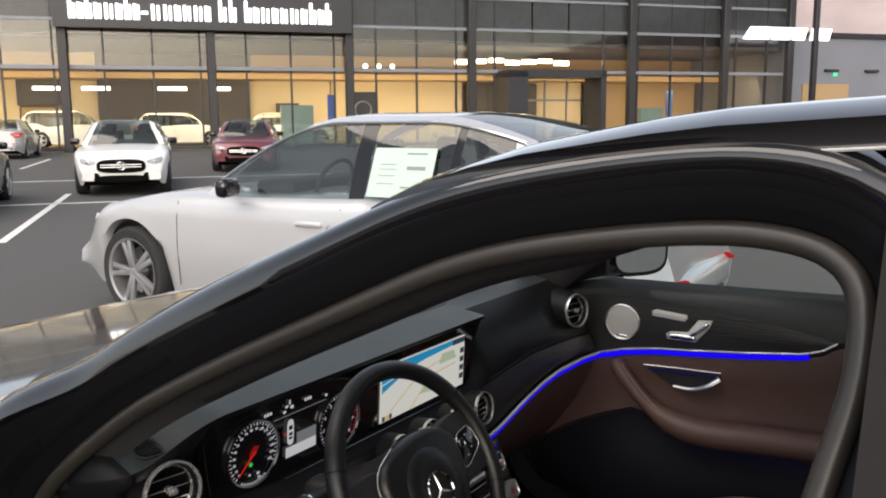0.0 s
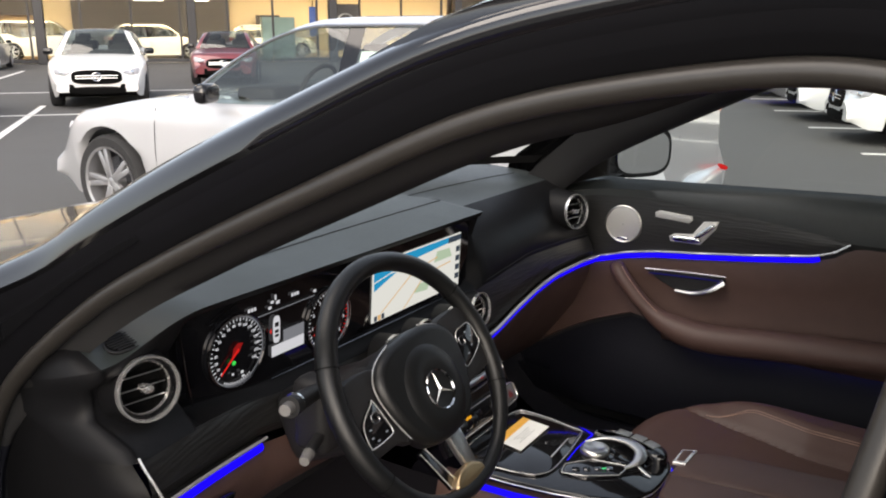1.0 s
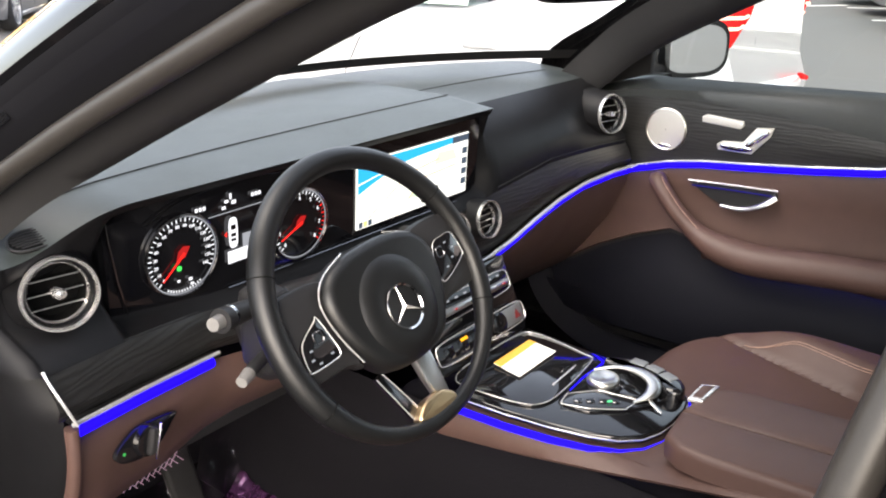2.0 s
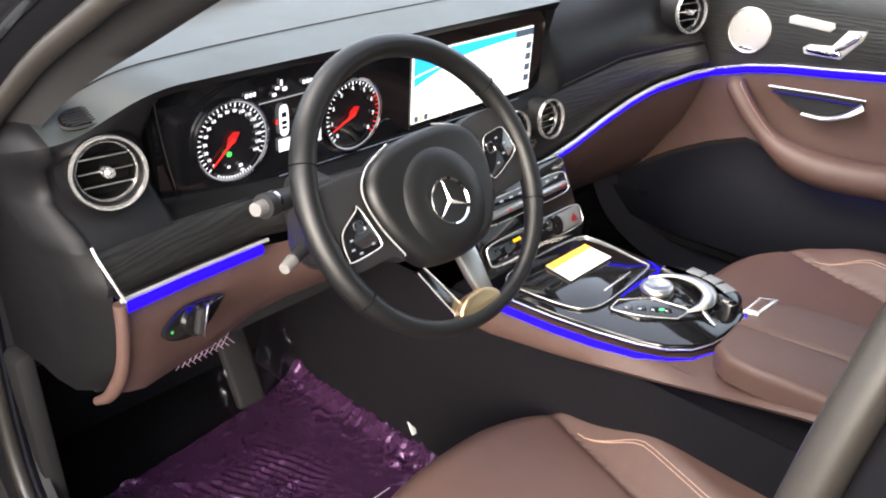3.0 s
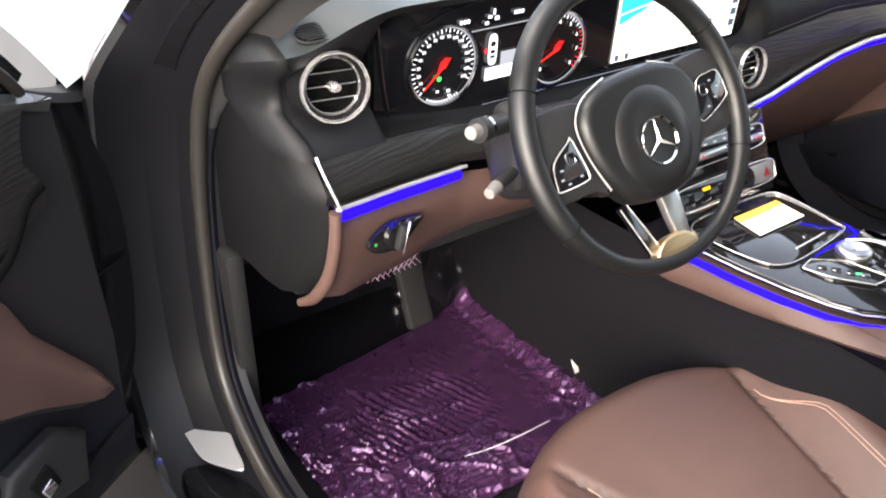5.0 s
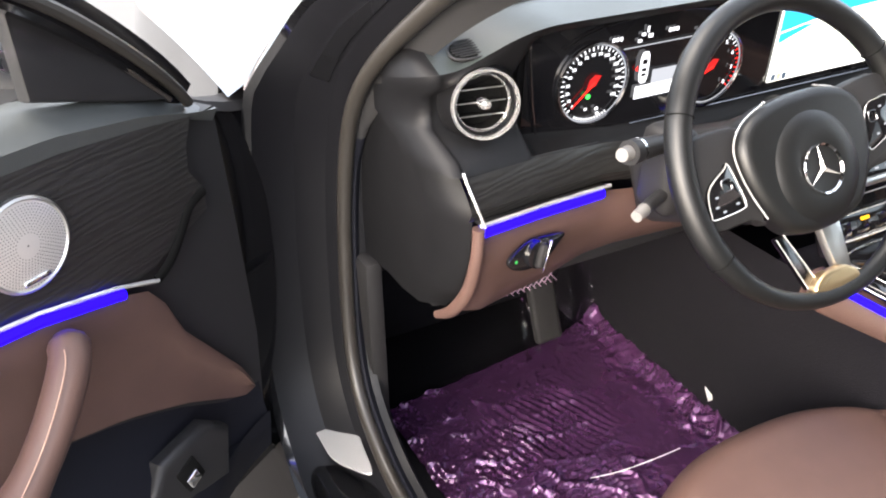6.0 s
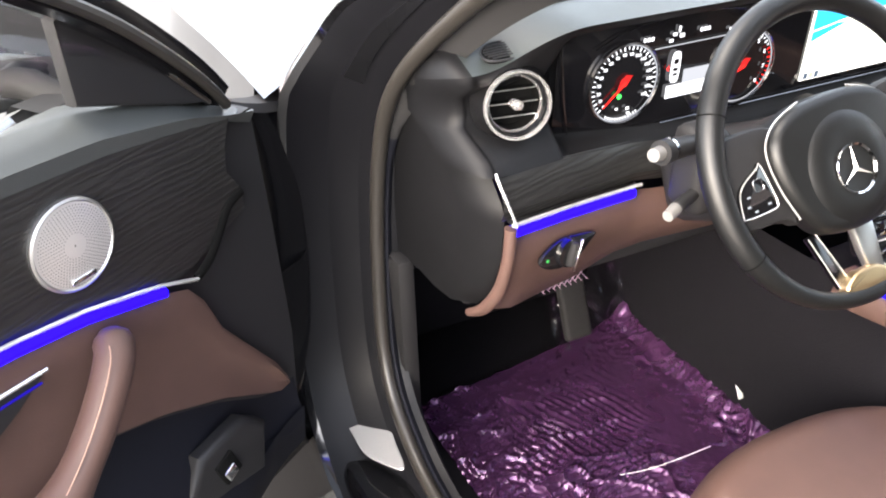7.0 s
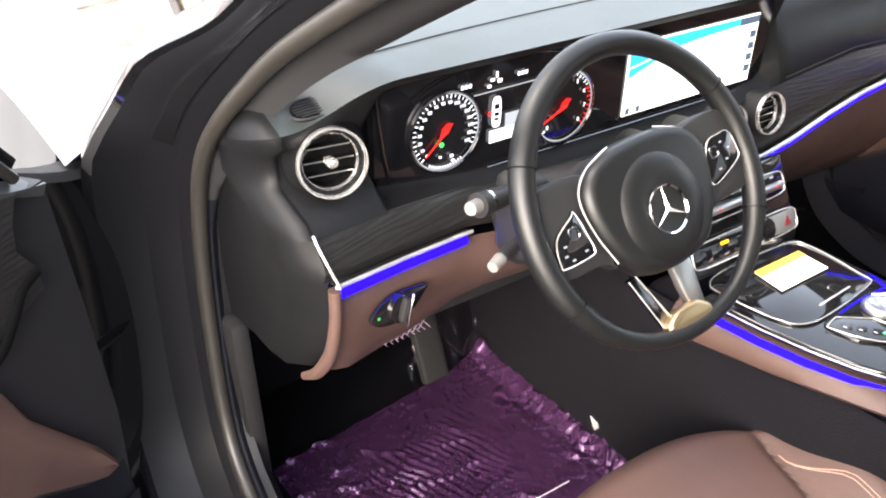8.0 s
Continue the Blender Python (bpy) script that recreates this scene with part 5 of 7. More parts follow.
# round air vents
def vent(x, y, z, r, tilt, yaw, name="air_vent", nacelle=True):
    m = facing((x, y, z), (math.sin(radians(yaw)), -math.cos(radians(yaw)), math.sin(radians(tilt))))
    body = [(r * 1.06, 0.002), (r * 1.14, -0.010), (r * 1.24, -0.028), (r * 1.36, -0.06)] if nacelle else [(r * 1.06, 0.002), (r * 1.08, -0.03)]
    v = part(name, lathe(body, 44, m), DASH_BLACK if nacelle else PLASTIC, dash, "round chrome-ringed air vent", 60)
    part("ring", lathe([(r * 1.03, -0.002), (r * 1.06, 0.004), (r * 1.03, 0.009), (r * 0.98, 0.009), (r * 0.95, 0.004)], 48, m), VENT_RING, v, "bright metal ring", 60)
    part("collar", lathe([(r * 0.955, 0.004), (r * 0.90, -0.004), (r * 0.86, -0.008)], 48, m), PIANO, v)
    part("inner_ring", lathe([(r * 0.865, -0.009), (r * 0.86, -0.003), (r * 0.82, -0.002), (r * 0.80, -0.008)], 48, m), VENT_RING, v, "", 60)
    part("bowl", lathe([(r * 0.81, -0.008), (r * 0.78, -0.030), (0.001, -0.034)], 32, m), WELL, v)
    for k in ((-0.42, 0.0, 0.42) if nacelle else (-0.5, -0.17, 0.17, 0.5)):
        w = 2 * r * 0.80 * math.sqrt(1 - k * k) - 0.003
        sl = part("slat", rbox(w, 0.0020, 0.012, m @ Matrix.Translation((0, k * r * 0.95, -0.016)), 0.0006, 1), WELL, v)
        part("slat_edge", rbox(w * 0.97, 0.0011, 0.001, m @ Matrix.Translation((0, k * r * 0.95, -0.0095)), 0, 1), SATIN, sl)
    if nacelle:
        part("knob", lathe([(0.0062, -0.010), (0.0066, 0.004), (0.0052, 0.008), (0.001, 0.009)], 16, m, None, 1.15, 0.95), VENT_RING, v, "bright metal vent knob")


VENT_RING = surface("polished_vent_metal", (0.78, 0.77, 0.76), 0.22, 0.85, 0, 500, 0.04, 6)
vent(-0.651, 0.247, 0.949, 0.0405, 6, -10)
vent(0.641, 0.246, 0.947, 0.042, 6, -14)
for x in (0.148, 0.050, -0.050, -0.148):
    vent(x, 0.233, 0.830, 0.034, 8, 0, "centre_vent", False)
for x in (0.105, 0.0, -0.105):
    part("vent_key", lathe([(0.007, 0.0), (0.0065, 0.006), (0.001, 0.007)], 16, facing((x, 0.236, 0.795), (0, -1, 0.1))), CHROME, dash)
# demister vent on the end of the dash top
dp = profile(-0.656)
dm = facing((Vector(dp[5]) * 0.62 + Vector(dp[6]) * 0.38) + Vector((0, 0, -0.0015)), (-0.06, -0.30, 0.95), up=(0, 1, 0.4))
rim = spline_2d([(-0.027, -0.010), (-0.016, -0.018), (0.014, -0.019), (0.028, -0.010), (0.024, 0.008), (0.008, 0.016), (-0.012, 0.016), (-0.025, 0.006)], 40)
dv = part("demister_vent", prism(rim, 0.003, dm, 0.001), WELL, dash, "small slotted demister vent")
part("rim", tube([dm @ Vector((x, y, 0.003)) for x, y in rim], 0.0016, 6, True), PLASTIC, dv)
for k in range(6):
    y = -0.0125 + 0.0048 * k
    w = 0.047 - 18 * (y + 0.001) ** 2 * 5
    part("slat", rbox(w, 0.0018, 0.003, dm @ Matrix.Translation((0.0, y, 0.0035)) @ Matrix.Rotation(radians(25), 4, "X"), 0), PLASTIC, dv)
part("dash_seam", tube([profile(x)[6] for x in xs if -0.66 < x < 0.68], 0.0015, 5), PLASTIC, dash)
part("dash_stitch", tube([(x, strip_y(x) + 0.008, band_z(x) + 0.010) for x in np.linspace(0.21, 0.70, 40)], 0.001, 5), PLASTIC, dash)
# steering column, stalks
part("column_shroud", rbox(0.13, 0.22, 0.12, Matrix.Translation((-0.362, 0.15, 0.835)) @ Matrix.Rotation(radians(-24), 4, "X"), 0.03, 3), PLASTIC, dash, "black steering column cover")
st = part("wiper_stalk", tube([(-0.44, 0.13, 0.905), (-0.50, 0.118, 0.912), (-0.548, 0.104, 0.919)], [0.009, 0.012, 0.0145], 16), PLASTIC, dash, "black stalk with a chrome end")
part("stalk_end", tube([(-0.546, 0.105, 0.9185), (-0.562, 0.099, 0.921)], [0.0088, 0.0078], 16), IVORY, st)
part("stalk_ring", tube([(-0.530, 0.110, 0.9165), (-0.534, 0.109, 0.917)], 0.0145, 16), CHROME, st)
st = part("column_lever", tube([(-0.45, 0.13, 0.845), (-0.50, 0.112, 0.840), (-0.516, 0.105, 0.838)], 0.008, 12), PLASTIC, dash)
part("lever_end", tube([(-0.514, 0.106, 0.8385), (-0.532, 0.098, 0.837)], [0.0085, 0.007], 12), IVORY, st)
part("stalk_base", rbox(0.05, 0.06, 0.11, Matrix.Translation((-0.455, 0.14, 0.865)), 0.015, 3), PLASTIC, dash)


# ---- steering wheel ----
# satin metal with a warm golden reflection put into its colour
SATIN_WARM_LIT = surface("satin_metal_warm_lit", (0.62, 0.46, 0.27), 0.36, 1.0, 0.1, 900, 0.06, 6)
HUB = Vector((-0.362, 0.028, 0.911))
WHEEL = facing(HUB, (0, -math.cos(radians(29.65)), math.sin(radians(29.65)))) @ Matrix.Rotation(radians(5), 4, "Z")


def on_wheel(x, y, z=0.0):
    return WHEEL @ Matrix.Translation((x, y, z))


sw = part("steering_wheel", lathe([(0.055, -0.09), (0.060, -0.03), (0.03, -0.02)], 24, WHEEL), PLASTIC, car, "black leather steering wheel with silver spoke")
pts = []
for k in range(84):
    a = 2 * math.pi * k / 84
    rr = 0.174 - 0.0045 * max(0, -math.sin(a)) ** 6
    pts.append(WHEEL @ Vector((rr * math.cos(a), rr * math.sin(a), 0)))
rim = part("rim", tube(pts, [0.0150 - 0.0045 * ease(0.35, 0.95, -math.sin(2 * math.pi * k / 84)) for k in range(84)], 16, True, flat=0.95), SOFT_BLACK, sw, "smooth black leather rim", 70)
for ang in (152, 28, 207, -27):
    a = radians(ang)
    c = Vector((0.174 * math.cos(a), 0.174 * math.sin(a), 0))
    e = Vector((math.cos(a), math.sin(a), 0))
    part("rim_seam", tube([WHEEL @ (c + 0.0152 * (math.cos(b) * e + math.sin(b) * Vector((0, 0, 1)))) for b in np.linspace(0, 2 * math.pi, 20, endpoint=False)], 0.0007, 5, True), WELL, rim)
half_pad = [(0.0, 0.066), (0.050, 0.062), (0.083, 0.048), (0.098, 0.022), (0.094, -0.018), (0.076, -0.058), (0.050, -0.084), (0.0, -0.092)]
shield = spline_2d([(x, y) for x, y in half_pad] + [(-x, y) for x, y in reversed(half_pad[1:-1])], 72)
pad = part("airbag_pad", prism(shield, 0.030, on_wheel(0, 0, -0.014), 0.014, 4), SOFT_BLACK, sw, "black padded hub", 60)
part("hub_dome", lathe([(0.070, 0.008), (0.064, 0.0155), (0.050, 0.0205), (0.036, 0.0222), (0.0295, 0.0205), (0.001, 0.0200)], 56, on_wheel(0, -0.020)), SOFT_BLACK, pad, "", 60)
for s in (-1, 1):
    sp = part("spoke", prism(spline_2d([(s * 0.080, 0.050), (s * 0.165, 0.050), (s * 0.172, 0.0), (s * 0.166, -0.045), (s * 0.10, -0.052), (s * 0.078, -0.060), (s * 0.085, 0.0)], 40), 0.018, on_wheel(0, 0, -0.016), 0.006), PLASTIC, sw, "black spoke with thumb buttons")
    k = 1.0 if s < 0 else 0.90
    arc = spline([on_wheel(s * x * k, y, 0.006).translation for x, y in ((0.040, 0.0665), (0.078, 0.054), (0.098, 0.036), (0.1025, 0.014), (0.096, -0.020), (0.082, -0.056))], 30)
    part("chrome_arc", tube(arc, 0.0011, 6), TRIM, sp)
    pod = ((0.116, 0.017), (0.122, 0.014), (0.150, -0.002), (0.156, -0.028), (0.151, -0.034), (0.113, -0.034), (0.107, -0.028), (0.109, -0.012)) if s < 0 else ((0.106, 0.021), (0.128, 0.026), (0.147, 0.024), (0.153, 0.0), (0.148, -0.012), (0.104, -0.028), (0.093, -0.024), (0.092, -0.012))
    pod = [(s * x, y) for x, y in pod]
    pd = part("button_pod", prism(spline_2d(pod, 40), 0.006, on_wheel(0, 0, 0.002), 0.002), PIANO, sp, "gloss black button pad")
    part("pod_edge", tube([on_wheel(x, y, 0.0075).translation for x, y in spline_2d(pod, 48)], 0.0009 if s < 0 else 0.0005, 6, True), TRIM, pd)
    px, py = (-0.126, -0.003) if s < 0 else (0.112, 0.008)
    part("touch_pad", tube([on_wheel(px + x, py + y, 0.0085).translation for x, y in oval(0.0065, 0.0065, 24, power=4)], 0.0010, 6, True), DARK_RING, pd)
    for x, y in ((-0.143, -0.012), (-0.146, -0.022), (-0.138, -0.029), (-0.118, -0.026)) if s < 0 else ((0.128, 0.016), (0.138, 0.006), (0.130, -0.006), (0.114, -0.014)):
        part("button_mark", rbox(0.0045, 0.0022, 0.0006, on_wheel(x, y, 0.0082), 0, 1), DIM, pd)
foot = spline_2d([(-0.044, -0.152), (-0.036, -0.161), (-0.010, -0.168), (0.018, -0.166), (0.029, -0.160), (0.026, -0.150), (0.012, -0.141), (-0.006, -0.139), (-0.026, -0.140)], 48)
leg = part("lower_spoke", prism(foot, 0.014, on_wheel(0, 0, -0.008), 0.005, 3), SATIN_WARM_LIT, sw, "satin metal lower spoke")
part("leg", prism([(0.006, -0.144), (0.001, -0.120), (-0.002, -0.084), (0.030, -0.082), (0.030, -0.120), (0.029, -0.156)], 0.011, on_wheel(0, 0, -0.014), 0.004), SATIN, leg)
part("leg", prism([(-0.028, -0.144), (-0.042, -0.153), (-0.068, -0.084), (-0.056, -0.082)], 0.008, on_wheel(0, 0, -0.014), 0.003), DARK_RING, leg, "dark metal spoke arm")
for a, b in (((-0.068, -0.084), (-0.043, -0.152)), ((-0.056, -0.082), (-0.029, -0.142))):
    part("leg_edge", tube([on_wheel(*a, -0.006).translation, on_wheel(*b, -0.006).translation], 0.0009, 6), TRIM, leg)
ST = on_wheel(0, -0.0245, 0.020)
ring_m = part("emblem", lathe([(0.0268, 0), (0.0292, 0.002), (0.0284, 0.004), (0.0262, 0.002)], 40, ST), CHROME, sw, "chrome three-armed ring badge")
for k in range(3):
    a = radians(90 + 120 * k)
    bm = bmesh.new()
    v = [bm.verts.new(ST @ Matrix.Rotation(a, 4, "Z") @ Vector(p)) for p in ((0, -0.0028, 0.0012), (0.0268, 0, 0.0018), (0, 0.0028, 0.0012), (0, 0, 0.0040))]
    for q in ((0, 1, 3), (1, 2, 3), (0, 2, 1)):
        bm.faces.new([v[j] for j in q])
    part("badge_arm", bm, TRIM, ring_m, "", 10)


# ---- centre console ----
console = part("centre_console", rbox(0.24, 0.80, 0.34, Matrix.Translation((0, -0.16, 0.43)), 0.03), CARPET, car, "brown leather centre console with gloss black lid")


def half_width(y):
    """Half the width of the gloss black plate."""
    return ramp(y, [(-0.212, 0.0), (-0.208, 0.030), (-0.195, 0.062), (-0.17, 0.086), (-0.13, 0.103), (-0.07, 0.117), (0.0, 0.127), (0.08, 0.132), (0.16, 0.134)])


ys = [-0.212, -0.208, -0.202, -0.195, -0.183, -0.17, -0.15, -0.13, -0.10, -0.07, -0.035, 0.0, 0.04, 0.08, 0.10]
left_edge = [(-half_width(y), y) for y in reversed(ys)]
def right_width(y):
    return max(half_width(y), ramp(y, [(-0.212, 0.045), (-0.208, 0.070), (-0.195, 0.092), (-0.17, 0.106), (-0.13, 0.116), (-0.07, 0.122), (0.0, 0.128)]))


outline = left_edge + [(right_width(y), y) for y in ys]
top = part("console_plate", prism(outline, 0.012, Matrix.Translation((0, 0, 0.632)), 0.004, 3), PIANO, console, "gloss black console plate", 50)
edge_line = [Vector((x * 1.012, y, 0.638)) for x, y in outline]
part("plate_edge", tube(edge_line, 0.0012, 6), TRIM, top)
part("light_strip", tube([Vector((x * 1.05 , y - 0.004, 0.6205)) for x, y in outline], 0.0056, 8), BLUE_LIGHT, console, "glowing blue line under the console plate")
# brown leather flanks
rows = []
for y in np.linspace(0.14, -0.62, 40):
    w = max(half_width(max(y, -0.13)), 0.098) + 0.002
    lx = ramp(y, [(-0.62, 0.112), (-0.38, 0.114), (-0.28, 0.119), (-0.17, 0.129), (-0.03, 0.144), (0.1, 0.158)])
    lz = ramp(y, [(-0.62, 0.655), (-0.38, 0.640), (-0.28, 0.622), (-0.17, 0.604), (-0.03, 0.586), (0.1, 0.575)])
    uz = 0.624 + 0.035 * ease(-0.20, -0.45, y)
    w = min(w, lx - 0.004)
    rows.append([(-w + 0.02, y, uz), (-w, y, uz - 0.001), (-w - (lx - w) * 0.6, y, uz - (uz - lz) * 0.3), (-lx, y, lz + 0.006), (-lx + 0.004, y, lz)])
for s in (1, -1):
    part("console_flank", loft([[(s * x, y, z) for x, y, z in r] for r in rows], thick=0.006), BROWN, console, "brown leather console side", 60)
deck_rows = [[(x, y, 0.624 + 0.002 * (1 - (x / 0.11) ** 2)) for x in np.linspace(-0.100, 0.100, 9)] for y in np.linspace(-0.10, -0.262, 9)]
part("console_deck", loft(deck_rows, thick=-0.004), BROWN, console)
# split armrest with its catch
tilt = Matrix.Translation((0, -0.225, 0.636)) @ Matrix.Rotation(radians(-3.0), 4, "X") @ Matrix.Translation((0, 0.225, 0))
for s in (-1, 1):
    bm = prism([(s * 0.001, -0.225), (s * 0.001, -0.62), (s * 0.106, -0.62), (s * 0.106, -0.30), (s * 0.100, -0.262), (s * 0.078, -0.234)], 0.036, tilt, 0.012, 4)
    part("armrest", bm, BROWN, console, "split brown leather armrest lid", 60)
part("lid_catch", prism([(0.026, -0.222), (0.078, -0.222), (0.090, -0.246), (0.030, -0.243)], 0.006, Matrix.Translation((0, 0, 0.671)), 0.002), TRIM, console, "chrome lid catch")
part("catch_button", prism([(0.032, -0.226), (0.073, -0.226), (0.081, -0.241), (0.036, -0.239)], 0.004, Matrix.Translation((0, 0, 0.674)), 0.001), BROWN, console)
# roller lid with chrome outline
lid = spline_2d([(-0.112, 0.085), (-0.108, 0.02), (-0.100, -0.014), (-0.088, -0.032), (-0.060, -0.042), (0.0, -0.040), (0.060, -0.034), (0.094, -0.028), (0.101, -0.020), (0.104, 0.0), (0.114, 0.05), (0.118, 0.095), (0.110, 0.118), (0.06, 0.126), (-0.06, 0.126), (-0.104, 0.112)], 96)
roll = part("roller_lid", prism(lid, 0.004, Matrix.Translation((0, 0, 0.6445)), 0.002), PIANO, console, "gloss black roller lid", 50)
part("lid_edge", tube([(x, y, 0.6486) for x, y in lid], 0.0009, 6, True), TRIM, roll)
part("lid_grip", rbox(0.082, 0.0030, 0.002, Matrix.Translation((0.016, -0.019, 0.6495)) @ Matrix.Rotation(radians(3), 4, "Z"), 0.001), TRIM, roll)
part("light_line", tube([(0.122, 0.10, 0.640), (0.128, 0.04, 0.640), (0.118, -0.02, 0.642), (0.104, -0.045, 0.643)], 0.0025, 6), BLUE_LIGHT, console)
part("light_line", tube([(0.10, -0.048, 0.6475), (0.03, -0.046, 0.6475), (-0.02, -0.050, 0.6475)], 0.0016, 6), BLUE_LIGHT, console)
# control knob, palm rest and keys
cpad = spline_2d([(-0.060, -0.054), (-0.030, -0.048), (0.030, -0.046), (0.095, -0.052), (0.108, -0.10), (0.098, -0.150), (0.060, -0.180), (0.010, -0.165), (-0.030, -0.130), (-0.058, -0.100)], 60)
ctl = part("control_pad", prism(cpad, 0.0045, Matrix.Translation((0, 0, 0.6440)), 0.002), PIANO, console, "gloss black controller with a metal dial", 50)
part("key_edge", tube([(x, y, 0.6495) for x, y in spline_2d([(-0.064, -0.064), (-0.060, -0.058), (-0.036, -0.053), (-0.030, -0.055), (0.003, -0.084), (0.006, -0.090), (0.015, -0.142), (0.012, -0.148), (-0.016, -0.146), (-0.022, -0.143), (-0.052, -0.100)], 60)], 0.0009, 6, True), TRIM, ctl)
bm = bmesh.new()
for k in range(4):
    rbox(0.010, 0.013, 0.003, Matrix.Translation((-0.042 + 0.011 * k, -0.076 - 0.016 * k, 0.650)) @ Matrix.Rotation(radians(35), 4, "Z"), 0.001, 1, bm)
part("drive_keys", bm, DARK_RING, ctl)
part("park_lamp", rbox(0.007, 0.003, 0.001, Matrix.Translation((-0.018, -0.118, 0.6525)) @ Matrix.Rotation(radians(-40), 4, "Z"), 0), glow("park_green", (0.1, 1.0, 0.35), 0.3), ctl)
dial_m = Matrix.Translation((0.036, -0.078, 0.649))
part("control_dial", lathe([(0.026, 0), (0.0265, 0.005), (0.024, 0.009), (0.018, 0.010), (0.014, 0.007), (0.001, 0.006)], 40, dial_m), SATIN, ctl, "round metal control dial", 50)
palm = spline([(0.058, -0.050, 0.652), (0.074, -0.082, 0.661), (0.073, -0.122, 0.666), (0.058, -0.153, 0.664), (0.034, -0.161, 0.657), (0.006, -0.147, 0.650)], 40)
part("palm_rest", tube(palm, [0.003 + 0.0085 * ease(0, 22, k) * ease(39, 30, k) for k in range(40)], 14, up=(0, 0, 1), flat=0.45), SATIN, ctl, "curved metal palm rest", 60)
part("palm_fin", tube([(0.030, -0.158, 0.652), (0.016, -0.176, 0.649), (0.008, -0.192, 0.646)], [0.004, 0.003, 0.0015], 8, flat=0.4, up=(0, 0, 1)), SATIN, ctl)
part("touch_surface", prism(spline_2d([(0.058, -0.062), (0.068, -0.090), (0.064, -0.125), (0.048, -0.148), (0.026, -0.148), (0.016, -0.118), (0.050, -0.108)], 36), 0.006, Matrix.Translation((0, 0, 0.650)) @ Matrix.Rotation(radians(2), 4, "X"), 0.002), PIANO, ctl)
hump = spline_2d([(0.078, -0.056), (0.102, -0.070), (0.113, -0.110), (0.108, -0.158), (0.086, -0.194), (0.056, -0.200), (0.050, -0.176), (0.070, -0.150), (0.083, -0.115), (0.082, -0.082)], 48)
hp = part("side_hump", prism(hump, 0.024, Matrix.Translation((0, 0, 0.642)), 0.010, 5), PIANO, ctl, "rounded gloss black switch mound", 70)
for x, y, a in ((0.101, -0.108, -4), (0.097, -0.138, -12), (0.086, -0.166, -24)):
    part("side_key", rbox(0.020, 0.026, 0.004, Matrix.Translation((x, y, 0.6655)) @ Matrix.Rotation(radians(a), 4, "Z"), 0.0018, 2), GUNMETAL, hp, "grey rocker key")
# sloping climate panels
slope = facing((0, 0.152, 0.715), (0, -1, 0.45))
part("climate_fascia", rbox(0.262, 0.145, 0.02, slope @ Matrix.Translation((0, 0, -0.012)), 0.008, 2), PIANO, console, "gloss black climate panel with chrome outlines")


def strip_panel(w, yc, h, name):
    o = oval(w / 2, h / 2, 44, 0, yc, 6)
    p = part(name, prism(o, 0.006, slope, 0.002), PIANO, console, "switch strip with a chrome outline")
    part("outline", tube([slope @ Vector((x, y, 0.006)) for x, y in o], 0.0011, 6, True), TRIM, p)
    return p


p1 = strip_panel(0.222, 0.030, 0.040, "climate_strip")
part("toggle_bar", rbox(0.205, 0.012, 0.012, slope @ Matrix.Translation((0, 0.026, 0.008)), 0.004), SATIN, p1, "satin metal toggle row")
for x in (-0.055, 0.02, 0.085):
    part("red_dot", rbox(0.005, 0.002, 0.001, slope @ Matrix.Translation((x, 0.026, 0.0145)), 0), glow("tiny_red", (1, 0.05, 0.05), 0.2), p1)
bm = bmesh.new()
for k in range(8):
    rbox(0.008, 0.003, 0.001, slope @ Matrix.Translation((-0.085 + 0.024 * k, 0.042, 0.0065)), 0, 1, bm)
part("symbols", bm, DIM, p1)
p2 = strip_panel(0.250, -0.034, 0.040, "switch_strip")
part("hazard_switch", prism([(-0.009, -0.008), (0.009, -0.008), (0.0, 0.009)], 0.002, slope @ Matrix.Translation((0.100, -0.034, 0.006))), glow("hazard_red", (0.8, 0.03, 0.03), 0.10), p2, "red hazard triangle")
part("orange_lamp", rbox(0.018, 0.005, 0.001, slope @ Matrix.Translation((-0.052, -0.026, 0.0068)), 0), glow("amber", (1.0, 0.45, 0.02), 0.3), p2)
for k in range(3):
    part("switch_key", rbox(0.026, 0.022, 0.004, slope @ Matrix.Translation((-0.095 + 0.038 * k + (0.01 if k > 2 else 0), -0.036, 0.005)), 0.002), PIANO, p2)
part("switch_plate", rbox(0.080, 0.032, 0.003, slope @ Matrix.Translation((0.078, -0.034, 0.0065)), 0.002), GUNMETAL, p2, "grey satin switch plate")
part("clock", lathe([(0.019, 0.0), (0.018, 0.008), (0.015, 0.009), (0.001, 0.008)], 32, slope @ Matrix.Translation((0.045, -0.034, 0.004))), PIANO, p2)
# leaflet lying on the lid
leaf = thing("paper_leaflet", Matrix.Translation((0.022, 0.062, 0.6515)), "folded white and orange paper card on the console lid", "paper")
part("sheet", prism([(-0.050, 0.028), (0.060, 0.028), (0.052, -0.030), (-0.062, -0.030)], 0.0012), PAPER, leaf)
part("orange_band", prism([(-0.050, 0.029), (0.060, 0.029), (0.058, 0.014), (-0.054, 0.012)], 0.0006, Matrix.Translation((0, 0, 0.0014))), surface("orange_print", (0.80, 0.42, 0.06), 0.6), leaf, "orange printed band")
bm = bmesh.new()
for k in range(4):
    rbox(0.06 - 0.01 * (k % 3), 0.0007, 0.0003, Matrix.Translation((-0.002 - 0.001 * k, 0.001 - 0.005 * k, 0.0014)), 0, 1, bm)
part("print", bm, PRINT, leaf)


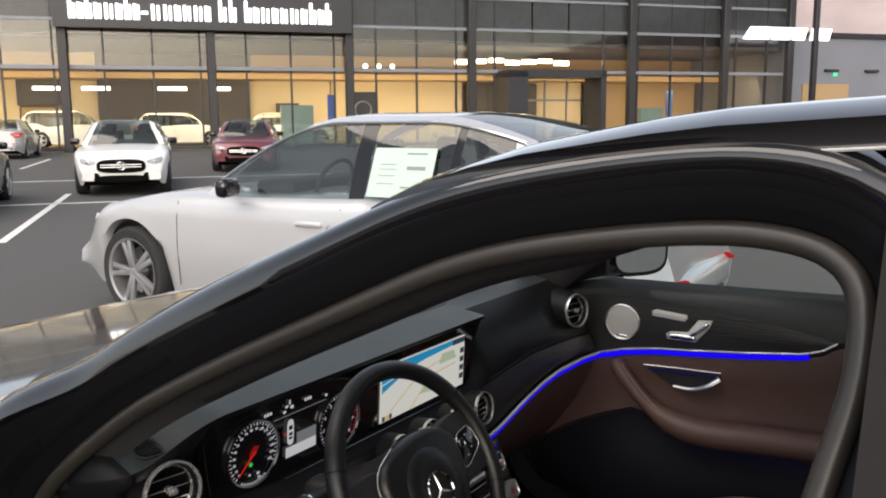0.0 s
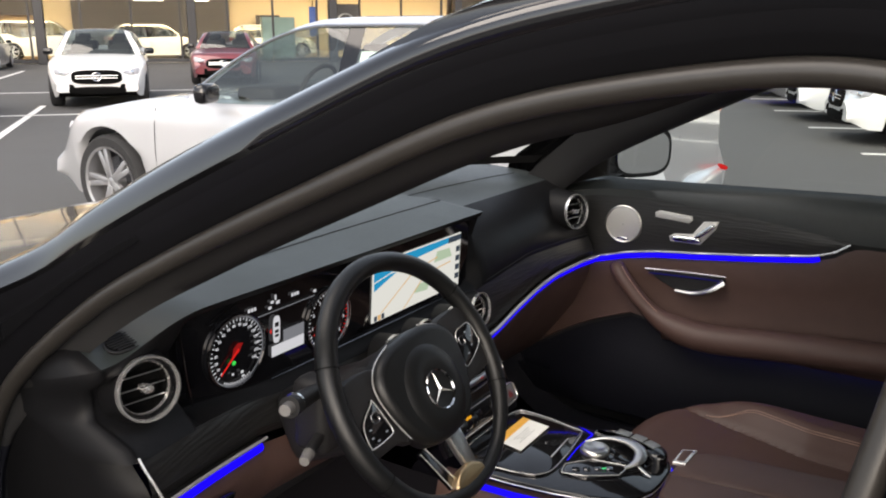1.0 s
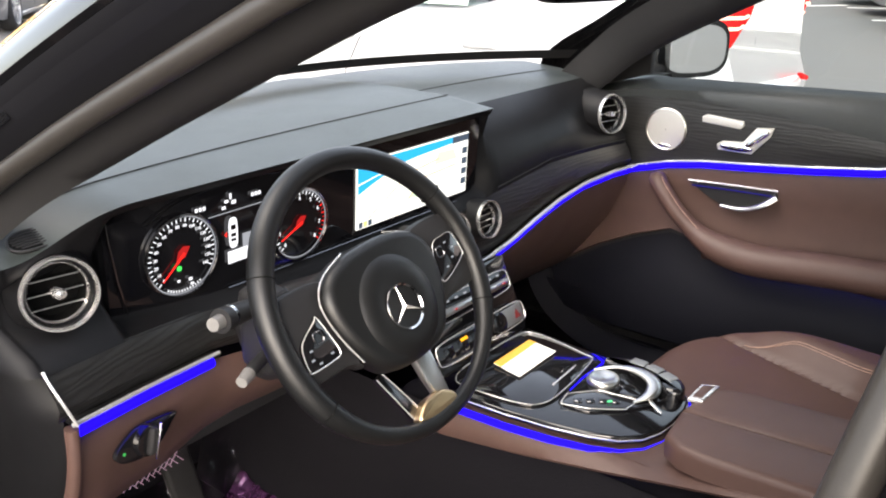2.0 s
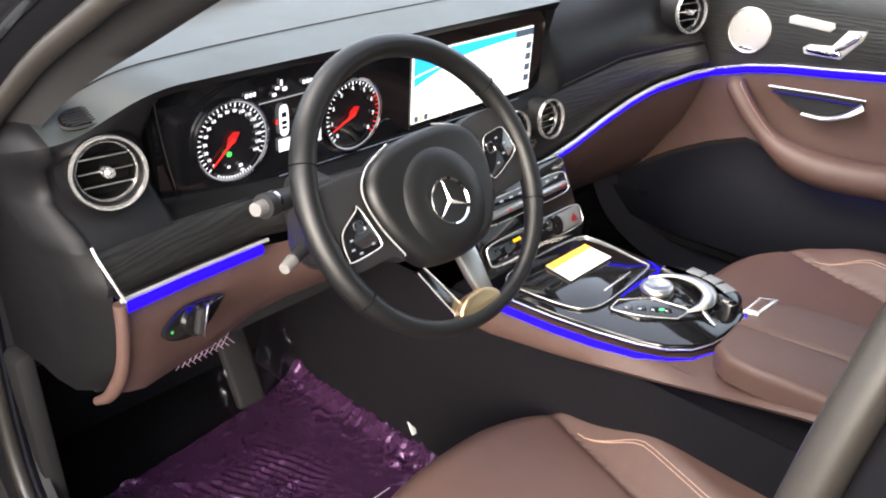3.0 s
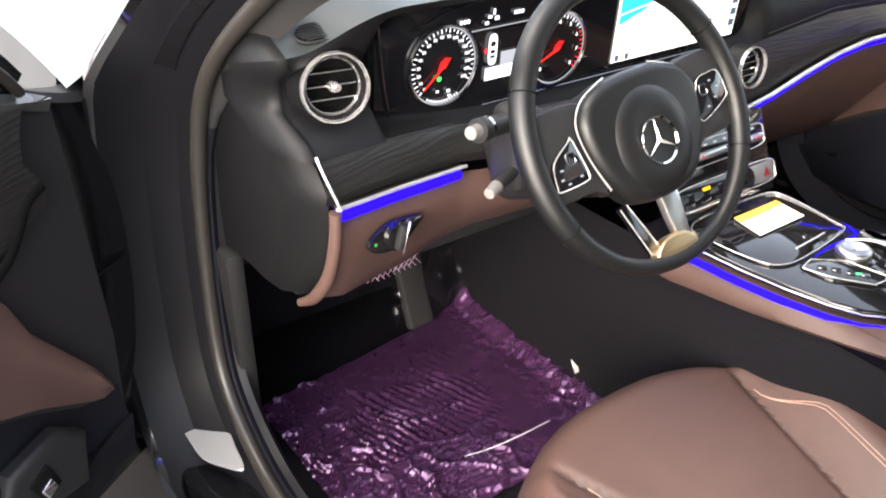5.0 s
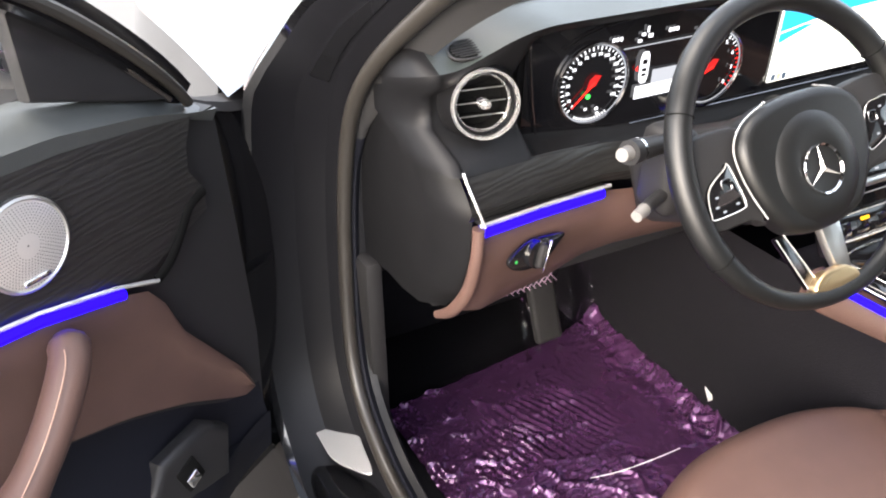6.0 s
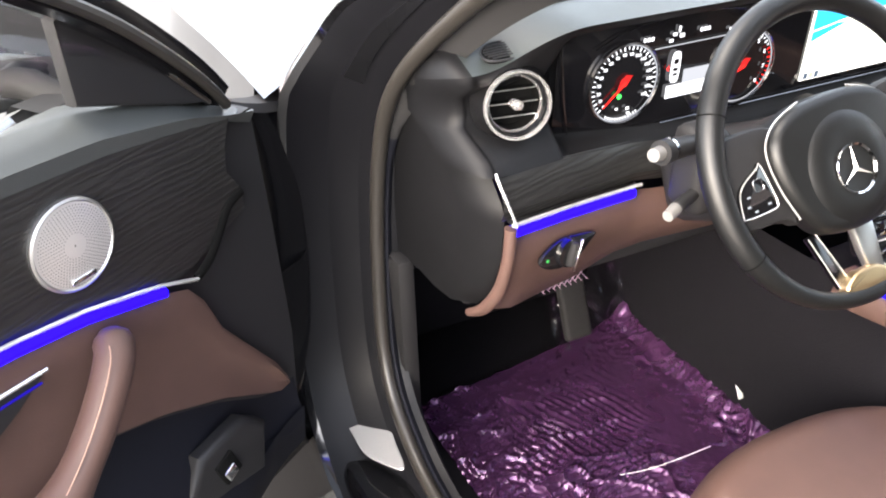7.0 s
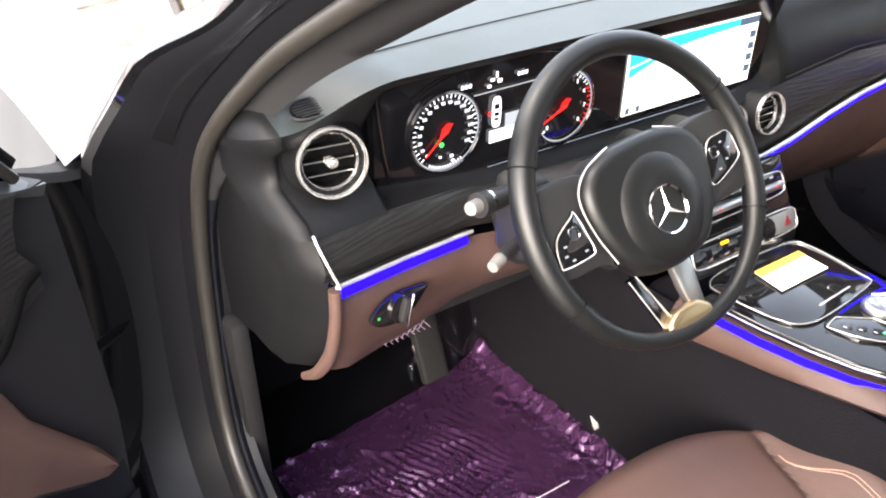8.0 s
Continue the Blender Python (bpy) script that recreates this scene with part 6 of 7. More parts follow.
# ---- seats ----
def cushion(x0, y0, z0):
    """A front seat's cushion: flat middle, raised sides, rolled front edge, and creases at the side seams."""
    rows = []
    for v in np.linspace(0, 1, 60):
        row = []
        for u in np.linspace(-1, 1, 81):
            x = u * 0.252 * (1 - 0.14 * max(0, 1 - v / 0.35) ** 2)
            y = 0.080 - 0.105 * abs(u) ** 3.0 - v * 0.58
            seam = 0.175 - 0.33 * max(0.0, -0.055 - y)
            seam = max(seam, 0.090)
            d = abs(x) - seam
            bol = 0.042 * ease(0.0, 0.075, d) * ease(0.0, -0.22, y) + 0.004 * ease(0.0, 0.02, d)
            crease = -0.010 * math.exp(-(d / 0.006) ** 2) * ease(-0.02, -0.09, y)
            z = 0.012 * (1 - (x / 0.22) ** 2) - 0.020 * v + bol + crease
            z -= 0.20 * max(0, (abs(u) - 0.84) / 0.16) ** 2.4 + 0.15 * max(0, 1 - v / 0.16) ** 2.2
            z += 0.0015 * noise.noise(Vector((x * 9 + x0 * 40, y * 9, 1)))
            row.append((x0 + x, y0 + y, z0 + z))
        rows.append(row)
    return loft(rows, thick=0.06)


def seat(name, x0, y0, z0):
    s = part(name, cushion(x0, y0, z0), BROWN, car, "brown leather front seat cushion with stitched sides", 70)
    for sgn in (-1, 1):
        for off in (0.045, 0.050):
            pts = []
            for y in np.linspace(-0.095, -0.42, 24):
                seam = max(0.175 - 0.33 * max(0.0, -0.055 - y), 0.090)
                f = ease(-0.095, -0.20, y)
                x = sgn * (seam + off * f + 0.004)
                d = abs(x) - seam
                zz = 0.012 * (1 - (x / 0.22) ** 2) - 0.020 * ((0.080 - y) / 0.58) + 0.042 * ease(0.0, 0.075, d) * ease(0.0, -0.22, y) + 0.004 * ease(0, 0.02, d) + 0.001
                pts.append((x0 + x, y0 + y, z0 + zz))
            part("stitching", tube(pts, 0.0008, 5), STITCH, s)
    part("seat_base", rbox(0.40, 0.48, 0.16, Matrix.Translation((x0, y0 - 0.26, 0.33)), 0.03), PLASTIC, s)
    return s


seat("driver_seat", -0.345, 0.0, 0.500)
seat("passenger_seat", 0.35, -0.055, 0.545)

part("cabin_floor", rbox(1.5, 1.6, 0.03, Matrix.Translation((0, 0, 0.235)), 0.005), CARPET, car)
part("firewall", rbox(1.45, 0.05, 0.6, Matrix.Translation((0, 0.78, 0.55)), 0.01), CARPET, car)



# ---- footwell ----
def film_height(x, y):
    """The loose plastic film: ribs of the mat pressed through it, and creases."""
    p = Vector((x, y, 0))
    z = 0.0
    left = 0.45 + 0.75 * ease(-0.48, -0.62, x) + 0.6 * ease(0.30, 0.20, y)
    left *= 1 - 0.8 * ease(-0.40, -0.32, x) * ease(-0.22, -0.27, x)
    r = noise.noise(p * 15 + Vector((7, 2, 0)))
    z += 0.0055 * left * (1 - min(1, abs(r) * 6)) ** 2
    r = noise.noise(p * 38 + Vector((1, 9, 0)))
    z += 0.0022 * left * (1 - min(1, abs(r) * 4)) ** 2
    r = noise.noise(Vector((x * 60 + y * 34, y * 90, 4)))
    z += 0.0014 * left * (1 - min(1, abs(r) * 4)) ** 2
    rim = ease(-0.29, -0.22, x + 0.06 * (y - 0.2))
    r = noise.noise(Vector((x * 34 + y * 30, y * 46, 9)))
    z += 0.004 * rim * (1 - min(1, abs(r) * 3)) ** 2
    fan = ease(0.30, 0.24, y) * ease(0.14, 0.20, y) * ease(-0.62, -0.52, x) * ease(-0.36, -0.44, x)
    z += 0.0014 * fan * math.sin((y + 0.35 * (x + 0.5) ** 2 + 0.02 * noise.noise(p * 18)) * 2 * math.pi / 0.011)
    ribs = ease(-0.62, -0.54, x) * ease(-0.30, -0.38, x) * ease(0.25, 0.31, y) * ease(0.49, 0.43, y)
    ribs *= 0.55 + 0.9 * noise.noise(p * 11 + Vector((2, 5, 0)))
    z += 0.0024 * max(0, ribs) * math.sin((x * 0.93 + y * 0.36 + 0.009 * noise.noise(p * 14)) * 2 * math.pi / 0.0150)
    return 1.35 * z + 0.004 * noise.noise(p * 6)


FILM = surface("purple_film", (0.085, 0.030, 0.090), 0.24, 0.6, 0.2, 160, 0.35, 9, coat=0.5, rough_vary=0.4)
fnt = FILM.node_tree
fco = fnt.nodes.new("ShaderNodeTexCoord")
facet = fnt.nodes.new("ShaderNodeTexVoronoi")
facet.inputs["Scale"].default_value = 75
fnt.links.new(fco.outputs["Object"], facet.inputs["Vector"])
crease = fnt.nodes.new("ShaderNodeBump")
crease.inputs["Strength"].default_value, crease.inputs["Distance"].default_value = 0.35, 0.004
fnt.links.new(facet.outputs["Distance"], crease.inputs["Height"])
fnt.links.new(crease.outputs[0], fnt.nodes["Principled BSDF"].inputs["Normal"])
rows = []
for v in np.linspace(0, 1, 165):
    row = []
    for u in np.linspace(0, 1, 195):
        x = -0.690 + 0.50 * u
        y = 0.12 + 0.40 * v + 0.06 * u * v
        z = 0.276 + film_height(x, y) + 0.022 * ease(0.93, 1.0, u) + 0.02 * ease(0.9, 1.0, v) * ease(0.8, 1.0, u)
        row.append((x, y, z))
    rows.append(row)
film = part("floor_film", loft(rows, thick=0.0008), FILM, None, "", 180)
tagged(film, "crinkled purple plastic protection film over the driver's floor mat", "plastic film")
mat_bm = prism(spline_2d([(-0.69, 0.10), (-0.19, 0.10), (-0.19, 0.54), (-0.40, 0.56), (-0.69, 0.52)], 60), 0.012, Matrix.Translation((0, 0, 0.252)), 0.005)
fm = part("floor_mat", mat_bm, CARPET)
tagged(fm, "black carpet floor mat under plastic film", "floor mat")
# tag on the mat's corner
part("strand", tube(spline([(-0.47, 0.205, 0.292), (-0.42, 0.196, 0.290), (-0.36, 0.190, 0.292), (-0.30, 0.186, 0.296)], 16), 0.0006, 5), PAPER, film)
part("mat_tag", prism([(0, 0), (0.020, -0.006), (0.006, 0.026)], 0.001, pose(-0.197, 0.236, 0.318, 60, 0, 20)), PAPER, film)
# loose clear film hanging over the pedals
CLEAR_FILM = pane_glass("clear_crumpled_film", (0.93, 0.90, 0.94), 0.06)
rows = []
for v in np.linspace(0, 1, 40):
    rows.append([(-0.400 + 0.165 * u, 0.515 + 0.05 * v + 0.016 * noise.noise(Vector((u * 5, v * 4, 2))) + 0.006 * abs(noise.noise(Vector((u * 14, v * 9, 5)))), 0.290 + 0.24 * v) for u in np.linspace(0, 1, 34)])
hang = part("pedal_film", loft(rows), CLEAR_FILM, None, "", 180)
hang.visible_shadow = False
tagged(hang, "clear crumpled plastic film hanging over the pedals", "plastic film")
# pedals
pedal = part("accelerator_pedal", rbox(0.058, 0.020, 0.20, pose(-0.350, 0.545, 0.42, -22, 0, 0), 0.008, 3), END_BLACK, car, "tall black accelerator pedal")
part("brake_pedal", rbox(0.10, 0.022, 0.055, pose(-0.475, 0.54, 0.50, -25, 0, 0), 0.008, 3), PLASTIC, car, "black brake pedal")
bm = bmesh.new()
lm = facing((-0.530, 0.318, 0.624), (-0.25, -0.9, 0.30))
for k in range(-4, 5):
    for s in (-1, 1):
        rbox(0.0009, 0.030, 0.0012, lm @ Matrix.Translation((0.0085 * k, 0.002 * k, 0)) @ Matrix.Rotation(radians(40 * s), 4, "Z"), 0, 1, bm)
part("mesh_panel", bm, surface("pink_wire", (0.45, 0.30, 0.40), 0.35, 0.6), dash, "diamond mesh under the dash")
part("under_dash", rbox(0.50, 0.20, 0.03, Matrix.Translation((-0.44, 0.42, 0.640)), 0.008), PLASTIC, dash)
part("side_kick", rbox(0.03, 0.36, 0.40, Matrix.Translation((-0.735, 0.60, 0.46)), 0.01), END_BLACK, car)
part("tunnel_carpet", loft([[(-0.125, y, 0.60), (-0.150, y, 0.55), (-0.165, y, 0.45), (-0.180, y, 0.33), (-0.205, y, 0.25)] for y in np.linspace(0.72, -0.60, 12)], thick=-0.005), CARPET, car)


# ---- front doors: shaped closed on the right-hand side, then set in place ----
SWITCH = surface("pale_satin_switch", (0.60, 0.59, 0.56), 0.38, 0.35, 0, 900, 0.05, 6)
PERF = surface("perforated_metal", (0.66, 0.65, 0.63), 0.30, 0.60, 0, 900, 0.05, 6)

BOWL_LIGHT = glow("bowl_blue", (0.03, 0.01, 1.0), 0.05)
POCKET_LIGHT = glow("pocket_blue", (0.02, 0.005, 1.0), 3.0)


def door_top(y):
    return ramp(y, [(-0.62, 1.040), (-0.37, 1.036), (0.0, 1.026), (0.11, 1.024), (0.21, 1.018), (0.33, 0.992), (0.40, 0.960), (0.44, 0.945)])


def wood_top(y):
    return ramp(y, [(-0.62, 0.93), (-0.375, 0.930), (-0.25, 0.948), (-0.10, 0.966), (0.095, 0.982), (0.22, 0.976), (0.35, 0.960), (0.40, 0.953)])


def line_z(y):
    return ramp(y, [(-0.62, 0.93), (-0.40, 0.930), (-0.375, 0.924), (-0.345, 0.902), (-0.30, 0.888), (-0.17, 0.871), (-0.04, 0.857), (0.06, 0.848), (0.14, 0.835), (0.24, 0.808), (0.30, 0.784)])


def brown_low(y):
    return ramp(y, [(-0.62, 0.655), (-0.06, 0.640), (0.03, 0.655), (0.12, 0.672), (0.21, 0.640), (0.30, 0.595), (0.40, 0.530), (0.425, 0.53)])


def brown_top(y):
    if y < 0.295:
        return line_z(y) - 0.012
    return ramp(y, [(0.295, 0.776), (0.315, 0.708), (0.357, 0.650), (0.407, 0.582), (0.425, 0.545)])


def front_door(name, D, label, seen=True, aim=(-0.54, -0.84, 0.0)):
    def put(pname, bm, mat, parent, text="", smooth=45):
        bmesh.ops.transform(bm, matrix=D, verts=bm.verts)
        return part(pname, bm, mat, parent, text, smooth)

    rows = []
    for y in np.linspace(0.605, -0.60, 20):
        w = 0.925 - 0.03 * ease(0.2, 0.7, y)
        rows.append([(0.80, y, 0.32), (w - 0.02, y, 0.30), (w, y, 0.55), (w - 0.01, y, 0.76), (w - 0.04, y, 0.86 + 0.07 * ease(0.62, 0.30, y)), (0.845, y, 0.905 + 0.11 * ease(0.58, 0.25, y) - 0.018 * ease(0.25, 0.12, y)), (0.80, y, 0.905 + 0.11 * ease(0.58, 0.25, y) - 0.018 * ease(0.25, 0.12, y))])
    bm = loft(rows, False, True)
    bm.verts.ensure_lookup_table()
    cap(bm, [bm.verts[j] for j in range(7)])
    cap(bm, [bm.verts[len(bm.verts) - 7 + j] for j in range(7)])
    door = put(name, bm, BLACK_PAINT, car, label)
    rows = [[(x, y, 0.908 + 0.11 * ease(0.58, 0.25, y) - dz) for x, dz in ((0.858, 0.012), (0.845, 0.0), (0.80, 0.0), (0.792, 0.012))] for y in np.linspace(0.608, 0.20, 14)]
    put("belt_seal", loft(rows, thick=-0.003), END_BLACK, door, "black rubber strip on the door top")
    # front edge of the trim
    edge = [(0.445, 0.945), (0.455, 0.78), (0.462, 0.60), (0.452, 0.47), (0.40, 0.40), (0.30, 0.36), (-0.60, 0.36), (-0.60, 0.93), (0.28, 0.93)]
    put("trim_carrier", prism(edge, 0.045, Matrix(((0, 0, 1, 0.755), (1, 0, 0, 0), (0, 1, 0, 0), (0, 0, 0, 1))), 0.0), PLASTIC, door, "black plastic door trim edge")
    ys = np.linspace(0.435, -0.61, 44)
    rows = [[(0.845, y, door_top(y) - 0.014 - 0.016 * ease(0.25, 0.12, y)), (0.80, y, door_top(y) + 0.004 - 0.014 * ease(0.25, 0.12, y)), (0.768, y, door_top(y)), (0.748, y, door_top(y) - 0.016), (0.738, y, (door_top(y) + wood_top(y)) / 2 - 0.002), (0.742, y, wood_top(y) - 0.004)] for y in ys]
    put("upper_pad", loft(rows, thick=-0.004), DOOR_PAD, door, "black stitched upper door pad", 60)
    ys = np.linspace(0.395, -0.375, 40)
    fy = lambda y, z: y - 0.028 * math.exp(-((z - 0.885) / 0.04) ** 2) * ease(0.30, 0.39, y)
    rows = [[(0.741 - 0.004 * math.sin(math.pi * k), fy(y, line_z(min(y, 0.3)) * (1 - k) + wood_top(y) * k), max(line_z(min(y, 0.30)), 0.80 + 0.32 * max(0, y - 0.29)) * (1 - k) + wood_top(y) * k) for k in (0, 0.25, 0.5, 0.75, 1)] for y in ys]
    put("wood_panel", loft(rows, thick=-0.004), WOOD, door, "black open-pore wood door panel")
    put("trim_notch", tube(spline([(0.7385, 0.296, 0.787), (0.7385, 0.322, 0.800), (0.7385, 0.346, 0.826), (0.7385, 0.366, 0.850), (0.7385, 0.392, 0.860)], 24), 0.0075, 8, flat=0.35, up=(1, 0, 0)), WELL, door, "dark gap at the end of the wood")
    ys = np.linspace(0.295, -0.376, 50)
    put("chrome_line", tube([(0.735, y, line_z(y) + 0.002) for y in ys], 0.0026, 8, up=(1, 0, 0)), TRIM, door)
    ys = np.linspace(0.245, -0.315, 44)
    put("light_strip", tube([(0.736, y, line_z(y) - 0.008) for y in ys], 0.0062, 8, up=(1, 0, 0)), BLUE_LIGHT, door, "glowing blue ambient light strip")
    # brown leather field
    rows = []
    for y in np.linspace(0.424, -0.61, 52):
        t, b = brown_top(y), brown_low(y)
        if t < b + 0.01:
            t = b + 0.01
        dip = 0.004 * ease(0.20, 0.0, y)
        rows.append([(0.741, y, t), (0.737, y, t - 0.012 if t - 0.012 > b else t - 0.004), (0.742 + dip, y, t * 0.66 + b * 0.34), (0.746 + dip, y, t * 0.33 + b * 0.67), (0.738, y, b + 0.006), (0.752, y, b)])
    put("leather_panel", loft(rows, thick=-0.006), BROWN, door, "brown leather door panel", 60)
    path = spline([(0.728, 0.160, 0.802), (0.704, 0.138, 0.784), (0.690, 0.078, 0.728), (0.684, 0.008, 0.684), (0.682, -0.09, 0.666), (0.684, -0.26, 0.678), (0.690, -0.60, 0.70)], 40)
    put("pull_handle", tube(path, [0.012 + 0.009 * ease(0, 3, k) + 0.018 * ease(14, 24, k) for k in range(40)], 14, up=(0, 0, 1), flat=0.9), BROWN, door, "brown leather armrest and pull handle", 60)
    put("handle_seam", tube([p + Vector((-0.015, -0.016, 0.010)) for p in path[3:18]], 0.0007, 5), STITCH, door)
    shelf = [[(0.745, y, 0.672), (0.70, y, 0.690), (0.672, y, 0.672), (0.690, y, 0.640), (0.745, y, 0.630)] for y in np.linspace(0.02, -0.60, 20)]
    put("armrest", loft(shelf), BROWN, door, "brown leather door armrest", 60)
    # inside handle in its bowl
    hm = Matrix(((0, 0, -1, 0.741), (1, 0, 0, -0.012), (0, 1, 0, 0.787), (0, 0, 0, 1)))
    bowl = [(0.100, 0.012), (0.06, -0.012), (0.02, -0.030), (-0.03, -0.036), (-0.075, -0.020), (-0.100, 0.010), (-0.095, 0.020)]
    put("handle_bowl", prism(bowl, 0.004, hm @ Matrix.Translation((0, 0, -0.002))), PLASTIC, door, "dark recess lit faintly blue")
    put("bowl_edge", tube([hm @ Vector((p[0], p[1], 0.004)) for p in spline([(0.1, 0.014, 0), (0, 0.019, 0), (-0.1, 0.022, 0)], 16)], 0.0022, 6), TRIM, door)
    put("bowl_light", tube([hm @ Vector((p[0], p[1] - 0.006, 0.005)) for p in spline([(0.09, 0.010, 0), (0, 0.014, 0), (-0.09, 0.016, 0)], 16)], 0.0014, 6), BOWL_LIGHT, door, "faint blue light in the handle recess")
    put("release_lever", tube([hm @ Vector(p) for p in spline([(0.02, -0.030, 0.006), (-0.03, -0.028, 0.012), (-0.07, -0.012, 0.016), (-0.098, 0.010, 0.008)], 16)], [0.004 + 0.006 * k / 15 for k in range(16)], 8, flat=0.5), SATIN, door, "satin metal door release")
    # loudspeaker
    sm = Matrix(((0, 0, -1, 0.738), (-1, 0, 0, 0.152), (0, 1, 0, 0.909), (0, 0, 0, 1)))
    speaker = put("speaker", lathe([(0.0485, -0.004), (0.0485, 0.004), (0.046, 0.0055), (0.044, 0.004)], 48, sm), SATIN, door, "round perforated metal loudspeaker grille")
    put("grille", lathe([(0.045, 0.004), (0.03, 0.0055), (0.001, 0.006)], 48, sm), PERF, speaker)
    bm = bmesh.new()
    for ring_r, count in [(0.0135 + 0.0028 * k, 24 + 5 * k) for k in range(11)]:
        for k in range(count):
            a = 2 * math.pi * k / count
            if seen:
                c = sm @ Vector((ring_r * math.cos(a), ring_r * math.sin(a), 0.0064))
                bm.faces.new([bm.verts.new(c + sm.to_3x3() @ Vector((0.0006 * math.cos(q), 0.0006 * math.sin(q), 0))) for q in (0, 1.05, 2.1, 3.14, 4.19, 5.24)])
    if seen:
        put("hole_pattern", bm, WELL, speaker)
    else:
        bm.free()
    put("name_bar", rbox(0.030, 0.006, 0.002, sm @ Matrix.Translation((0.0, -0.036, 0.0065)), 0.001, 1), CHROME, speaker)
    # seat buttons
    def plate(y, z, pts, pname, mat, depth=0.005, bev=0.002):
        m = Matrix(((0, 0, -1, 0.7385), (-1, 0, 0, y), (0, 1, 0, z), (0, 0, 0, 1)))
        return put(pname, prism(pts, depth, m, bev), mat, door)
    plate(0.025, 0.943, [(-0.045, -0.006), (0.04, -0.012), (0.048, -0.004), (0.046, 0.006), (-0.035, 0.012), (-0.046, 0.006)], "memory_buttons", SWITCH)
    plate(-0.03, 0.905, [(-0.058, -0.024), (0.015, -0.024), (0.050, 0.018), (0.056, 0.038), (0.02, 0.034), (-0.005, 0.0), (-0.050, -0.004), (-0.062, -0.012)], "seat_switch_plate", SWITCH)
    plate(-0.012, 0.892, oval(0.036, 0.008, 20, power=3), "cushion_switch", CHROME, 0.014, 0.004)
    m = Matrix(((0, 0, -1, 0.7385), (-1, 0, 0, -0.055), (0, 1, 0, 0.915), (0, 0, 0, 1))) @ Matrix.Rotation(radians(42), 4, "Z")
    put("backrest_switch", prism(oval(0.030, 0.007, 20, power=3), 0.014, m, 0.004), CHROME, door)
    put("pocket_light", tube([(0.748, y, 0.633) for y in np.linspace(-0.03, -0.50, 12)], 0.004, 6), POCKET_LIGHT, door, "blue pocket light under the armrest")
    # lower door with its pocket
    rows = []
    for y in np.linspace(0.45, -0.60, 30):
        b = brown_low(min(y, 0.42)) + 0.004
        out = 0.03 * ease(0.42, 0.25, y)
        rows.append([(0.756, y, b), (0.752, y, b - 0.05), (0.744 - out * 0.5, y, b - 0.09), (0.742 - out, y, 0.47), (0.750 - out, y, 0.40), (0.775, y, 0.365)])
    put("lower_panel", loft(rows, thick=-0.006), LOWER_TRIM, door, "black plastic lower door panel, its colour darkened for shade", 50)
    wedge = prism([(-0.065, -0.04), (0.085, -0.075), (0.10, 0.0), (0.06, 0.035), (-0.02, 0.03)], 0.022, Matrix(((0, 0, -1, 0.738), (1, 0, 0, 0.245), (0, 1, 0, 0.535), (0, 0, 0, 1))), 0.010, 3)
    if seen:
        put("switch_housing", wedge, PLASTIC, door, "dark switch housing")
    if seen:
        put("boot_release", rbox(0.008, 0.020, 0.020, Matrix.Translation((0.712, 0.262, 0.516)) @ Matrix.Rotation(radians(20), 4, "X"), 0.003), CHROME, door, "small chrome boot release switch")
    if seen:
        put("switch_well", rbox(0.006, 0.032, 0.042, Matrix.Translation((0.715, 0.262, 0.522)) @ Matrix.Rotation(radians(20), 4, "X"), 0.002), WELL, door)
    # window frame, mirror corner and glass
    ids = [i for i in range(n) if ring[i].z > 0.935]
    flip = Matrix.Diagonal((-1, 1, 1, 1))
    order = sorted(ids, key=lambda i: (i - ids[0]) % n)
    lo = [flip @ outward(i, 0.010, -0.028) for i in order]
    hi = [flip @ outward(i, 0.050, -0.030) for i in order]
    rows = [lo, [p + Vector((0.028, 0, 0)) for p in lo], [p + Vector((0.030, 0, 0)) for p in hi], hi]
    put("window_frame", loft(rows, True), PIANO, door, "gloss black window frame", 50)
    put("frame_seal", tube([p + Vector((-0.004, 0, 0)) for p in [flip @ outward(i, 0.026, -0.024) for i in order]], 0.007, 8), RUBBER, door)
    gl = [flip @ outward(i, 0.0, -0.042) for i in order]
    rows = []
    for p in gl:
        rows.append([p, Vector((0.80, p.y * 0.96 - 0.01, max(0.97, door_top(p.y) - 0.03)))])
    g = put("window_glass", loft(rows, thick=0.004), SIDE_GLASS if not seen else GLASS, door, "clear side window", 60)
    sail = [(0.209, 1.124), (0.25, 1.098), (0.29, 1.066), (0.335, 1.020), (0.385, 0.972), (0.34, 0.984), (0.28, 1.004), (0.211, 1.026)]
    put("mirror_corner", prism(sail, 0.016, Matrix(((0, 0, -1, 0.772), (1, 0, 0, 0), (0, 1, 0, 0), (0, 0, 0, 1))), 0.006, 2), PLASTIC, door, "black mirror corner cover")
    put("corner_edge", tube([(0.758, y, z) for y, z in sail[:5]], 0.003, 6), RUBBER, door)
    gm = facing((0.950, 0.190, 1.065) if not seen else (0.918, 0.225, 1.075), aim) @ Matrix.Scale(1.25 if seen else 1.0, 4)
    head = put("door_mirror", prism(oval(0.100, 0.070, 32, power=3.2), 0.09, gm @ Matrix.Rotation(radians(180), 4, "Y"), 0.04, 4), PIANO, door, "black door mirror")
    put("mirror_glass", prism(oval(0.086, 0.057, 32, power=3.2), 0.003, gm @ Matrix.Translation((0, 0, 0.004))), MIRROR, head)
    put("mirror_foot", tube([(0.82, 0.26, 1.0), (0.88, 0.25, 1.02), (0.93, 0.24, 1.02)], 0.018, 10), END_BLACK, head)
    return door


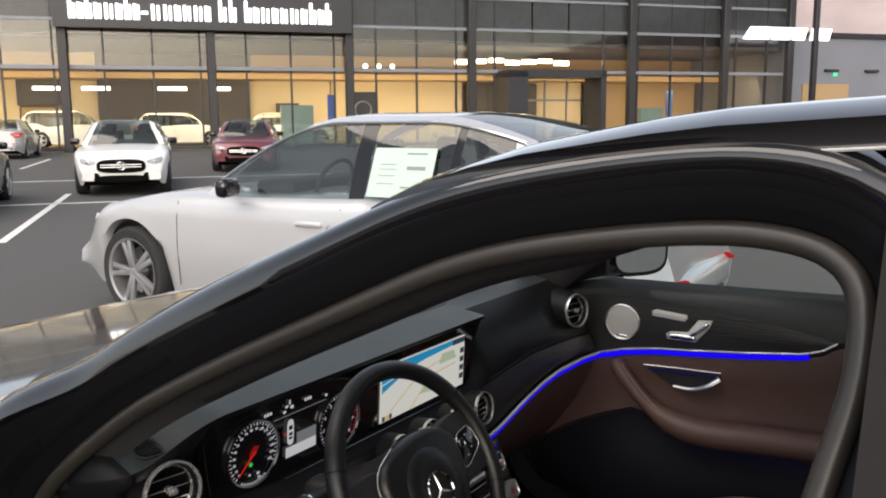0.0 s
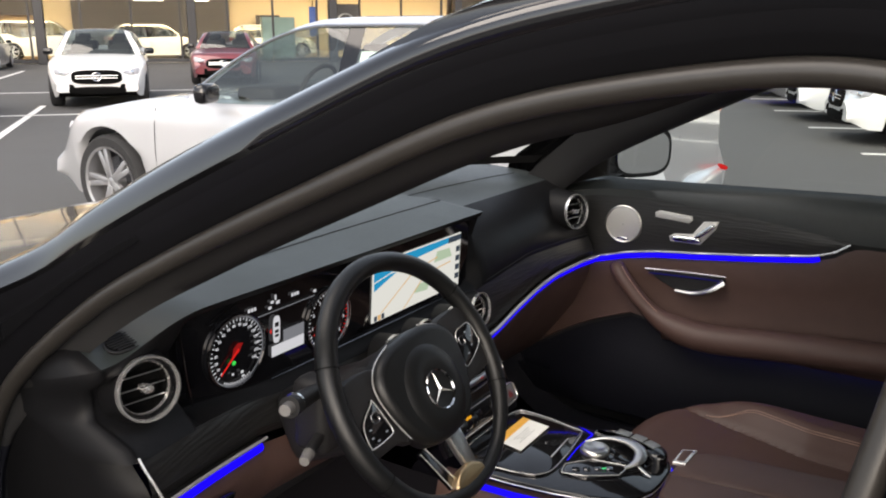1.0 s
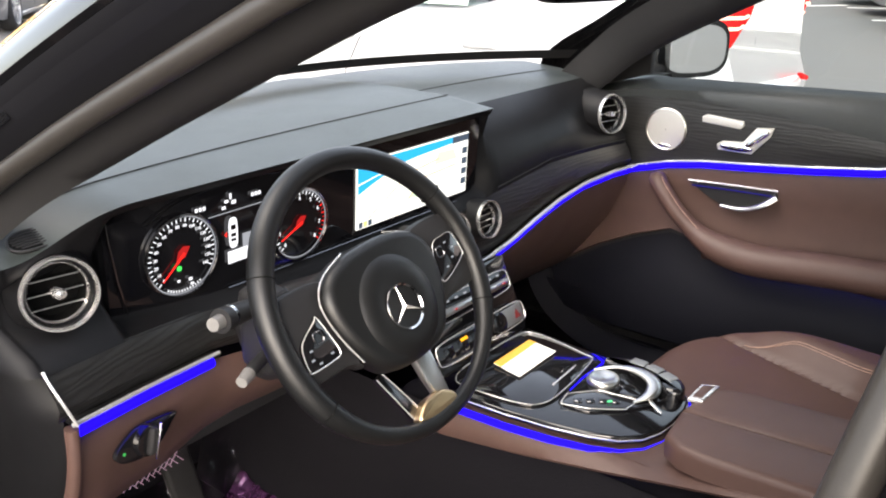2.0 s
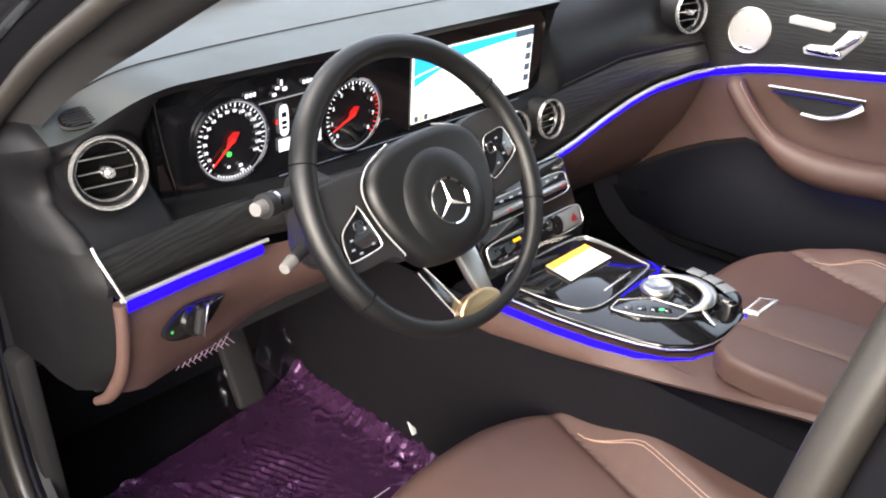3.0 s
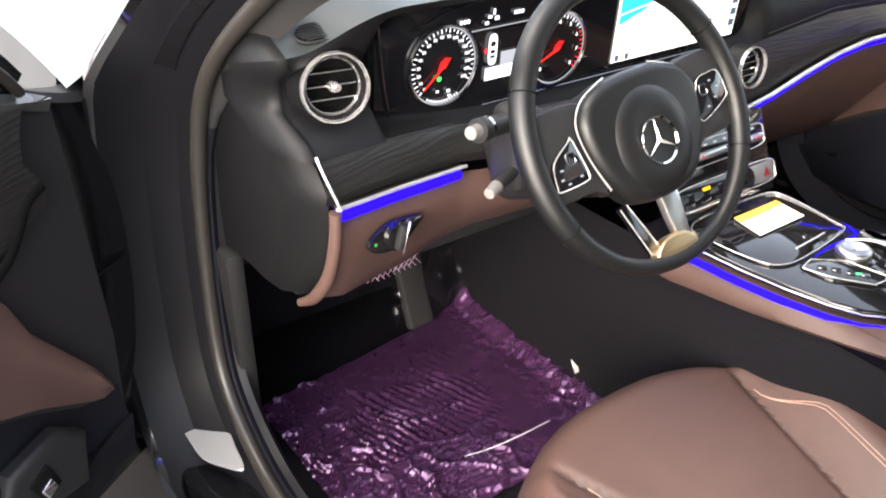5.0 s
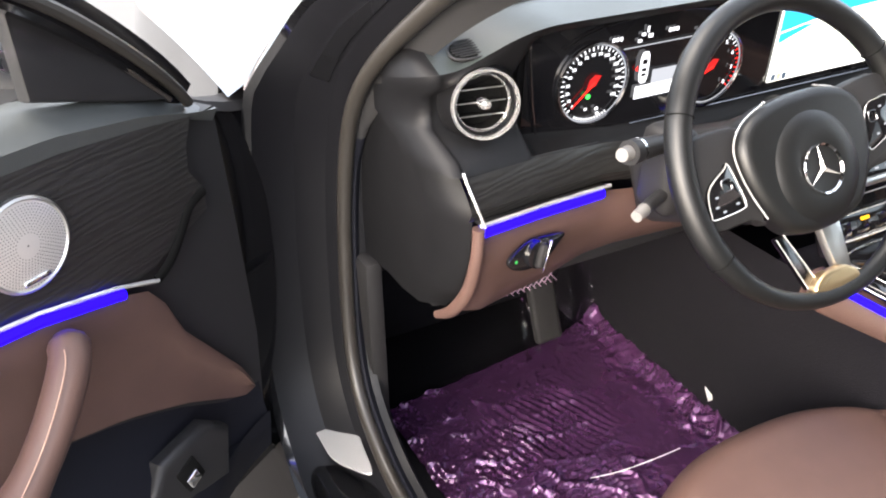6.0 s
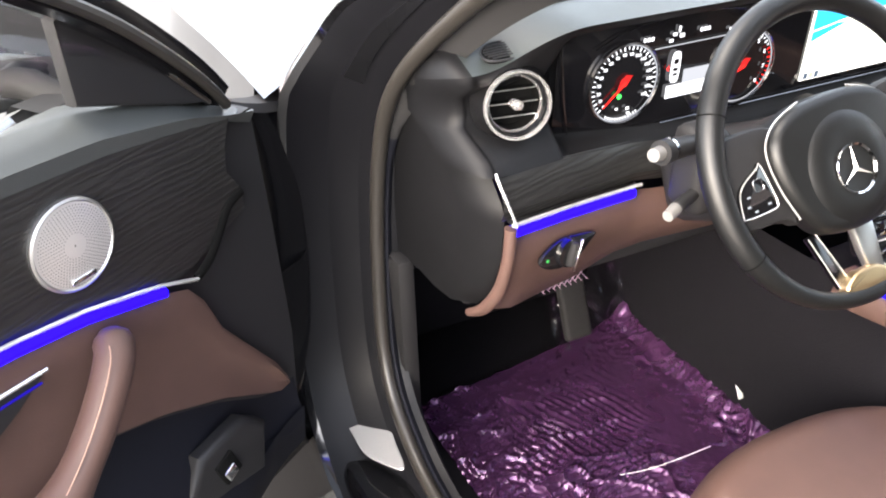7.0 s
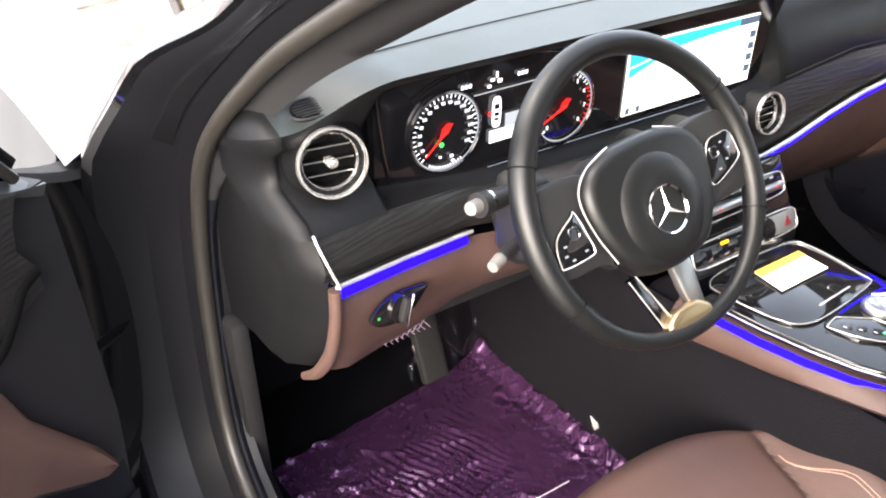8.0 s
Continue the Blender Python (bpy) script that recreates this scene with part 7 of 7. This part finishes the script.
front_door("passenger_door", Matrix(), "closed passenger door with brown and black trim", False)
HINGE = Matrix.Translation((-0.875, 0.60, 0)) @ Matrix.Rotation(radians(-54.8), 4, "Z") @ Matrix.Translation((0.875, -0.60, 0))
dd = front_door("driver_door", HINGE @ Matrix.Diagonal((-1, 1, 1, 1)), "open driver's door with brown and black trim", aim=(-0.92, -0.40, 0.0))
for z in (0.50, 0.80):
    part("hinge", rbox(0.05, 0.07, 0.06, Matrix.Translation((-0.86, 0.60, z)), 0.012), BLACK_PAINT, dd, "black painted door hinge")
part("check_strap", tube([(-0.84, 0.56, 0.66), (-0.88, 0.50, 0.66), (-0.93, 0.47, 0.66)], 0.010, 8, flat=0.4), BLACK_PAINT, dd)
